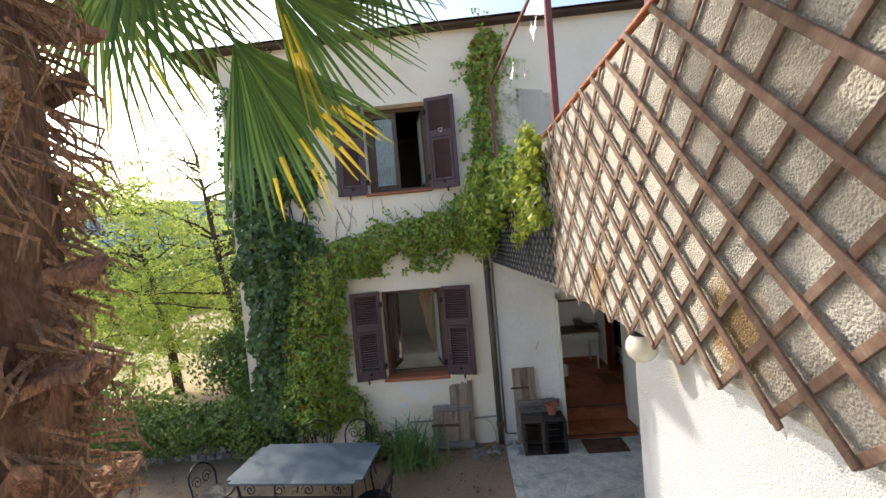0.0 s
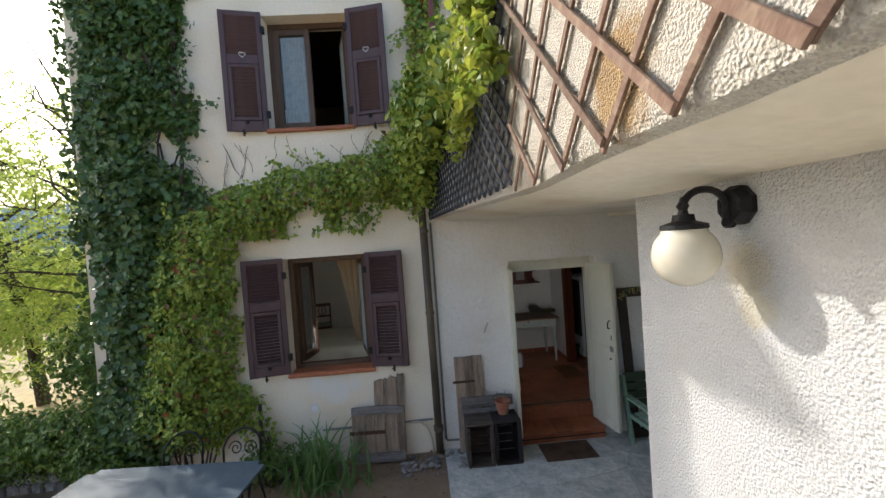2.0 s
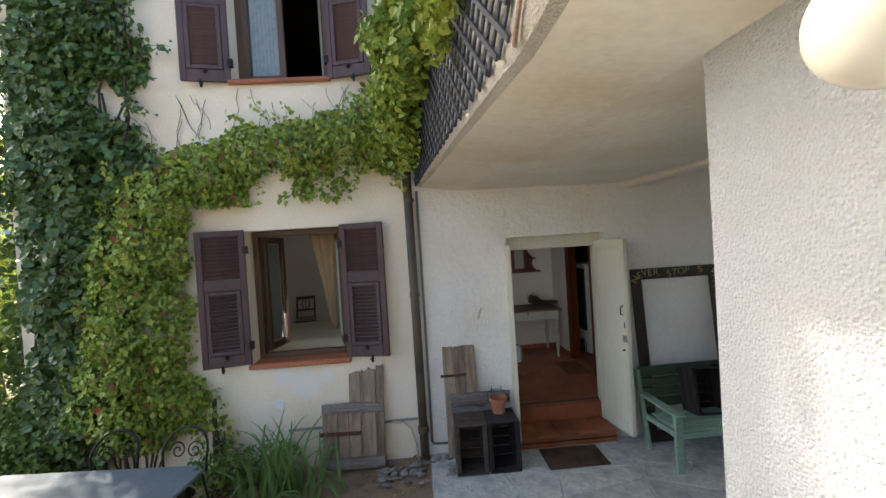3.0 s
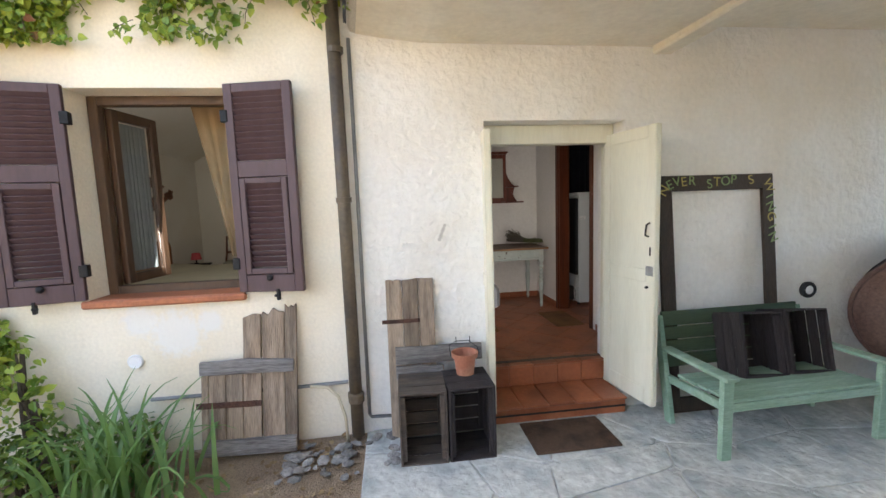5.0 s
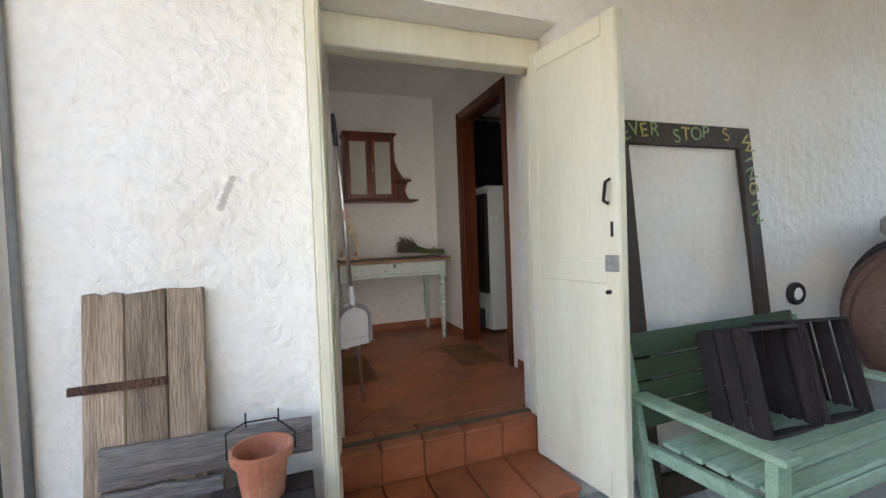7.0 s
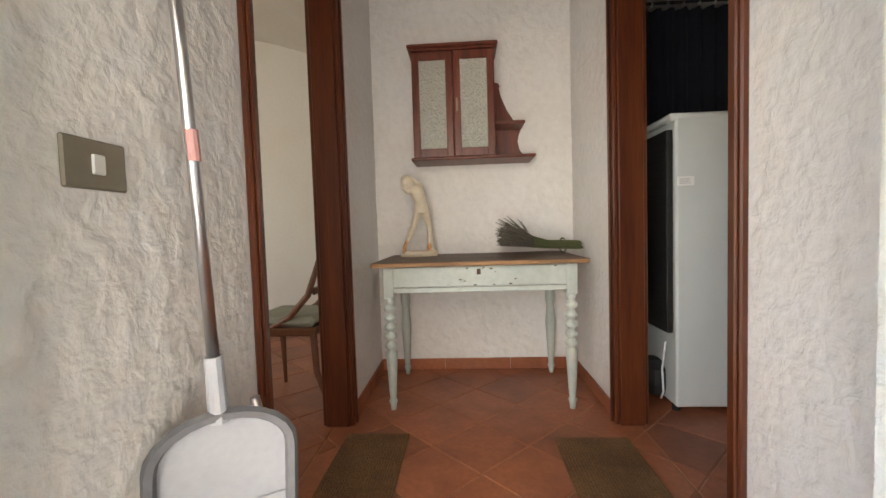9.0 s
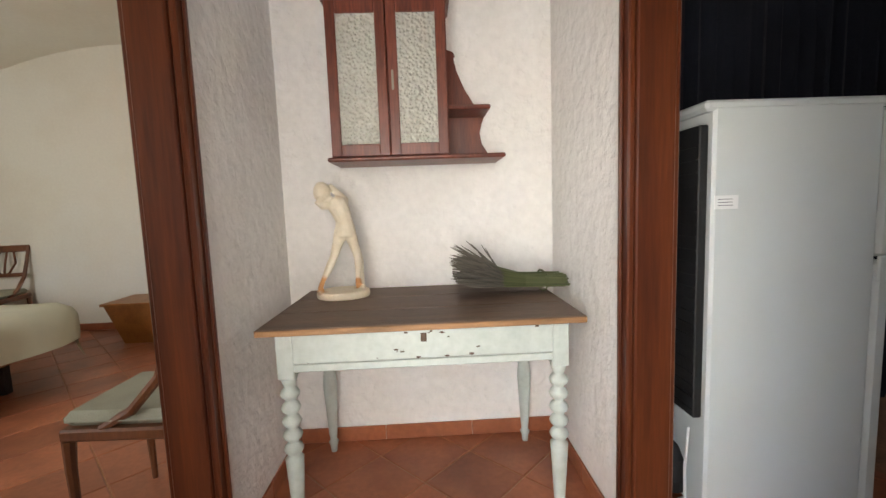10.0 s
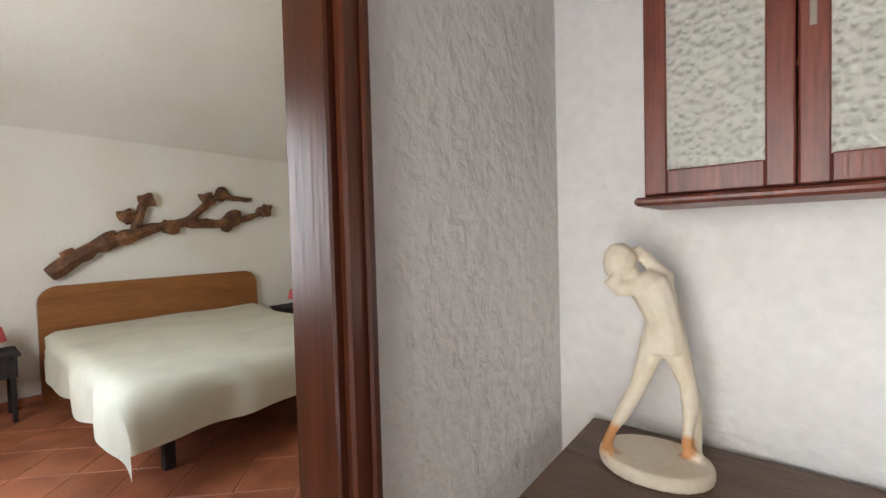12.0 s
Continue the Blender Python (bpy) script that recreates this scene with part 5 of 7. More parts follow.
# wall cupboard with rippled glass doors and a scrolled side shelf
cb = thing("wall_cupboard", "red-brown wooden wall cupboard with rippled glass doors", "cupboard", at=pose(0.362, 2.48, 1.69))
CW, CD, CH = 0.50, 0.238, 0.69
part("back", bx(0.0, CW, CD - 0.012, CD, 0.018, CH - 0.02, 0.002), "cupboard_wood", cb)
part("side", bx(0.0, 0.016, 0.02, CD - 0.012, 0.018, CH - 0.02, 0.003), "cupboard_wood", cb)
part("side", bx(CW - 0.016, CW, 0.02, CD - 0.012, 0.018, CH - 0.02, 0.003), "cupboard_wood", cb)
for z in (0.235, 0.45):
    part("shelf", bx(0.016, CW - 0.016, 0.03, CD - 0.012, z, z + 0.012, 0.002), "cupboard_wood", cb)
part("cornice", bx(-0.022, CW + 0.022, -0.02, CD, CH - 0.02, CH, 0.006), "cupboard_wood", cb)
part("cornice_step", bx(-0.010, CW + 0.010, -0.008, CD, CH - 0.036, CH - 0.02, 0.004), "cupboard_wood", cb)
part("bottom_board", bx(-0.014, 0.735, -0.018, CD, 0.0, 0.018, 0.006), "cupboard_wood", cb)
for x0, hx in ((0.004, 1), (CW / 2 + 0.002, -1)):
    x1 = x0 + CW / 2 - 0.006
    d = part("door", bx(x0, x0 + 0.042, 0.0, 0.02, 0.022, CH - 0.04, 0.003), "cupboard_wood", cb)
    for b in ((x1 - 0.042, x1, 0.022, CH - 0.04), (x0 + 0.042, x1 - 0.042, 0.022, 0.072), (x0 + 0.042, x1 - 0.042, CH - 0.092, CH - 0.04)):
        part("door_rail", bx(b[0], b[1], 0.0, 0.02, b[2], b[3], 0.003), "cupboard_wood", d)
    part("glass_pane", bx(x0 + 0.040, x1 - 0.040, 0.008, 0.013, 0.070, CH - 0.09, 0), "rippled_glass", d, "rippled glass, paled for the porch light it reflects")
    if hx < 0:
        part("escutcheon", bx(x0 + 0.014, x0 + 0.024, -0.002, 0.001, 0.29, 0.37, 0.001), "switch_plate", d, "small brass key plate")
curve = [(CW, 0.235), (CW + 0.180, 0.235), (CW + 0.135, 0.272), (CW + 0.090, 0.345), (CW + 0.055, 0.43), (CW + 0.042, 0.49), (CW + 0.050, 0.496), (CW + 0.040, 0.515), (CW, 0.53)]
part("scroll_back", extrude_outline(bmesh.new(), curve, 0.016, pose(0, CD - 0.016, 0)), "cupboard_wood", cb)
low = [(CW, 0.018), (CW + 0.215, 0.018), (CW + 0.195, 0.045), (CW + 0.166, 0.090), (CW + 0.156, 0.140), (CW + 0.166, 0.180), (CW + 0.178, 0.215), (CW, 0.215)]
part("scroll_back", extrude_outline(bmesh.new(), low, 0.016, pose(0, CD - 0.016, 0)), "cupboard_wood", cb)
part("side_shelf", bx(CW, CW + 0.185, 0.05, CD - 0.002, 0.2155, 0.2345, 0.005), "cupboard_wood", cb)

# light switch, long-handled dustpan, mats
th = thing("light_switch", "dull metal light switch plate on the hall wall", "switch", at=pose(0.071, 0.595, 1.395))
part("plate", bx(0.0, 0.008, -0.058, 0.058, -0.04, 0.04, 0.003), "switch_plate", th)
for y in (-0.012,):
    part("rocker", bx(0.008, 0.013, y, y + 0.024, -0.016, 0.016, 0.002), "white_plastic", th)
dp = thing("dustpan", "grey long-handled dustpan leaning on the hall wall", "dustpan", at=pose(0.172, 0.735, 0.82, 0, -2.0, 0))
bm = bmesh.new()
outline = [(-0.125, -0.125), (0.125, -0.125), (0.125, 0.02)] + [(0.125 * math.cos(a), 0.02 + 0.085 * math.sin(a)) for a in [math.radians(k) for k in range(15, 166, 15)]] + [(-0.125, 0.02)]
TURN = pose(0, 0, 0, 0, 0, 36)
part("scoop", extrude_outline(bmesh.new(), outline, 0.008, TURN @ pose(0, 0.0, 0, 0, 4, 0)), "dustpan_grey", dp)
rim = [(x, -0.012, z) for x, z in outline[2:]] 
rim = [(0.125, -0.012, -0.115)] + rim + [(-0.125, -0.012, -0.115)]
bm = tube(bmesh.new(), rim, 0.013, 6)
bmesh.ops.transform(bm, matrix=TURN @ pose(0, 0, 0, 0, 4, 0), verts=bm.verts[:])
part("rim", bm, "dustpan_dark", dp, "dark grey raised rim")
part("lip", bx(-0.124, 0.124, -0.006, 0.0, -0.130, -0.085, 0.002, TURN @ pose(0, 0, 0, 0, 4, 0)), "dustpan_grey", dp)
part("socket", tube(bmesh.new(), [(0, -0.005, 0.09), (0, -0.005, 0.22)], [0.020, 0.017], 12), "dustpan_grey", dp)
part("handle", tube(bmesh.new(), [(0, -0.005, 0.22), (-0.01, 0.0, 0.80), (-0.02, 0.0, 1.10)], 0.0115, 12), "chrome", dp, smooth=True)
part("red_band", tube(bmesh.new(), [(-0.003, -0.002, 0.60), (-0.004, -0.002, 0.66)], 0.0125, 12), "red_plastic", dp, "faded red band")
part("grip", tube(bmesh.new(), [(-0.018, 0.0, 1.02), (-0.02, 0, 1.12), (-0.022, 0, 1.2)], [0.014, 0.015, 0.012], 10), "black", dp, "black plastic grip")
part("broom_stick", tube(bmesh.new(), [(0.035, 0.10, -0.50), (0.03, 0.10, 0.0), (0.025, 0.085, 0.10)], 0.011, 10), "chrome", dp, smooth=True)
for x0, x1, y0, y1 in ((0.085, 0.38, 1.16, 1.82), (1.03, 1.355, 1.18, 1.78)):
    th = thing("straw_mat", "striped straw mat before a doorway on tiles", "mat", "straw mats")
    n = 26
    for i in range(n):
        w = (x1 - x0) / n
        part("strip", bx(x0 + i * w, x0 + (i + 0.85) * w, y0, y1, FLOOR + 0.001, FLOOR + 0.009, 0.002), "mat_straw", th)

# ---- kitchen ----
fr = thing("fridge", "tall white fridge seen from its side and black back grille", "fridge", at=pose(1.655, 2.022, FLOOR))
part("body", bx(0.03, 0.60, 0, 0.56, 0.03, 1.472, 0.010), "fridge_white", fr)
part("top", bx(0.0, 0.615, -0.003, 0.563, 1.44, 1.474, 0.010), "fridge_white", fr)
d = part("door", bx(0.606, 0.66, 0, 0.56, 0.05, 0.93, 0.012), "fridge_white", fr)
part("handle", bx(0.60, 0.67, -0.012, 0.0, 0.86, 0.95, 0.004), "fridge_white", d)
part("door", bx(0.606, 0.66, 0, 0.56, 0.945, 1.44, 0.012), "fridge_white", fr)
part("condenser", bx(-0.005, 0.026, 0.02, 0.54, 0.40, 1.40, 0.004), "black", fr, "black wire condenser")
for i in range(22):
    part("wire", tube(bmesh.new(), [(-0.008, 0.025, 0.43 + 0.043 * i), (-0.008, 0.535, 0.43 + 0.043 * i)], 0.003, 4), "black", fr)
part("compressor", lathe(bmesh.new(), [(0, 0), (0.085, 0.0), (0.095, 0.05), (0.09, 0.13), (0.05, 0.17), (0, 0.175)], 16, pose(0.01, 0.2, 0.05)), "black", fr)
part("label_plate", bx(0.035, 0.115, -0.003, 0.001, 1.125, 1.17, 0.001), "decal_white", fr, "small white rating plate")
for z in (1.157, 1.147, 1.137):
    part("label_line", bx(0.045, 0.095, -0.0045, -0.002, z - 0.001, z + 0.001, 0), "dustpan_dark", fr)
for x in (0.05, 0.55):
    part("foot", lathe(bmesh.new(), [(0.02, 0), (0.02, 0.03), (0, 0.03)], 8, pose(x, 0.05, 0)), "black", fr)
part("cable", tube(bmesh.new(), [(0.0, 0.05, 0.35), (-0.03, 0.02, 0.22), (-0.02, 0.03, 0.10), (0.0, 0.1, 0.04)], 0.005, 6), "white_plastic", fr)
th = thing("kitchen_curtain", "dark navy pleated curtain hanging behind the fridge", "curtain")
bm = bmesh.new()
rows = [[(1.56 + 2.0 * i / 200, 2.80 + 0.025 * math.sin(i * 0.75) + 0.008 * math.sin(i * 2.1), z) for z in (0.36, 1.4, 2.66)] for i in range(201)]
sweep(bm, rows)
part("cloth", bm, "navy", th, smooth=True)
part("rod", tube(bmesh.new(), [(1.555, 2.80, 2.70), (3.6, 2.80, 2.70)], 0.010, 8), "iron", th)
for i in range(19):
    part("ring", lathe(bmesh.new(), [(0.012, -0.002), (0.017, 0.0), (0.012, 0.002)], 10, pose(1.62 + i * 0.1, 2.80, 2.688, 90, 0, 90)), "white_plastic", th)

# ---- bedroom ----
bed = thing("bed", "double bed with an orange wooden headboard and cream spread", "bed")
BX0, BX1, BY0, BY1 = -4.18, -2.0, 2.12, 3.86
hb = [(BY0 - 0.06, 0.30), (BY1 + 0.06, 0.30), (BY1 + 0.06, 0.85)] + [(BY1 - 0.08 + 0.14 * math.cos(a), 1.16 + 0.14 * math.sin(a)) for a in [math.radians(k) for k in range(0, 91, 15)]]
hb += [(BY0 + 0.08 - 0.14 * math.cos(a), 1.16 + 0.14 * math.sin(a)) for a in [math.radians(k) for k in range(90, -1, -15)]] + [(BY0 - 0.06, 0.85)]
bm = extrude_outline(bmesh.new(), [(y, z) for y, z in hb], 0.045, pose(BX0 - 0.005, 0, 0, 0, 0, 90) )
part("headboard", bm, "bed_wood", bed, "rounded orange-brown wooden headboard")
part("rail", bx(BX0 + 0.05, BX1 - 0.1, BY0 + 0.04, BY0 + 0.08, 0.55, 0.68, 0.005), "bed_wood", bed)
part("rail", bx(BX0 + 0.05, BX1 - 0.1, BY1 - 0.08, BY1 - 0.04, 0.55, 0.68, 0.005), "bed_wood", bed)
part("rail", bx(BX1 - 0.1, BX1 - 0.06, BY0 + 0.04, BY1 - 0.04, 0.55, 0.68, 0.005), "bed_wood", bed)
for x in (BX0 + 0.2, BX1 - 0.22):
    for y in (BY0 + 0.2, BY1 - 0.35):
        part("leg", bx(x, x + 0.06, y, y + 0.06, FLOOR, 0.56, 0.005), "crate_dark", bed)
bm = bmesh.new()
NX, NY = 40, 36
rows = []
for i in range(NX + 1):
    row = []
    for j in range(NY + 1):
        u, v = i / NX * 1.13, -0.17 + 1.34 * j / NY
        x, y = BX0 + 0.06 + u * (BX1 - BX0 - 0.06), BY0 + v * (BY1 - BY0)
        over = max(0, x - BX1) + max(0, BY0 - y) + max(0, y - BY1)
        z = 0.885 - over * 0.95 + 0.012 * noise.noise((x * 3, y * 3, 0)) + 0.05 * max(0.0, 1 - (x - BX0) / 0.5)
        fold = 0.03 * math.sin(8 * (x + y) + 3 * noise.noise((x * 2, y * 2, 5))) * min(1, over * 5)
        ox, oy = max(0, x - BX1), max(0, BY0 - y, y - BY1)
        z = 0.885 - 1.05 * math.hypot(ox, oy) + 0.012 * noise.noise((x * 3, y * 3, 0)) + 0.05 * max(0.0, 1 - (x - BX0) / 0.5)
        row.append((BX1 + 0.05 * min(1, ox * 12) + fold + 0.12 * ox if x > BX1 else x,
                    max(y, BY0 - 0.05 + fold) if y < BY0 else (min(y, BY1 + 0.05 + fold) if y > BY1 else y), z))
    rows.append(row)
sweep(bm, rows)
part("bedspread", bm, "linen", bed, "cream bedspread hanging over the edge", smooth=True)
part("mattress", bx(BX0 + 0.06, BX1 - 0.03, BY0 + 0.03, BY1 - 0.03, 0.68, 0.865, 0.05), "linen_white", bed)

br = thing("branch_wall_art", "carved brown wooden branch mounted over the bed", "wall art", at=pose(-4.21, 0, 0))
random.seed(31)


def limb(pts, r0, r1):
    n = len(pts)
    bm = bmesh.new()
    fine, rs = [], []
    for k in range((n - 1) * 5 + 1):
        u = k / 5
        i = min(int(u), n - 2)
        p = Vector(pts[i]).lerp(Vector(pts[i + 1]), u - i)
        fine.append(p + Vector((0.01 * noise.noise(p * 9), 0.02 * noise.noise(p * 7), 0.02 * noise.noise(p * 8 + Vector((3, 0, 0))))))
        rs.append((r0 + (r1 - r0) * u / (n - 1)) * (1 + 0.5 * noise.noise(p * 14)))
    part("limb", tube(bm, fine, rs, 7), "branch", br)


limb([(0, 2.15, 1.40), (0, 2.45, 1.62), (0, 2.85, 1.77), (0, 3.2, 1.85), (0, 3.55, 1.84), (0, 3.9, 1.92), (0, 4.15, 2.05)], 0.075, 0.03)
limb([(0, 2.75, 1.75), (0, 2.82, 1.95), (0, 2.85, 2.08)], 0.05, 0.03)
limb([(0, 3.2, 1.84), (0, 3.38, 2.02), (0, 3.55, 2.16), (0, 3.75, 2.13), (0, 3.92, 2.12)], 0.045, 0.02)
limb([(0, 3.55, 1.84), (0, 3.68, 1.98)], 0.04, 0.02)
for p in ((2.3, 1.52), (2.55, 1.68), (2.86, 2.06), (3.05, 1.80), (3.42, 2.10), (3.58, 2.17), (3.62, 1.82), (3.72, 1.90), (4.05, 2.0), (2.7, 1.9)):
    bm = bmesh.new()
    bmesh.ops.create_icosphere(bm, subdivisions=2, radius=0.075)
    for v in bm.verts:
        v.co *= 1 + 0.9 * noise.noise(v.co * 18 + Vector((p[0] * 9, 0, 0)))
        v.co.x *= 0.5
    bmesh.ops.translate(bm, vec=(0.01, p[0], p[1]), verts=bm.verts[:])
    part("knot", bm, "branch", br)
for y in (1.72, 4.28):
    th = thing("bedside_table", "dark wooden bedside table beside the bed", "table", "bedside tables", pose(-4.02, y, FLOOR))
    part("top", bx(-0.19, 0.19, -0.2, 0.2, 0.50, 0.525, 0.005), "crate_dark", th)
    part("box", bx(-0.17, 0.17, -0.18, 0.18, 0.34, 0.50, 0.004), "crate_dark", th)
    for sx in (-0.16, 0.13):
        for sy in (-0.17, 0.14):
            part("leg", bx(sx, sx + 0.03, sy, sy + 0.03, 0, 0.34, 0.003), "crate_dark", th)
    th = thing("bedside_lamp", "small bedside lamp with a red fabric shade", "lamp", "bedside lamps", pose(-4.0, y + (0.02 if y > 3 else 0.06), FLOOR + 0.525))
    part("base", lathe(bmesh.new(), [(0.05, 0), (0.05, 0.012), (0.012, 0.03), (0.01, 0.09), (0, 0.09)], 16), "crate_dark", th)
    part("shade", lathe(bmesh.new(), [(0.085, 0.08), (0.06, 0.19), (0.057, 0.19), (0.082, 0.08)], 20), "lamp_red", th, "red fabric shade")


def chair(at, label):
    th = thing("chair", label, "chair", "bedroom chairs", at)
    part("seat_frame", bx(-0.21, 0.21, -0.20, 0.20, 0.40, 0.445, 0.008), "chair_wood", th)
    bm = bx(-0.205, 0.205, -0.205, 0.195, 0.445, 0.50, 0.03)
    part("seat", bm, "seat_green", th, "pale green padded seat")
    for x in (-0.19, 0.19):
        part("leg", tube(bmesh.new(), [(x, -0.18, 0.40), (x, -0.185, 0.3), (x, -0.18, 0.0)], [0.022, 0.018, 0.011], 8), "chair_wood", th)
        part("back_leg", tube(bmesh.new(), [(x, 0.18, 0.42), (x, 0.19, 0.2), (x, 0.26, 0.0)], [0.02, 0.018, 0.014], 8), "chair_wood", th)
        part("back_post", tube(bmesh.new(), [(x, -0.06, 0.44), (x, 0.05, 0.50), (x, 0.16, 0.62), (x, 0.22, 0.78), (x, 0.27, 0.93)], [0.016, 0.018, 0.018, 0.016, 0.014], 8), "chair_wood", th)
    part("top_rail", bx(-0.20, 0.20, 0.255, 0.28, 0.87, 0.94, 0.008), "chair_wood", th)
    part("mid_rail", bx(-0.19, 0.19, 0.18, 0.20, 0.62, 0.66, 0.006), "chair_wood", th)
    for s in (-0.07, 0.0, 0.07):
        part("splat", tube(bmesh.new(), [(s * 0.5, 0.195, 0.65), (s * 1.3, 0.22, 0.76), (s * 0.8, 0.265, 0.88)], 0.010, 6), "chair_wood", th)
    return th


chair(pose(-0.345, 2.31, FLOOR, 0, 0, -92), "wooden chair with a pale green padded seat by the doorway")
chair(pose(-3.55, 4.85, FLOOR, 0, 0, 10), "wooden chair with a pale seat against the far wall")
th = thing("wooden_chest", "orange-brown wooden chest with a slanted side", "chest")
o = [(-2.14, FLOOR), (-1.62, FLOOR), (-1.62, FLOOR + 0.36), (-2.30, FLOOR + 0.36)]
part("body", extrude_outline(bmesh.new(), o, 0.45, pose(0, 4.60, 0)), "bed_wood", th)
part("lid", extrude_outline(bmesh.new(), [(-2.32, FLOOR + 0.361), (-1.60, FLOOR + 0.361), (-1.60, FLOOR + 0.385), (-2.32, FLOOR + 0.385)], 0.47, pose(0, 4.58, 0)), "bed_wood", th)

# ---- floor tiles, laid diagonally ----
def clip(poly, x0, x1, y0, y1):
    for axis, lim, keep in ((0, x0, 1), (0, x1, -1), (1, y0, 1), (1, y1, -1)):
        out = []
        for a, b in zip(poly, poly[1:] + poly[:1]):
            ia, ib = (a[axis] - lim) * keep >= 0, (b[axis] - lim) * keep >= 0
            if ia:
                out.append(a)
            if ia != ib:
                t = (lim - a[axis]) / (b[axis] - a[axis])
                out.append((a[0] + t * (b[0] - a[0]), a[1] + t * (b[1] - a[1])))
        poly = out
        if len(poly) < 3:
            return []
    return poly


def slab(name, poly, z0, z1, material, parent):
    bm = bmesh.new()
    cx, cy = sum(p[0] for p in poly) / len(poly), sum(p[1] for p in poly) / len(poly)
    inner = [(cx + (p[0] - cx) * 0.975, cy + (p[1] - cy) * 0.975) for p in poly]
    a = [bm.verts.new((*p, z0)) for p in poly]
    b = [bm.verts.new((*p, z1 - 0.003)) for p in poly]
    c = [bm.verts.new((*p, z1)) for p in inner]
    n = len(poly)
    for i in range(n):
        j = (i + 1) % n
        bm.faces.new((a[i], a[j], b[j], b[i]))
        bm.faces.new((b[i], b[j], c[j], c[i]))
    bm.faces.new(c)
    bmesh.ops.recalc_face_normals(bm, faces=bm.faces[:])
    return part(name, bm, material, parent)


def tiles(area, size, gap):
    x0, x1, y0, y1 = area
    fl = bpy.data.objects["floor_hall"]
    s = size * math.sqrt(0.5)
    n = int((x1 - x0 + y1 - y0) / s) + 4
    for i in range(-n, n):
        for j in range(-n, n):
            cx, cy = 0.70 + (i - j) * s, 1.30 + (i + j) * s
            h = s - gap * 0.7
            p = clip([(cx - h, cy), (cx, cy - h), (cx + h, cy), (cx, cy + h)], x0, x1, y0, y1)
            if len(p) >= 3:
                area_p = abs(sum(p[k][0] * p[(k + 1) % len(p)][1] - p[(k + 1) % len(p)][0] * p[k][1] for k in range(len(p)))) / 2
                if area_p > 0.002:
                    slab("tile", p, FLOOR - 0.012, FLOOR + 0.0007 * noise.noise((cx * 7, cy * 7, 0)), "terracotta_tile", fl)


tiles((0.0, 1.45, 0.43, 2.715), 0.30, 0.006)
tiles((-4.24, -0.01, 1.0, 5.14), 0.33, 0.006)
tiles((1.46, 2.6, 0.9, 2.75), 0.30, 0.006)


# ---- patio flagstones ----
rng = np.random.default_rng(11)
patio = struct("patio", bx(-0.97, 5.6, -3.3, 0.0, -0.15, -0.008, 0), "mortar", "mortar bed of the flagstone patio")


def flagstones(x0, x1, y0, y1, sx, sy):
    nx, ny = int((x1 - x0) / sx), int((y1 - y0) / sy)
    P = {}
    for i in range(nx + 1):
        for j in range(ny + 1):
            dx = rng.uniform(-0.40, 0.40) * sx if 0 < i < nx else 0
            dy = rng.uniform(-0.40, 0.40) * sy if 0 < j < ny else 0
            P[i, j] = (x0 + (x1 - x0) * i / nx + dx, y0 + (y1 - y0) * j / ny + dy)
    for i in range(nx):
        for j in range(ny):
            q = [P[i, j], P[i + 1, j], P[i + 1, j + 1], P[i, j + 1]]
            cx, cy = sum(p[0] for p in q) / 4, sum(p[1] for p in q) / 4
            poly = []
            for a, b in zip(q, q[1:] + q[:1]):
                for t in (0.08, 0.36, 0.64, 0.92):
                    x, y = a[0] + (b[0] - a[0]) * t, a[1] + (b[1] - a[1]) * t
                    k = 0.98 + 0.02 * noise.noise((x * 6, y * 6, 2))
                    poly.append((cx + (x - cx) * k, cy + (y - cy) * k))
            slab("flagstone", poly, -0.03, 0.001 + 0.006 * rng.random(), "slate", patio)


flagstones(-0.97, 5.6, -3.3, -0.002, 0.62, 0.47)

# fallen leaves and pebbles on the earth
n = 2600
pts = np.column_stack([rng.uniform(-8.5, -1.0, n), rng.uniform(-2.9, 0.0, n), np.zeros(n)])
pts[:, 2] = [ground_z(x, y) + 0.008 for x, y, _ in pts]
M["dry_leaf"] = leaf_mat("dry_leaf", (0.20, 0.12, 0.055), (0.42, 0.30, 0.16), 0.2, 0.8)
lv = leaf_mesh("fallen_leaves", pts, np.tile([0.0, 0, 1], (n, 1)), 0.035, "dry_leaf", rng, tumble=0.35, droop=0.0)
tagged(lv, "scattered dry brown leaves on the earth", "leaves", kind="stuff")

# ---- ivy and creeper on the house ----
def covers(x, z):
    """True over the windows and their shutters, which the growth leaves free."""
    return (x > -3.25) & (x < -1.28) & ((z < 2.80) | ((z > 3.95) & (z < 5.6)))


def on_wall(blobs, n, y_face, depth):
    """Points spread through overlapping ellipses (x, z, rx, rz, bulge) on the house front."""
    w = np.array([b[2] * b[3] for b in blobs])
    pick = rng.choice(len(blobs), n, p=w / w.sum())
    r, a = np.sqrt(rng.random(n)), rng.uniform(0, 2 * math.pi, n)
    b = np.array(blobs)[pick]
    x, z = b[:, 0] + b[:, 2] * r * np.cos(a), b[:, 1] + b[:, 3] * r * np.sin(a)
    wob = np.array([noise.noise((p * 2.3, q * 2.3, 7.0)) for p, q in zip(x, z)])
    keep = r < 0.86 + 0.5 * wob
    lump = 0.5 + 0.5 * np.array([noise.noise((p * 4.5, q * 4.5, 1.0)) for p, q in zip(x, z)])
    y = y_face - depth * b[:, 4] * (1 - r ** 2) * (0.45 + 0.9 * lump) * rng.uniform(0.35, 1.0, n) - 0.015
    keep &= ~covers(x, z)
    return np.column_stack([x, y, z])[keep]


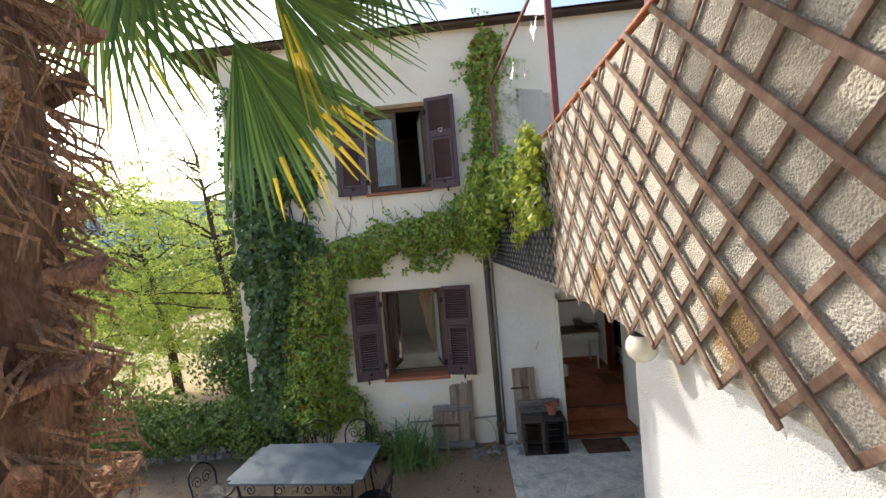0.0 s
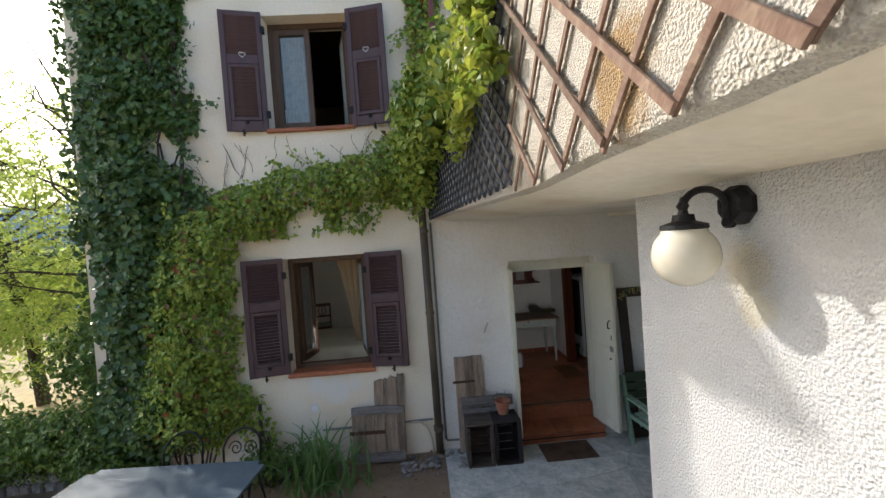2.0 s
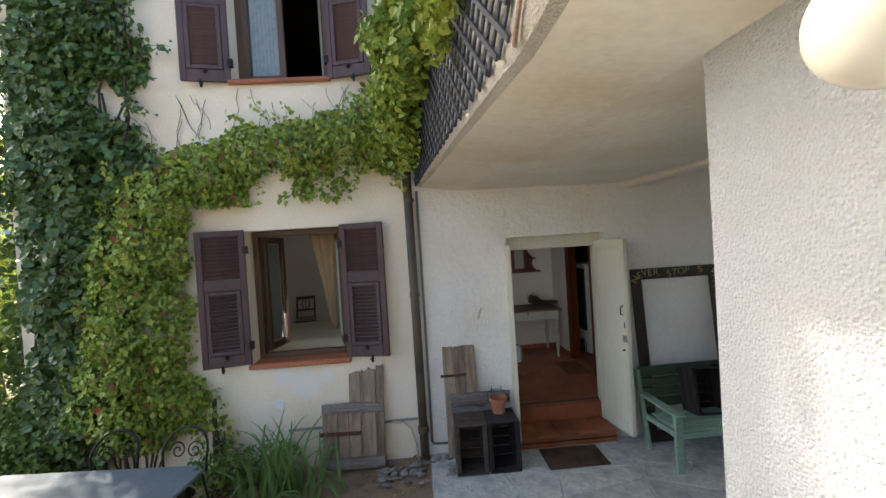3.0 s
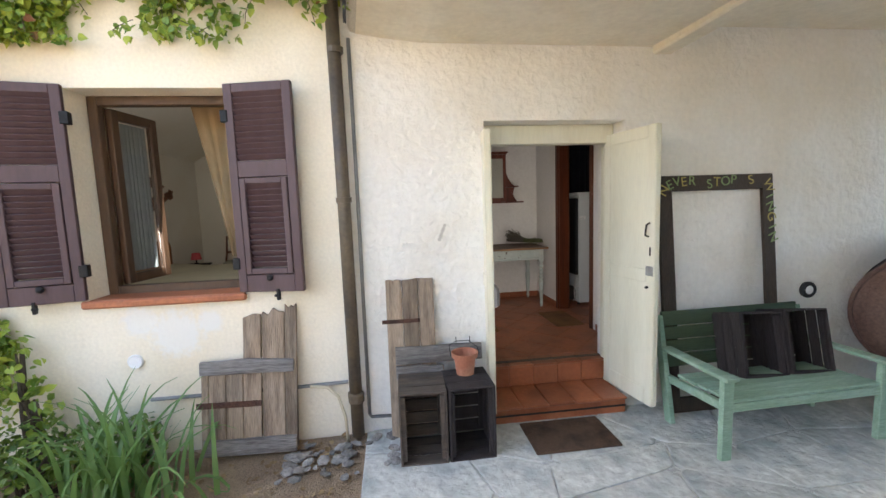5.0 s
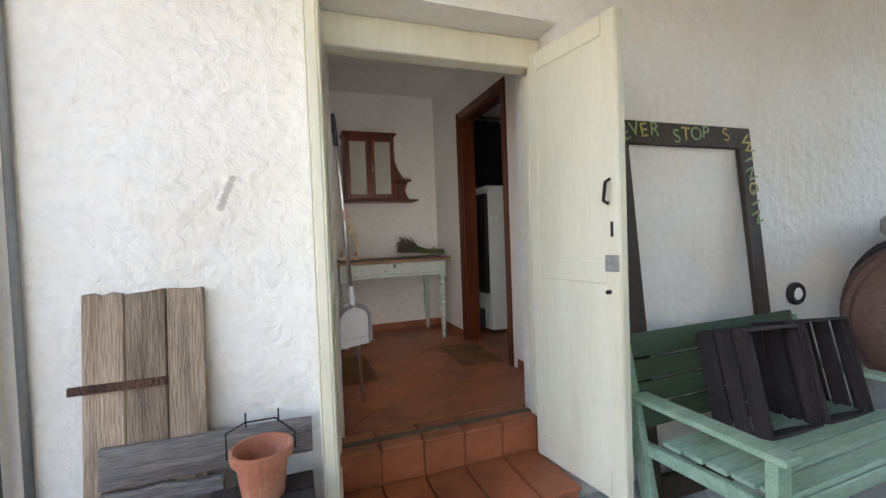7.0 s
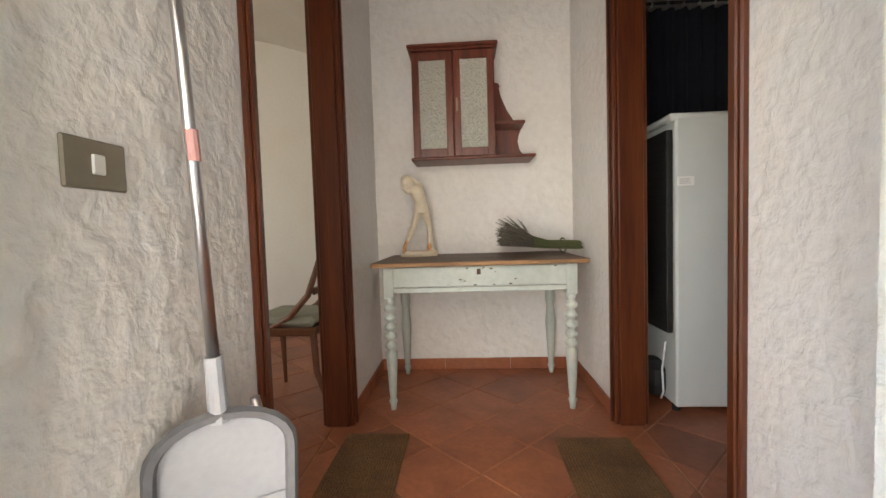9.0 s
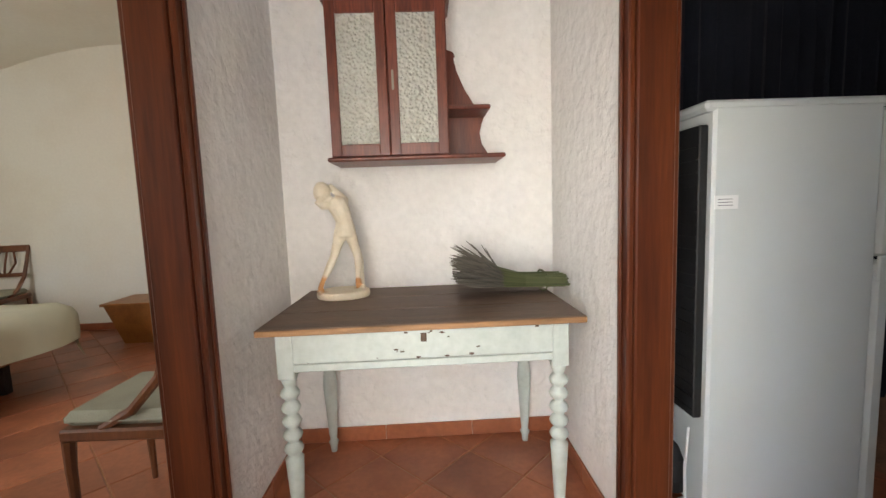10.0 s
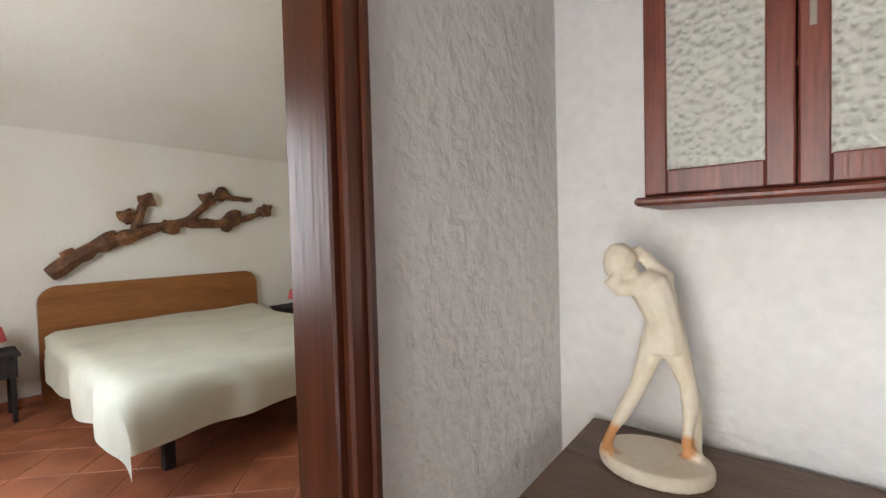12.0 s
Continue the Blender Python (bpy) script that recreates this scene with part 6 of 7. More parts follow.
FRONT = np.array([0.0, -1, 0.25])
ivy_blobs = [(-4.45, 0.9, 0.62, 1.0, 1.2), (-4.45, 2.2, 0.62, 1.0, 1.2), (-4.45, 3.4, 0.62, 0.9, 1.0), (-4.42, 4.5, 0.62, 0.9, 0.9), (-4.36, 5.5, 0.68, 0.85, 0.8),
             (-4.0, 5.3, 0.32, 0.7, 0.4), (-3.85, 4.3, 0.25, 0.35, 0.35), (-3.95, 3.3, 0.3, 0.5, 0.6)]
p = on_wall(ivy_blobs, 21000, 0.0, 0.34)
side = np.column_stack([-5.06 - rng.uniform(0, 0.07, 6500), rng.uniform(-0.1, 2.6, 6500), rng.uniform(0, 6.3, 6500)])
ivy = leaf_mesh("ivy", np.vstack([p, side]), np.vstack([np.tile(FRONT, (len(p), 1)), np.tile([-1.0, 0, 0.25], (6500, 1))]), 0.062, "ivy", rng, tumble=0.5, width=1.1)
tagged(ivy, "dense dark green ivy climbing the house corner", "ivy", kind="stuff")
bm = bmesh.new()
for i in range(14):
    x = -5.0 + 1.25 * rng.random()
    pts = [(x + 0.25 * noise.noise((i, z * 0.8, 0)), -0.02 - 0.12 * rng.random(), z) for z in np.arange(0.0, 3.0 + 3 * rng.random(), 0.25)]
    tube(bm, pts, 0.012, 5)
tagged(mesh_object("ivy_stems", bm, "bark"), "bare woody ivy stems on the wall", "ivy", kind="stuff")

creeper_blobs = [(-4.0, 0.95, 0.75, 0.75, 1.3), (-3.85, 1.7, 0.68, 0.75, 1.3), (-3.75, 2.35, 0.62, 0.6, 1.2), (-3.5, 2.9, 0.55, 0.45, 1.0), (-3.1, 3.15, 0.55, 0.35, 0.9),
                 (-2.6, 3.32, 0.55, 0.34, 0.9), (-2.1, 3.35, 0.5, 0.33, 1.0), (-1.65, 3.42, 0.5, 0.38, 1.1), (-1.25, 3.55, 0.42, 0.55, 1.3),
                 (-3.45, 0.8, 0.35, 0.35, 0.5), (-2.95, 2.85, 0.3, 0.2, 0.4), (-2.15, 2.95, 0.12, 0.16, 0.3), (-1.75, 2.95, 0.1, 0.12, 0.3)]
p = on_wall(creeper_blobs, 22000, 0.0, 0.42)
cr = leaf_mesh("creeper", p, np.tile(FRONT, (len(p), 1)), 0.048, "creeper", rng, tumble=0.75, width=0.75)
tagged(cr, "bright green creeper spreading between the windows", "creeper", kind="stuff")
p = on_wall(creeper_blobs, 380, 0.0, 0.5)
tagged(leaf_mesh("creeper_red_leaves", p, np.tile(FRONT, (len(p), 1)), 0.06, "creeper_red", rng, tumble=0.6, width=0.75), "reddish autumn leaves among the creeper", "creeper", kind="stuff")
up = [(-0.85, 4.4, 0.30, 0.45, 0.8), (-0.85, 5.1, 0.28, 0.6, 0.8), (-0.80, 5.75, 0.30, 0.6, 0.7), (-0.75, 6.2, 0.25, 0.3, 0.5)]
p = on_wall(up, 2600, 0.0, 0.25)
tagged(leaf_mesh("creeper_upper", p, np.tile(FRONT, (len(p), 1)), 0.06, "creeper", rng, tumble=0.5, width=0.8), "creeper climbing beside the upper window", "creeper", kind="stuff")
p = on_wall(up, 900, 0.0, 0.25)
tagged(leaf_mesh("creeper_upper_red", p, np.tile(FRONT, (len(p), 1)), 0.05, "creeper_red", rng, tumble=0.5, width=0.8), "brownish dry leaves beside the upper window", "creeper", kind="stuff")


def shoots(name, blobs, count, size, material, label, reach):
    """Leafy shoots that stray from the edges of the growth, with their thin stems."""
    P, bm = [], bmesh.new()
    for i in range(count):
        b = blobs[int(rng.integers(len(blobs)))]
        a = rng.uniform(0, 2 * math.pi)
        q = Vector((b[0] + 0.8 * b[2] * math.cos(a), -0.05 - 0.10 * rng.random(), b[1] + 0.8 * b[3] * math.sin(a)))
        d = Vector((math.cos(a), -0.15 * rng.random(), math.sin(a))).normalized()
        pts = [q.copy()]
        n = int(rng.integers(4, 9))
        for k in range(n):
            d = (d + Vector((rng.normal(0, 0.22), rng.normal(0, 0.06), rng.normal(-0.06, 0.18)))).normalized()
            q = q + d * reach
            q.y = min(q.y, -0.02)
            pts.append(q.copy())
            for m in range(3):
                P.append(tuple(q + Vector(rng.normal(0, 0.028, 3))))
        pts = [v for v in pts if not covers(v.x, v.z)]
        if len(pts) > 2:
            tube(bm, pts, 0.0025, 3)
    P = np.array(P)
    P[:, 1] = np.minimum(P[:, 1], -0.012)
    P = P[~covers(P[:, 0], P[:, 2])]
    tagged(leaf_mesh(name, P, np.tile(FRONT, (len(P), 1)), size, material, rng, tumble=0.55, width=0.75), label, "creeper", kind="stuff")
    tagged(mesh_object(name + "_stems", bm, "bark"), "thin stems of the straying shoots", "creeper", kind="stuff")


shoots("creeper_shoots", creeper_blobs, 95, 0.05, "creeper", "ragged creeper shoots straying over the plaster", 0.055)
shoots("ivy_shoots", ivy_blobs[2:], 80, 0.055, "ivy", "straying dark ivy shoots at the edge", 0.045)
shoots("upper_shoots", up, 30, 0.05, "creeper", "straying shoots beside the upper window", 0.045)
# loose tendrils
bm = bmesh.new()
for i in range(26):
    x, z = rng.uniform(-3.6, -1.4), rng.uniform(3.3, 3.65)
    pts = [Vector((x, -0.02, z))]
    d = Vector((rng.uniform(-0.8, 0.8), 0, 1)).normalized()
    for k in range(7):
        d = (d + Vector((rng.normal(0, 0.25), 0, rng.normal(0, 0.15)))).normalized()
        pts.append(pts[-1] + d * 0.06)
    tube(bm, pts, 0.003, 4)
tagged(mesh_object("tendrils", bm, "bark"), "thin bare creeper tendrils on the plaster", "creeper", kind="stuff")


def cloud(blobs, n, shell=0.5):
    """Points in lumpy ellipsoids (x, y, z, rx, ry, rz), with outward normals."""
    w = np.array([b[3] * b[4] * b[5] for b in blobs]) ** 0.67
    pick = rng.choice(len(blobs), n, p=w / w.sum())
    d = rng.normal(0, 1, (n, 3))
    d /= np.linalg.norm(d, axis=1, keepdims=True)
    b = np.array(blobs)[pick]
    lump = np.array([noise.noise(Vector(q) * 2.6 + Vector(c)) for q, c in zip(d.tolist(), b[:, :3].tolist())])
    r = (shell + (1 - shell) * rng.random(n)) * (1 + 0.38 * lump)
    return b[:, :3] + d * b[:, 3:6] * r[:, None], d


# creeper heaped over the end of the parapet
p, d = cloud([(-1.0, -0.35, 3.55, 0.42, 0.45, 0.62), (-0.97, -0.75, 3.6, 0.30, 0.5, 0.55), (-0.90, -1.4, 3.78, 0.22, 0.55, 0.45), (-0.82, -2.1, 3.88, 0.16, 0.5, 0.34)] + [(-0.98 - 0.25 * rng.random(), -0.2 - 1.5 * rng.random(), 3.1 + 1.1 * rng.random(), 0.12, 0.16, 0.22) for k in range(14)], 10000, 0.35)
tagged(leaf_mesh("creeper_heap", p, d, 0.06, "creeper", rng, tumble=0.6, width=0.7), "thick green creeper hanging over the parapet end", "creeper", kind="stuff")
# yellow leaf colour stands in for sun falling through the growth
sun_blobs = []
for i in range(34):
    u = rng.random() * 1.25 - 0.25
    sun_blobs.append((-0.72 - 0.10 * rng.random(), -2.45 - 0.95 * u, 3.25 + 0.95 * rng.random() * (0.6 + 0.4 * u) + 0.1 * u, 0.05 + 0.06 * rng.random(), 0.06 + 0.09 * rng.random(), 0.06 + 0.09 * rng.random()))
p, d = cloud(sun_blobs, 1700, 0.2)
tagged(leaf_mesh("creeper_sunlit", p, d, 0.052, "creeper_yellow", rng, tumble=0.9, width=0.8), "creeper over the trellis, sunlight painted in as yellow-green", "creeper", kind="stuff")

# ---- hedge, bushes, low wall ----
lw = tagged(new("garden_wall"), "low dry stone wall half hidden by the hedge", "wall", kind="structure")
for i in range(34):
    for j in range(2):
        x0 = -9.4 + i * 0.14 + 0.07 * j
        if x0 < -4.75:
            part("stone", bx(x0 + 0.004, x0 + 0.134, -0.06 + 0.04 * rng.random(), 0.25, -0.06 + 0.15 * j, 0.085 + 0.15 * j, 0.02), "rubble", lw)
p, d = cloud([(-5.4, 0.05, 0.55, 0.7, 0.5, 0.45), (-6.3, 0.0, 0.5, 0.9, 0.5, 0.42), (-7.3, 0.05, 0.45, 0.9, 0.5, 0.4), (-8.4, 0.2, 0.35, 0.9, 0.5, 0.4), (-9.6, 0.3, 0.2, 1.0, 0.5, 0.4), (-4.9, -0.2, 0.4, 0.4, 0.35, 0.4)], 23000, 0.55)
tagged(leaf_mesh("hedge", p, d, 0.048, "hedge", rng, tumble=0.6, width=0.7), "low dark glossy hedge beside the house", "hedge", kind="stuff")


def bush(name, label, blobs, n, size, material):
    th = thing(name, label, "bush", at=pose(blobs[0][0], blobs[0][1], 0))
    bm = bmesh.new()
    for b in blobs:
        for k in range(4):
            q = rng.normal(0, 0.4, 3)
            tube(bm, [(0.1 * q[0], 0.1 * q[1], ground_z(blobs[0][0], blobs[0][1]) - 0.05), (b[0] - blobs[0][0] + 0.3 * q[0] * b[3], b[1] - blobs[0][1] + 0.3 * q[1] * b[4], b[2] * 0.6), (b[0] - blobs[0][0] + q[0] * b[3], b[1] - blobs[0][1] + q[1] * b[4], b[2] + 0.4 * b[5])], [0.03, 0.02, 0.006], 5)
    tagged(part("branch_work", bm, "bark", th), "thin brown branches", kind="stuff")
    p, d = cloud(blobs, n)
    p[:, 0] -= blobs[0][0]
    p[:, 1] -= blobs[0][1]
    leaf_mesh("foliage", p, d, size, material, rng, th, tumble=0.6, width=0.7)
    return th


bush("bush", "round dark green bush behind the hedge", [(-6.3, 1.8, 1.1, 0.85, 0.8, 0.75), (-6.0, 1.7, 1.5, 0.55, 0.5, 0.4), (-5.6, 1.2, 0.9, 0.5, 0.6, 0.7)], 6500, 0.065, "hedge")
bush("bush", "lighter green bush at the end of the hedge", [(-8.6, 1.2, 0.55, 0.9, 0.7, 0.6), (-9.8, 1.1, 0.7, 1.0, 0.7, 0.95), (-11.0, 0.9, 0.7, 1.0, 0.8, 1.1), (-7.4, 0.9, 0.55, 0.6, 0.5, 0.45)], 9500, 0.06, "creeper")
bush("sapling", "thin leafy sapling against the plaster wall", [(-3.15, -0.16, 0.72, 0.16, 0.1, 0.30), (-3.05, -0.16, 0.45, 0.12, 0.1, 0.2)], 130, 0.06, "creeper")
bush("shrub", "small green shrub beneath the window", [(-3.0, -0.35, 0.22, 0.35, 0.25, 0.22), (-2.55, -0.25, 0.2, 0.3, 0.2, 0.2)], 1100, 0.045, "hedge")

# ---- iris clump ----
ir = thing("iris_clump", "clump of long green iris leaves by the wall", "plant", at=pose(-2.40, -0.56, 0.0))
for i in range(84):
    a = rng.uniform(0, 2 * math.pi)
    ln, lean = rng.uniform(0.4, 0.85), abs(rng.normal(0, 0.8)) + 0.25
    bx0, by0 = rng.normal(0, 0.19), rng.normal(0, 0.12)
    dirv = Vector((math.cos(a), math.sin(a), 0))
    side = Vector((-math.sin(a), math.cos(a), 0))
    bm = bmesh.new()
    rows, pnt, ang = [], Vector((bx0, by0, 0.0)), lean * 0.35
    for k in range(9):
        u = k / 8
        w = 0.0155 * (1 - u ** 2.2) + 0.001
        rows.append([pnt - side * w + Vector((0, 0, 0.003)), pnt.copy(), pnt + side * w + Vector((0, 0, 0.003))])
        ang += lean * 0.30 * u * 1.8
        pnt = pnt + (dirv * math.sin(ang) + Vector((0, 0, 1)) * math.cos(ang)) * ln / 8
        pnt.z = max(pnt.z, 0.015)
    sweep(bm, rows)
    part("leaf", bm, "iris", ir)

# ---- palm beside the steps ----
palm = thing("palm_tree", "fan palm with a shaggy brown fibrous trunk", "palm", at=pose(-2.29, -5.85, ground_z(-2.29, -5.85) - 0.05))
trunk = bmesh.new()
lathe_rows = []
for k in range(40):
    z = 0.095 * k
    lathe_rows.append([(0.20 + 0.03 * noise.noise((math.cos(a) * 2, math.sin(a) * 2, z * 4))) for a in [2 * math.pi * i / 24 for i in range(24)]])
rings = [[trunk.verts.new((r * math.cos(2 * math.pi * i / 24), r * math.sin(2 * math.pi * i / 24), 0.095 * k)) for i, r in enumerate(row)] for k, row in enumerate(lathe_rows)]
for a, b in zip(rings, rings[1:]):
    for i in range(24):
        trunk.faces.new((a[i], a[(i + 1) % 24], b[(i + 1) % 24], b[i]))
trunk.faces.new(rings[-1])
part("trunk", trunk, "palm_bark", palm)
for i in range(120):
    a, z = i * 2.4, 0.15 + 3.5 * i / 120
    bm = bmesh.new()
    L = rng.uniform(0.07, 0.17)
    w = rng.uniform(0.028, 0.065)
    rows = []
    for k in range(4):
        u = k / 3
        rows.append([(0.19 + L * u * 0.8, s * w * (1 - 0.55 * u) + 0.01 * rng.normal(), L * 0.35 * u + 0.012 * (1 - s * s) + 0.006 * rng.normal()) for s in (-1, 0, 1)])
    sweep(bm, rows)
    ext = bmesh.ops.extrude_face_region(bm, geom=bm.faces[:])
    bmesh.ops.translate(bm, vec=(0, 0, -0.020), verts=[g for g in ext["geom"] if isinstance(g, bmesh.types.BMVert)])
    bmesh.ops.transform(bm, matrix=pose(0, 0, z, 0, rng.uniform(-15, 25), math.degrees(a)), verts=bm.verts[:])
    part("leaf_stub", bm, "palm_fibre" if i % 2 == 0 else "palm_bark", palm)
bm = bmesh.new()
for i in range(2600):
    a, z = rng.uniform(0, 2 * math.pi), rng.uniform(0.1, 3.7)
    r = 0.205
    p0 = Vector((r * math.cos(a), r * math.sin(a), z))
    out = Vector((math.cos(a), math.sin(a), 0))
    side = Vector((-math.sin(a), math.cos(a), 0))
    p1 = p0 + out * rng.uniform(0.01, 0.09) + side * rng.normal(0, 0.04) + Vector((0, 0, -rng.uniform(0.02, 0.05)))
    p2 = p1 + out * rng.uniform(-0.02, 0.03) + side * rng.normal(0, 0.03) + Vector((0, 0, -rng.uniform(0.02, 0.06)))
    tube(bm, [p0, p1, p2], [0.005, 0.004, 0.0012], 3)
part("fibre_mat", bm, "palm_fibre", palm, "matted red-brown fibres")


def fan(hub, stalk_from, axis, up, radius, spread, n, yellow=(1, 1, 0, 0), fused=0.5):
    """A fan leaf: n folded blades from hub, joined up to `fused`, then split and drooping; yellow = (from, to, chance, where the yellow begins)."""
    hub, axis, up = Vector(hub), Vector(axis).normalized(), Vector(up).normalized()
    side = axis.cross(up).normalized()
    up = side.cross(axis)
    half = spread / (n - 1) * 0.5
    green, yel = bmesh.new(), bmesh.new()
    for i in range(n):
        a = spread * (i / (n - 1) - 0.5) + rng.normal(0, 0.008)
        ln = radius * (0.70 + 0.30 * math.cos(a * 0.8)) * rng.uniform(0.88, 1.04)
        d = axis * math.cos(a) + side * math.sin(a)
        q = up.cross(d).normalized()
        droop, twist = rng.uniform(0.08, 0.26), rng.normal(0, 0.10)
        rows = []
        for k in range(10):
            u = k / 9
            w = radius * half * 1.12 * min(u + 0.03, fused) * (1 if u < fused else max(0.06, 1 - (u - fused) / (1 - fused)) ** 0.7)
            c = hub + d * ln * u + Vector((0, 0, -droop * radius * max(0, u - fused) ** 1.6)) + q * twist * radius * max(0, u - fused) ** 2 + up * 0.04 * math.cos(a * 2) * u
            fold = 0.75 if u < 0.7 else 0.45
            rows.append([c - q * w + up * w * fold, c, c + q * w + up * w * fold])
        isy = yellow[0] <= i / n <= yellow[1] and rng.random() < yellow[2]
        cut = max(1, min(8, int(9 * yellow[3] + rng.normal(0, 1.0)))) if isy else 9
        sweep(green, rows[:cut + 1])
        if isy:
            sweep(yel, rows[cut:])
    g = part("leaf_fan", green, "palm_green", palm)
    g.matrix_parent_inverse = palm.matrix_world.inverted()
    if len(yel.verts):
        part("yellow_tip", yel, "palm_yellow", g, "yellow dying leaf tips")
    else:
        yel.free()
    s0, s1 = Vector(stalk_from), hub
    mid = s0.lerp(s1, 0.5) + Vector((0, 0, 0.12))
    st = part("stalk", tube(bmesh.new(), [s0, mid, s1], [0.014, 0.010, 0.007], 6), "palm_green", palm)
    st.matrix_parent_inverse = palm.matrix_world.inverted()


# crown stands at the head of the trunk; leaves hang towards the house
CROWN = (-2.29, -5.82, 5.05)
bpy.context.view_layer.update()
rad = math.radians
fan((-2.37, -4.52, 4.38), CROWN, (0.46, 0.0, -0.88), (0.15, -1, 0.1), 0.93, rad(66), 26, (0.10, 0.72, 0.7, 0.74), fused=0.64)
fan((-2.16, -4.52, 4.62), CROWN, (0.72, 0.02, -0.69), (0.0, -1, 0.25), 0.84, rad(72), 26, (0.84, 1.0, 0.9, 0.35))
fan((-2.93, -4.60, 4.72), CROWN, (0.06, 0.0, -1), (0.1, -1, 0.1), 0.86, rad(124), 30, (0.2, 0.8, 0.25, 0.8), fused=0.36)
fan((-2.62, -4.75, 4.78), CROWN, (0.25, 0.0, -1), (0.2, -1, 0.2), 0.76, rad(110), 24, fused=0.38)
fan((-1.68, -4.48, 4.86), CROWN, (0.30, 0.0, -1), (-0.1, -1, 0.2), 0.60, rad(110), 24, (0.2, 0.5, 0.15, 0.6), fused=0.4)
fan((-1.05, -4.75, 4.85), CROWN, (0.15, 0.0, -1), (-0.3, -1, 0.2), 0.52, rad(100), 16, (0.2, 0.6, 0.15, 0.5), fused=0.35)
# the rest of the crown, over the steps; unseen leaves added for dappled shade
for k in range(11):
    az, lift = rad(20 + 32.7 * k), rng.uniform(0.15, 0.75)
    out = Vector((math.cos(az), math.sin(az), 0))
    reach = rng.uniform(0.75, 1.15)
    hub = Vector(CROWN) + out * reach + Vector((0, 0, lift))
    fan(hub, CROWN, out + Vector((0, 0, -0.25 - 0.4 * rng.random())), (-0.35 * out.x, -0.35 * out.y, 1), rng.uniform(0.65, 0.8), rad(150), 26, fused=0.4)
# high fans above the view, placed so their shadows streak the parapet
for hx, hy, hz, ax in ((-2.35, -4.55, 5.05, 0.5), (-2.8, -4.35, 5.10, 0.1), (-1.7, -5.05, 4.98, 1.2), (-2.2, -4.9, 5.4, 0.4)):
    fan((hx, hy, hz), CROWN, (ax, 0.6, -0.15), (-0.2, -0.3, 1), 0.74, rad(130), 18, fused=0.24)
fan((-0.80, -5.05, 4.72), CROWN, (0.22, 0.1, -1), (-0.4, -1, 0.2), 0.45, rad(80), 12, (0.2, 0.6, 0.3, 0.5), fused=0.35)

# ---- trees behind the house corner ----
def tree(at, height, lean, crown, n, size, material, label, bare=0):
    th = thing("tree", label, "tree", "slope trees", at=pose(*at))
    bm = bmesh.new()
    top = Vector((lean[0], lean[1], height))
    trunk_pts = [Vector((0, 0, -0.3)), top * 0.25 + Vector((0.1, 0, 0)), top * 0.5, top * 0.8]
    tube(bm, trunk_pts, [0.13, 0.10, 0.07, 0.03], 8)
    tips = []
    for i in range(16 + bare):
        u = rng.uniform(0.25, 0.85)
        s = top * u
        a = rng.uniform(0, 2 * math.pi)
        ln = rng.uniform(0.9, 2.4) * (1.1 - 0.5 * u)
        d = Vector((math.cos(a), math.sin(a), rng.uniform(0.1, 0.9))).normalized()
        pts = [s]
        for k in range(5):
            d = (d + Vector(rng.normal(0, 0.22, 3))).normalized()
            pts.append(pts[-1] + d * ln * 0.3)
        tube(bm, pts, [0.035, 0.028, 0.02, 0.014, 0.009, 0.004], 5)
        for k in range(4):
            q = pts[2 + k % 4]
            e = q + Vector(rng.normal(0, 0.35, 3))
            tube(bm, [q, q.lerp(e, 0.5) + Vector(rng.normal(0, 0.05, 3)), e], [0.009, 0.006, 0.003], 4)
            tips.append(e)
        tips += pts[3:]
    part("trunk", bm, "bark", th)
    P = []
    for c in crown:
        cc = np.array(c[:3])
        m = int(n * c[3] / sum(k[3] for k in crown))
        # sprays: clusters of small leaflets along short drooping twigs
        k = max(8, m // 26)
        d = rng.normal(0, 1, (k, 3))
        d /= np.linalg.norm(d, axis=1, keepdims=True)
        cen = cc + d * np.array([c[3], c[3], c[3] * 0.55]) * (rng.random((k, 1)) ** 0.45)
        tw = rng.normal(0, 1, (k, 3)) * np.array([1, 1, 0.35])
        tw /= np.linalg.norm(tw, axis=1, keepdims=True)
        u = rng.uniform(-0.5, 0.5, (k, 26, 1))
        q = cen[:, None] + tw[:, None] * u * 0.55 + rng.normal(0, 0.045, (k, 26, 3)) + np.array([0, 0, -0.25]) * u ** 2
        P.append(q.reshape(-1, 3))
    P = np.vstack(P)
    leaf_mesh("crown", P, np.tile([0.0, 0, 1], (len(P), 1)), size, material, rng, th, tumble=0.7, width=0.55)
    return th


tree((-6.9, 3.2, -0.1), 6.6, (-0.7, -0.2), [(-0.6, -0.4, 3.4, 1.8), (0.5, -0.3, 2.6, 1.3), (-1.5, -0.8, 2.7, 1.7), (0.2, 0.4, 4.8, 1.3), (-0.6, 0, 5.9, 1.0), (0.3, -0.9, 1.9, 1.1), (-1.6, 0.2, 4.6, 1.3), (-1.0, -1.6, 5.0, 1.5), (-1.9, -1.4, 3.8, 1.5), (-1.0, -1.6, 5.1, 1.1), (-0.3, -2.2, 4.3, 0.9), (-0.2, -0.6, 1.6, 1.3), (-1.8, -0.8, 1.7, 1.4)], 15000, 0.060, "acacia", "feathery light green acacia tree on the slope", 14)
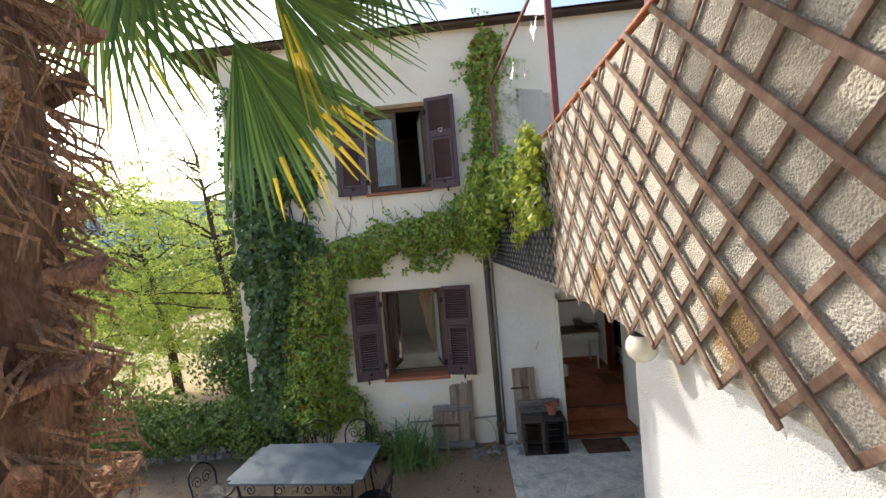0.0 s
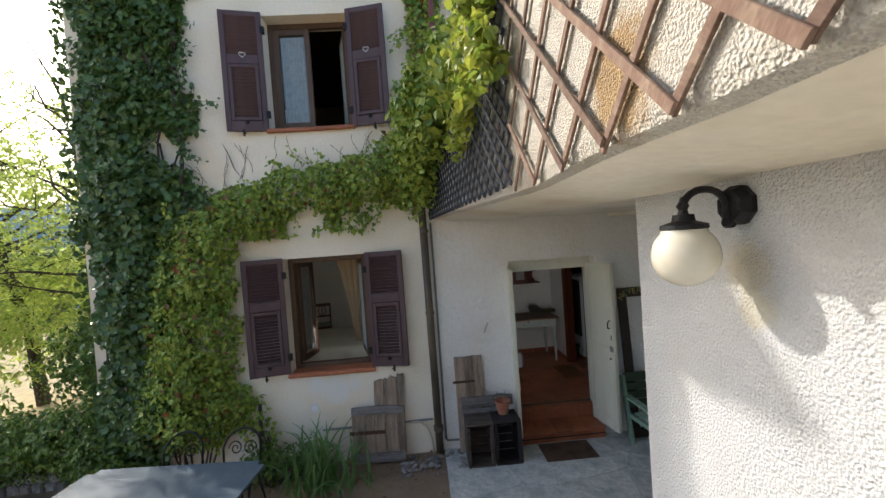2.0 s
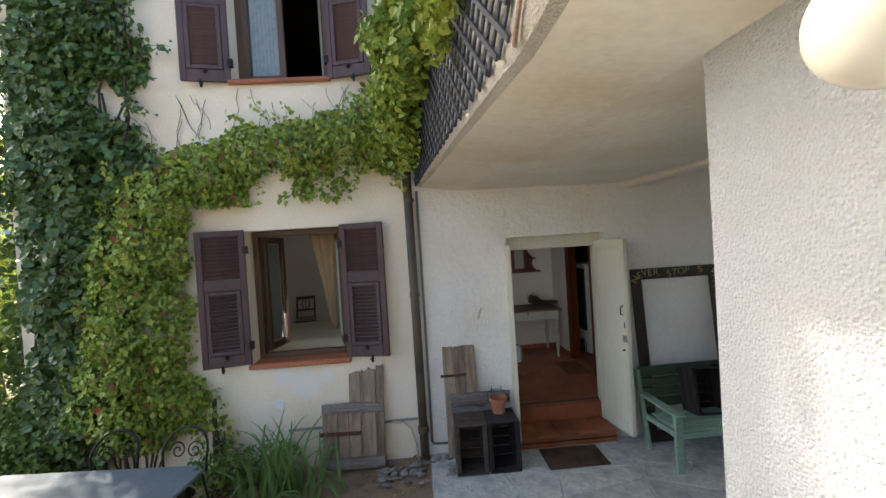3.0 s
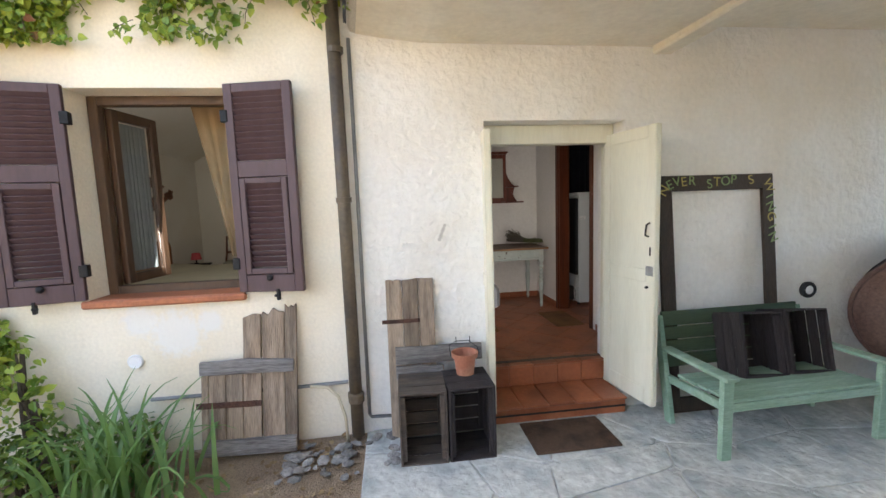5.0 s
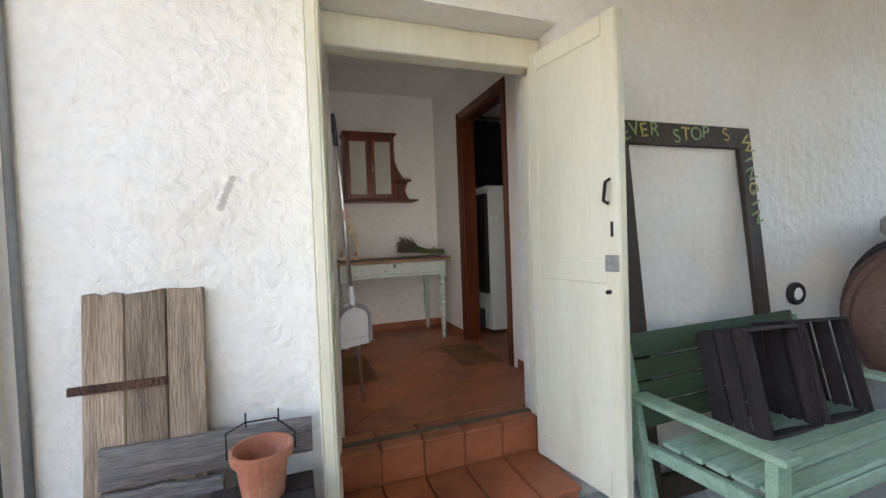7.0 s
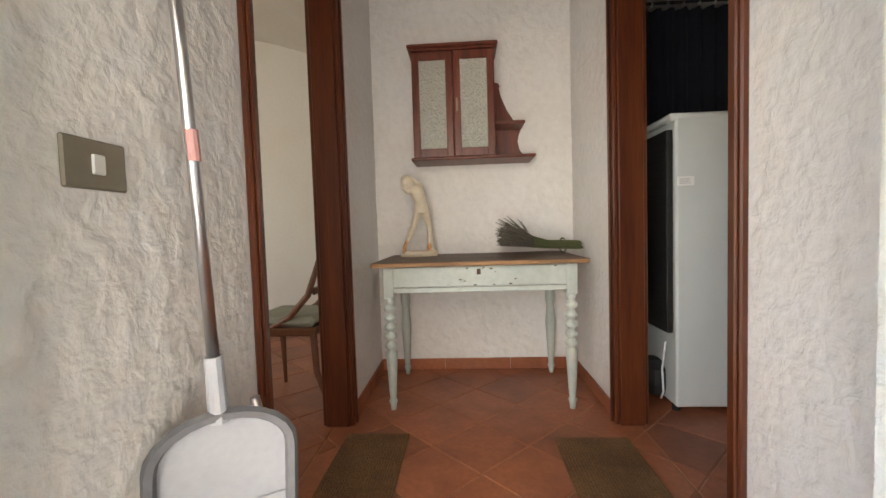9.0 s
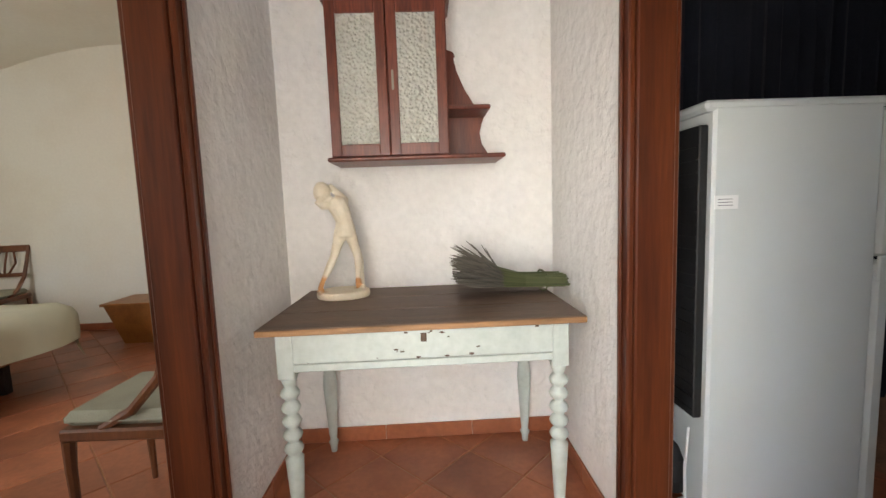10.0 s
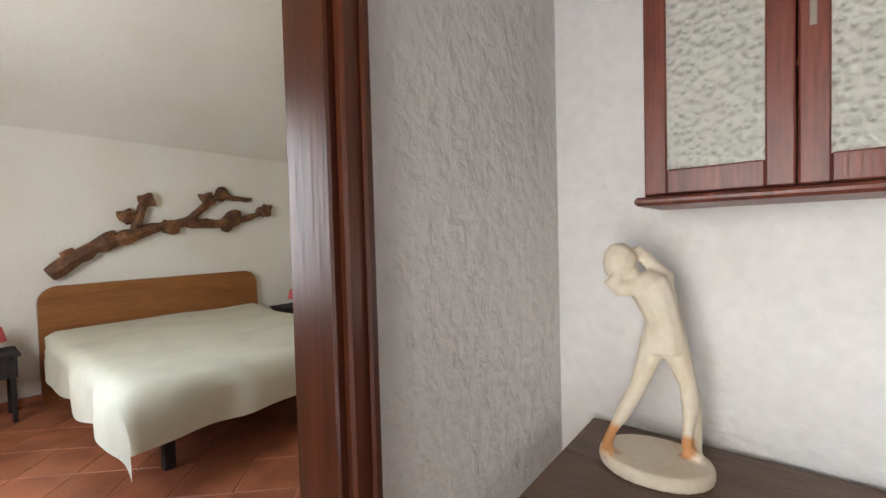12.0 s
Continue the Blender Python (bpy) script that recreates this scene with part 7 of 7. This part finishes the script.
tree((-9.4, 4.2, -0.4), 6.4, (-0.8, -0.3), [(-0.5, 0, 3.0, 2.0), (0.7, -0.4, 2.3, 1.7), (-1.8, -0.4, 2.4, 1.8), (0.2, 0.2, 4.6, 1.5), (-1.2, 0, 5.4, 1.1), (-0.6, -0.5, 1.5, 1.6)], 18000, 0.08, "acacia", "spreading light green acacia tree", 16)
tree((-12.2, 3.6, -0.6), 7.4, (0.9, 0.0), [(0.6, 0, 6.0, 1.0), (-0.4, 0.3, 2.4, 2.0), (0.4, 0, 4.2, 1.3)], 7000, 0.07, "acacia", "half bare tree with thin grey limbs", 34)
tree((-8.0, 8.0, -0.3), 8.4, (0.4, 0.0), [(0, 0, 5.4, 2.0), (0.8, 0, 7.0, 1.4), (-1.0, 0, 4.2, 2.0)], 9000, 0.08, "acacia", "tall thin acacia tree behind the house", 12)

# ---- far trees and hills ----
for i in range(26):
    bearing, far = rad(122 + 1.35 * i + rng.uniform(-0.8, 0.8)), rng.uniform(52, 78)
    x, y = -1.3 + far * math.cos(bearing), -6 + far * math.sin(bearing)
    z = ground_z(x, y)
    s = rng.uniform(4.2, 6.2)
    th = thing("far_tree", "distant dark green tree at the field edge", "tree", "far trees", pose(x, y, z))
    part("trunk", tube(bmesh.new(), [(0, 0, -0.3), (0, 0, s * 0.8)], [0.3, 0.15], 6), "bark", th)
    p, d = cloud([(0, 0, s, s * 0.8, s * 0.8, s * 0.75), (s * 0.5, 0, s * 0.8, s * 0.5, s * 0.5, s * 0.5), (0, 0, s * 0.4, s * 0.75, s * 0.75, s * 0.4)], 1500, 0.6)
    leaf_mesh("crown", p, d, 0.5, "far_tree", rng, th, tumble=0.5)
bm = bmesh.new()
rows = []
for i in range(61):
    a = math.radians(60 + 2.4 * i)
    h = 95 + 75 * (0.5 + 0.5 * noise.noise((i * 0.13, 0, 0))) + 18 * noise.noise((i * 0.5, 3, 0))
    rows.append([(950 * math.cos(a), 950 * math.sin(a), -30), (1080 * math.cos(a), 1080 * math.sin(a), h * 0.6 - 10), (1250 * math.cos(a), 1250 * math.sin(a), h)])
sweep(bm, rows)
tagged(mesh_object("backdrop_hills", bm, "hill", True), "wooded hills on the horizon with blue haze in their colour", "hills", kind="structure")
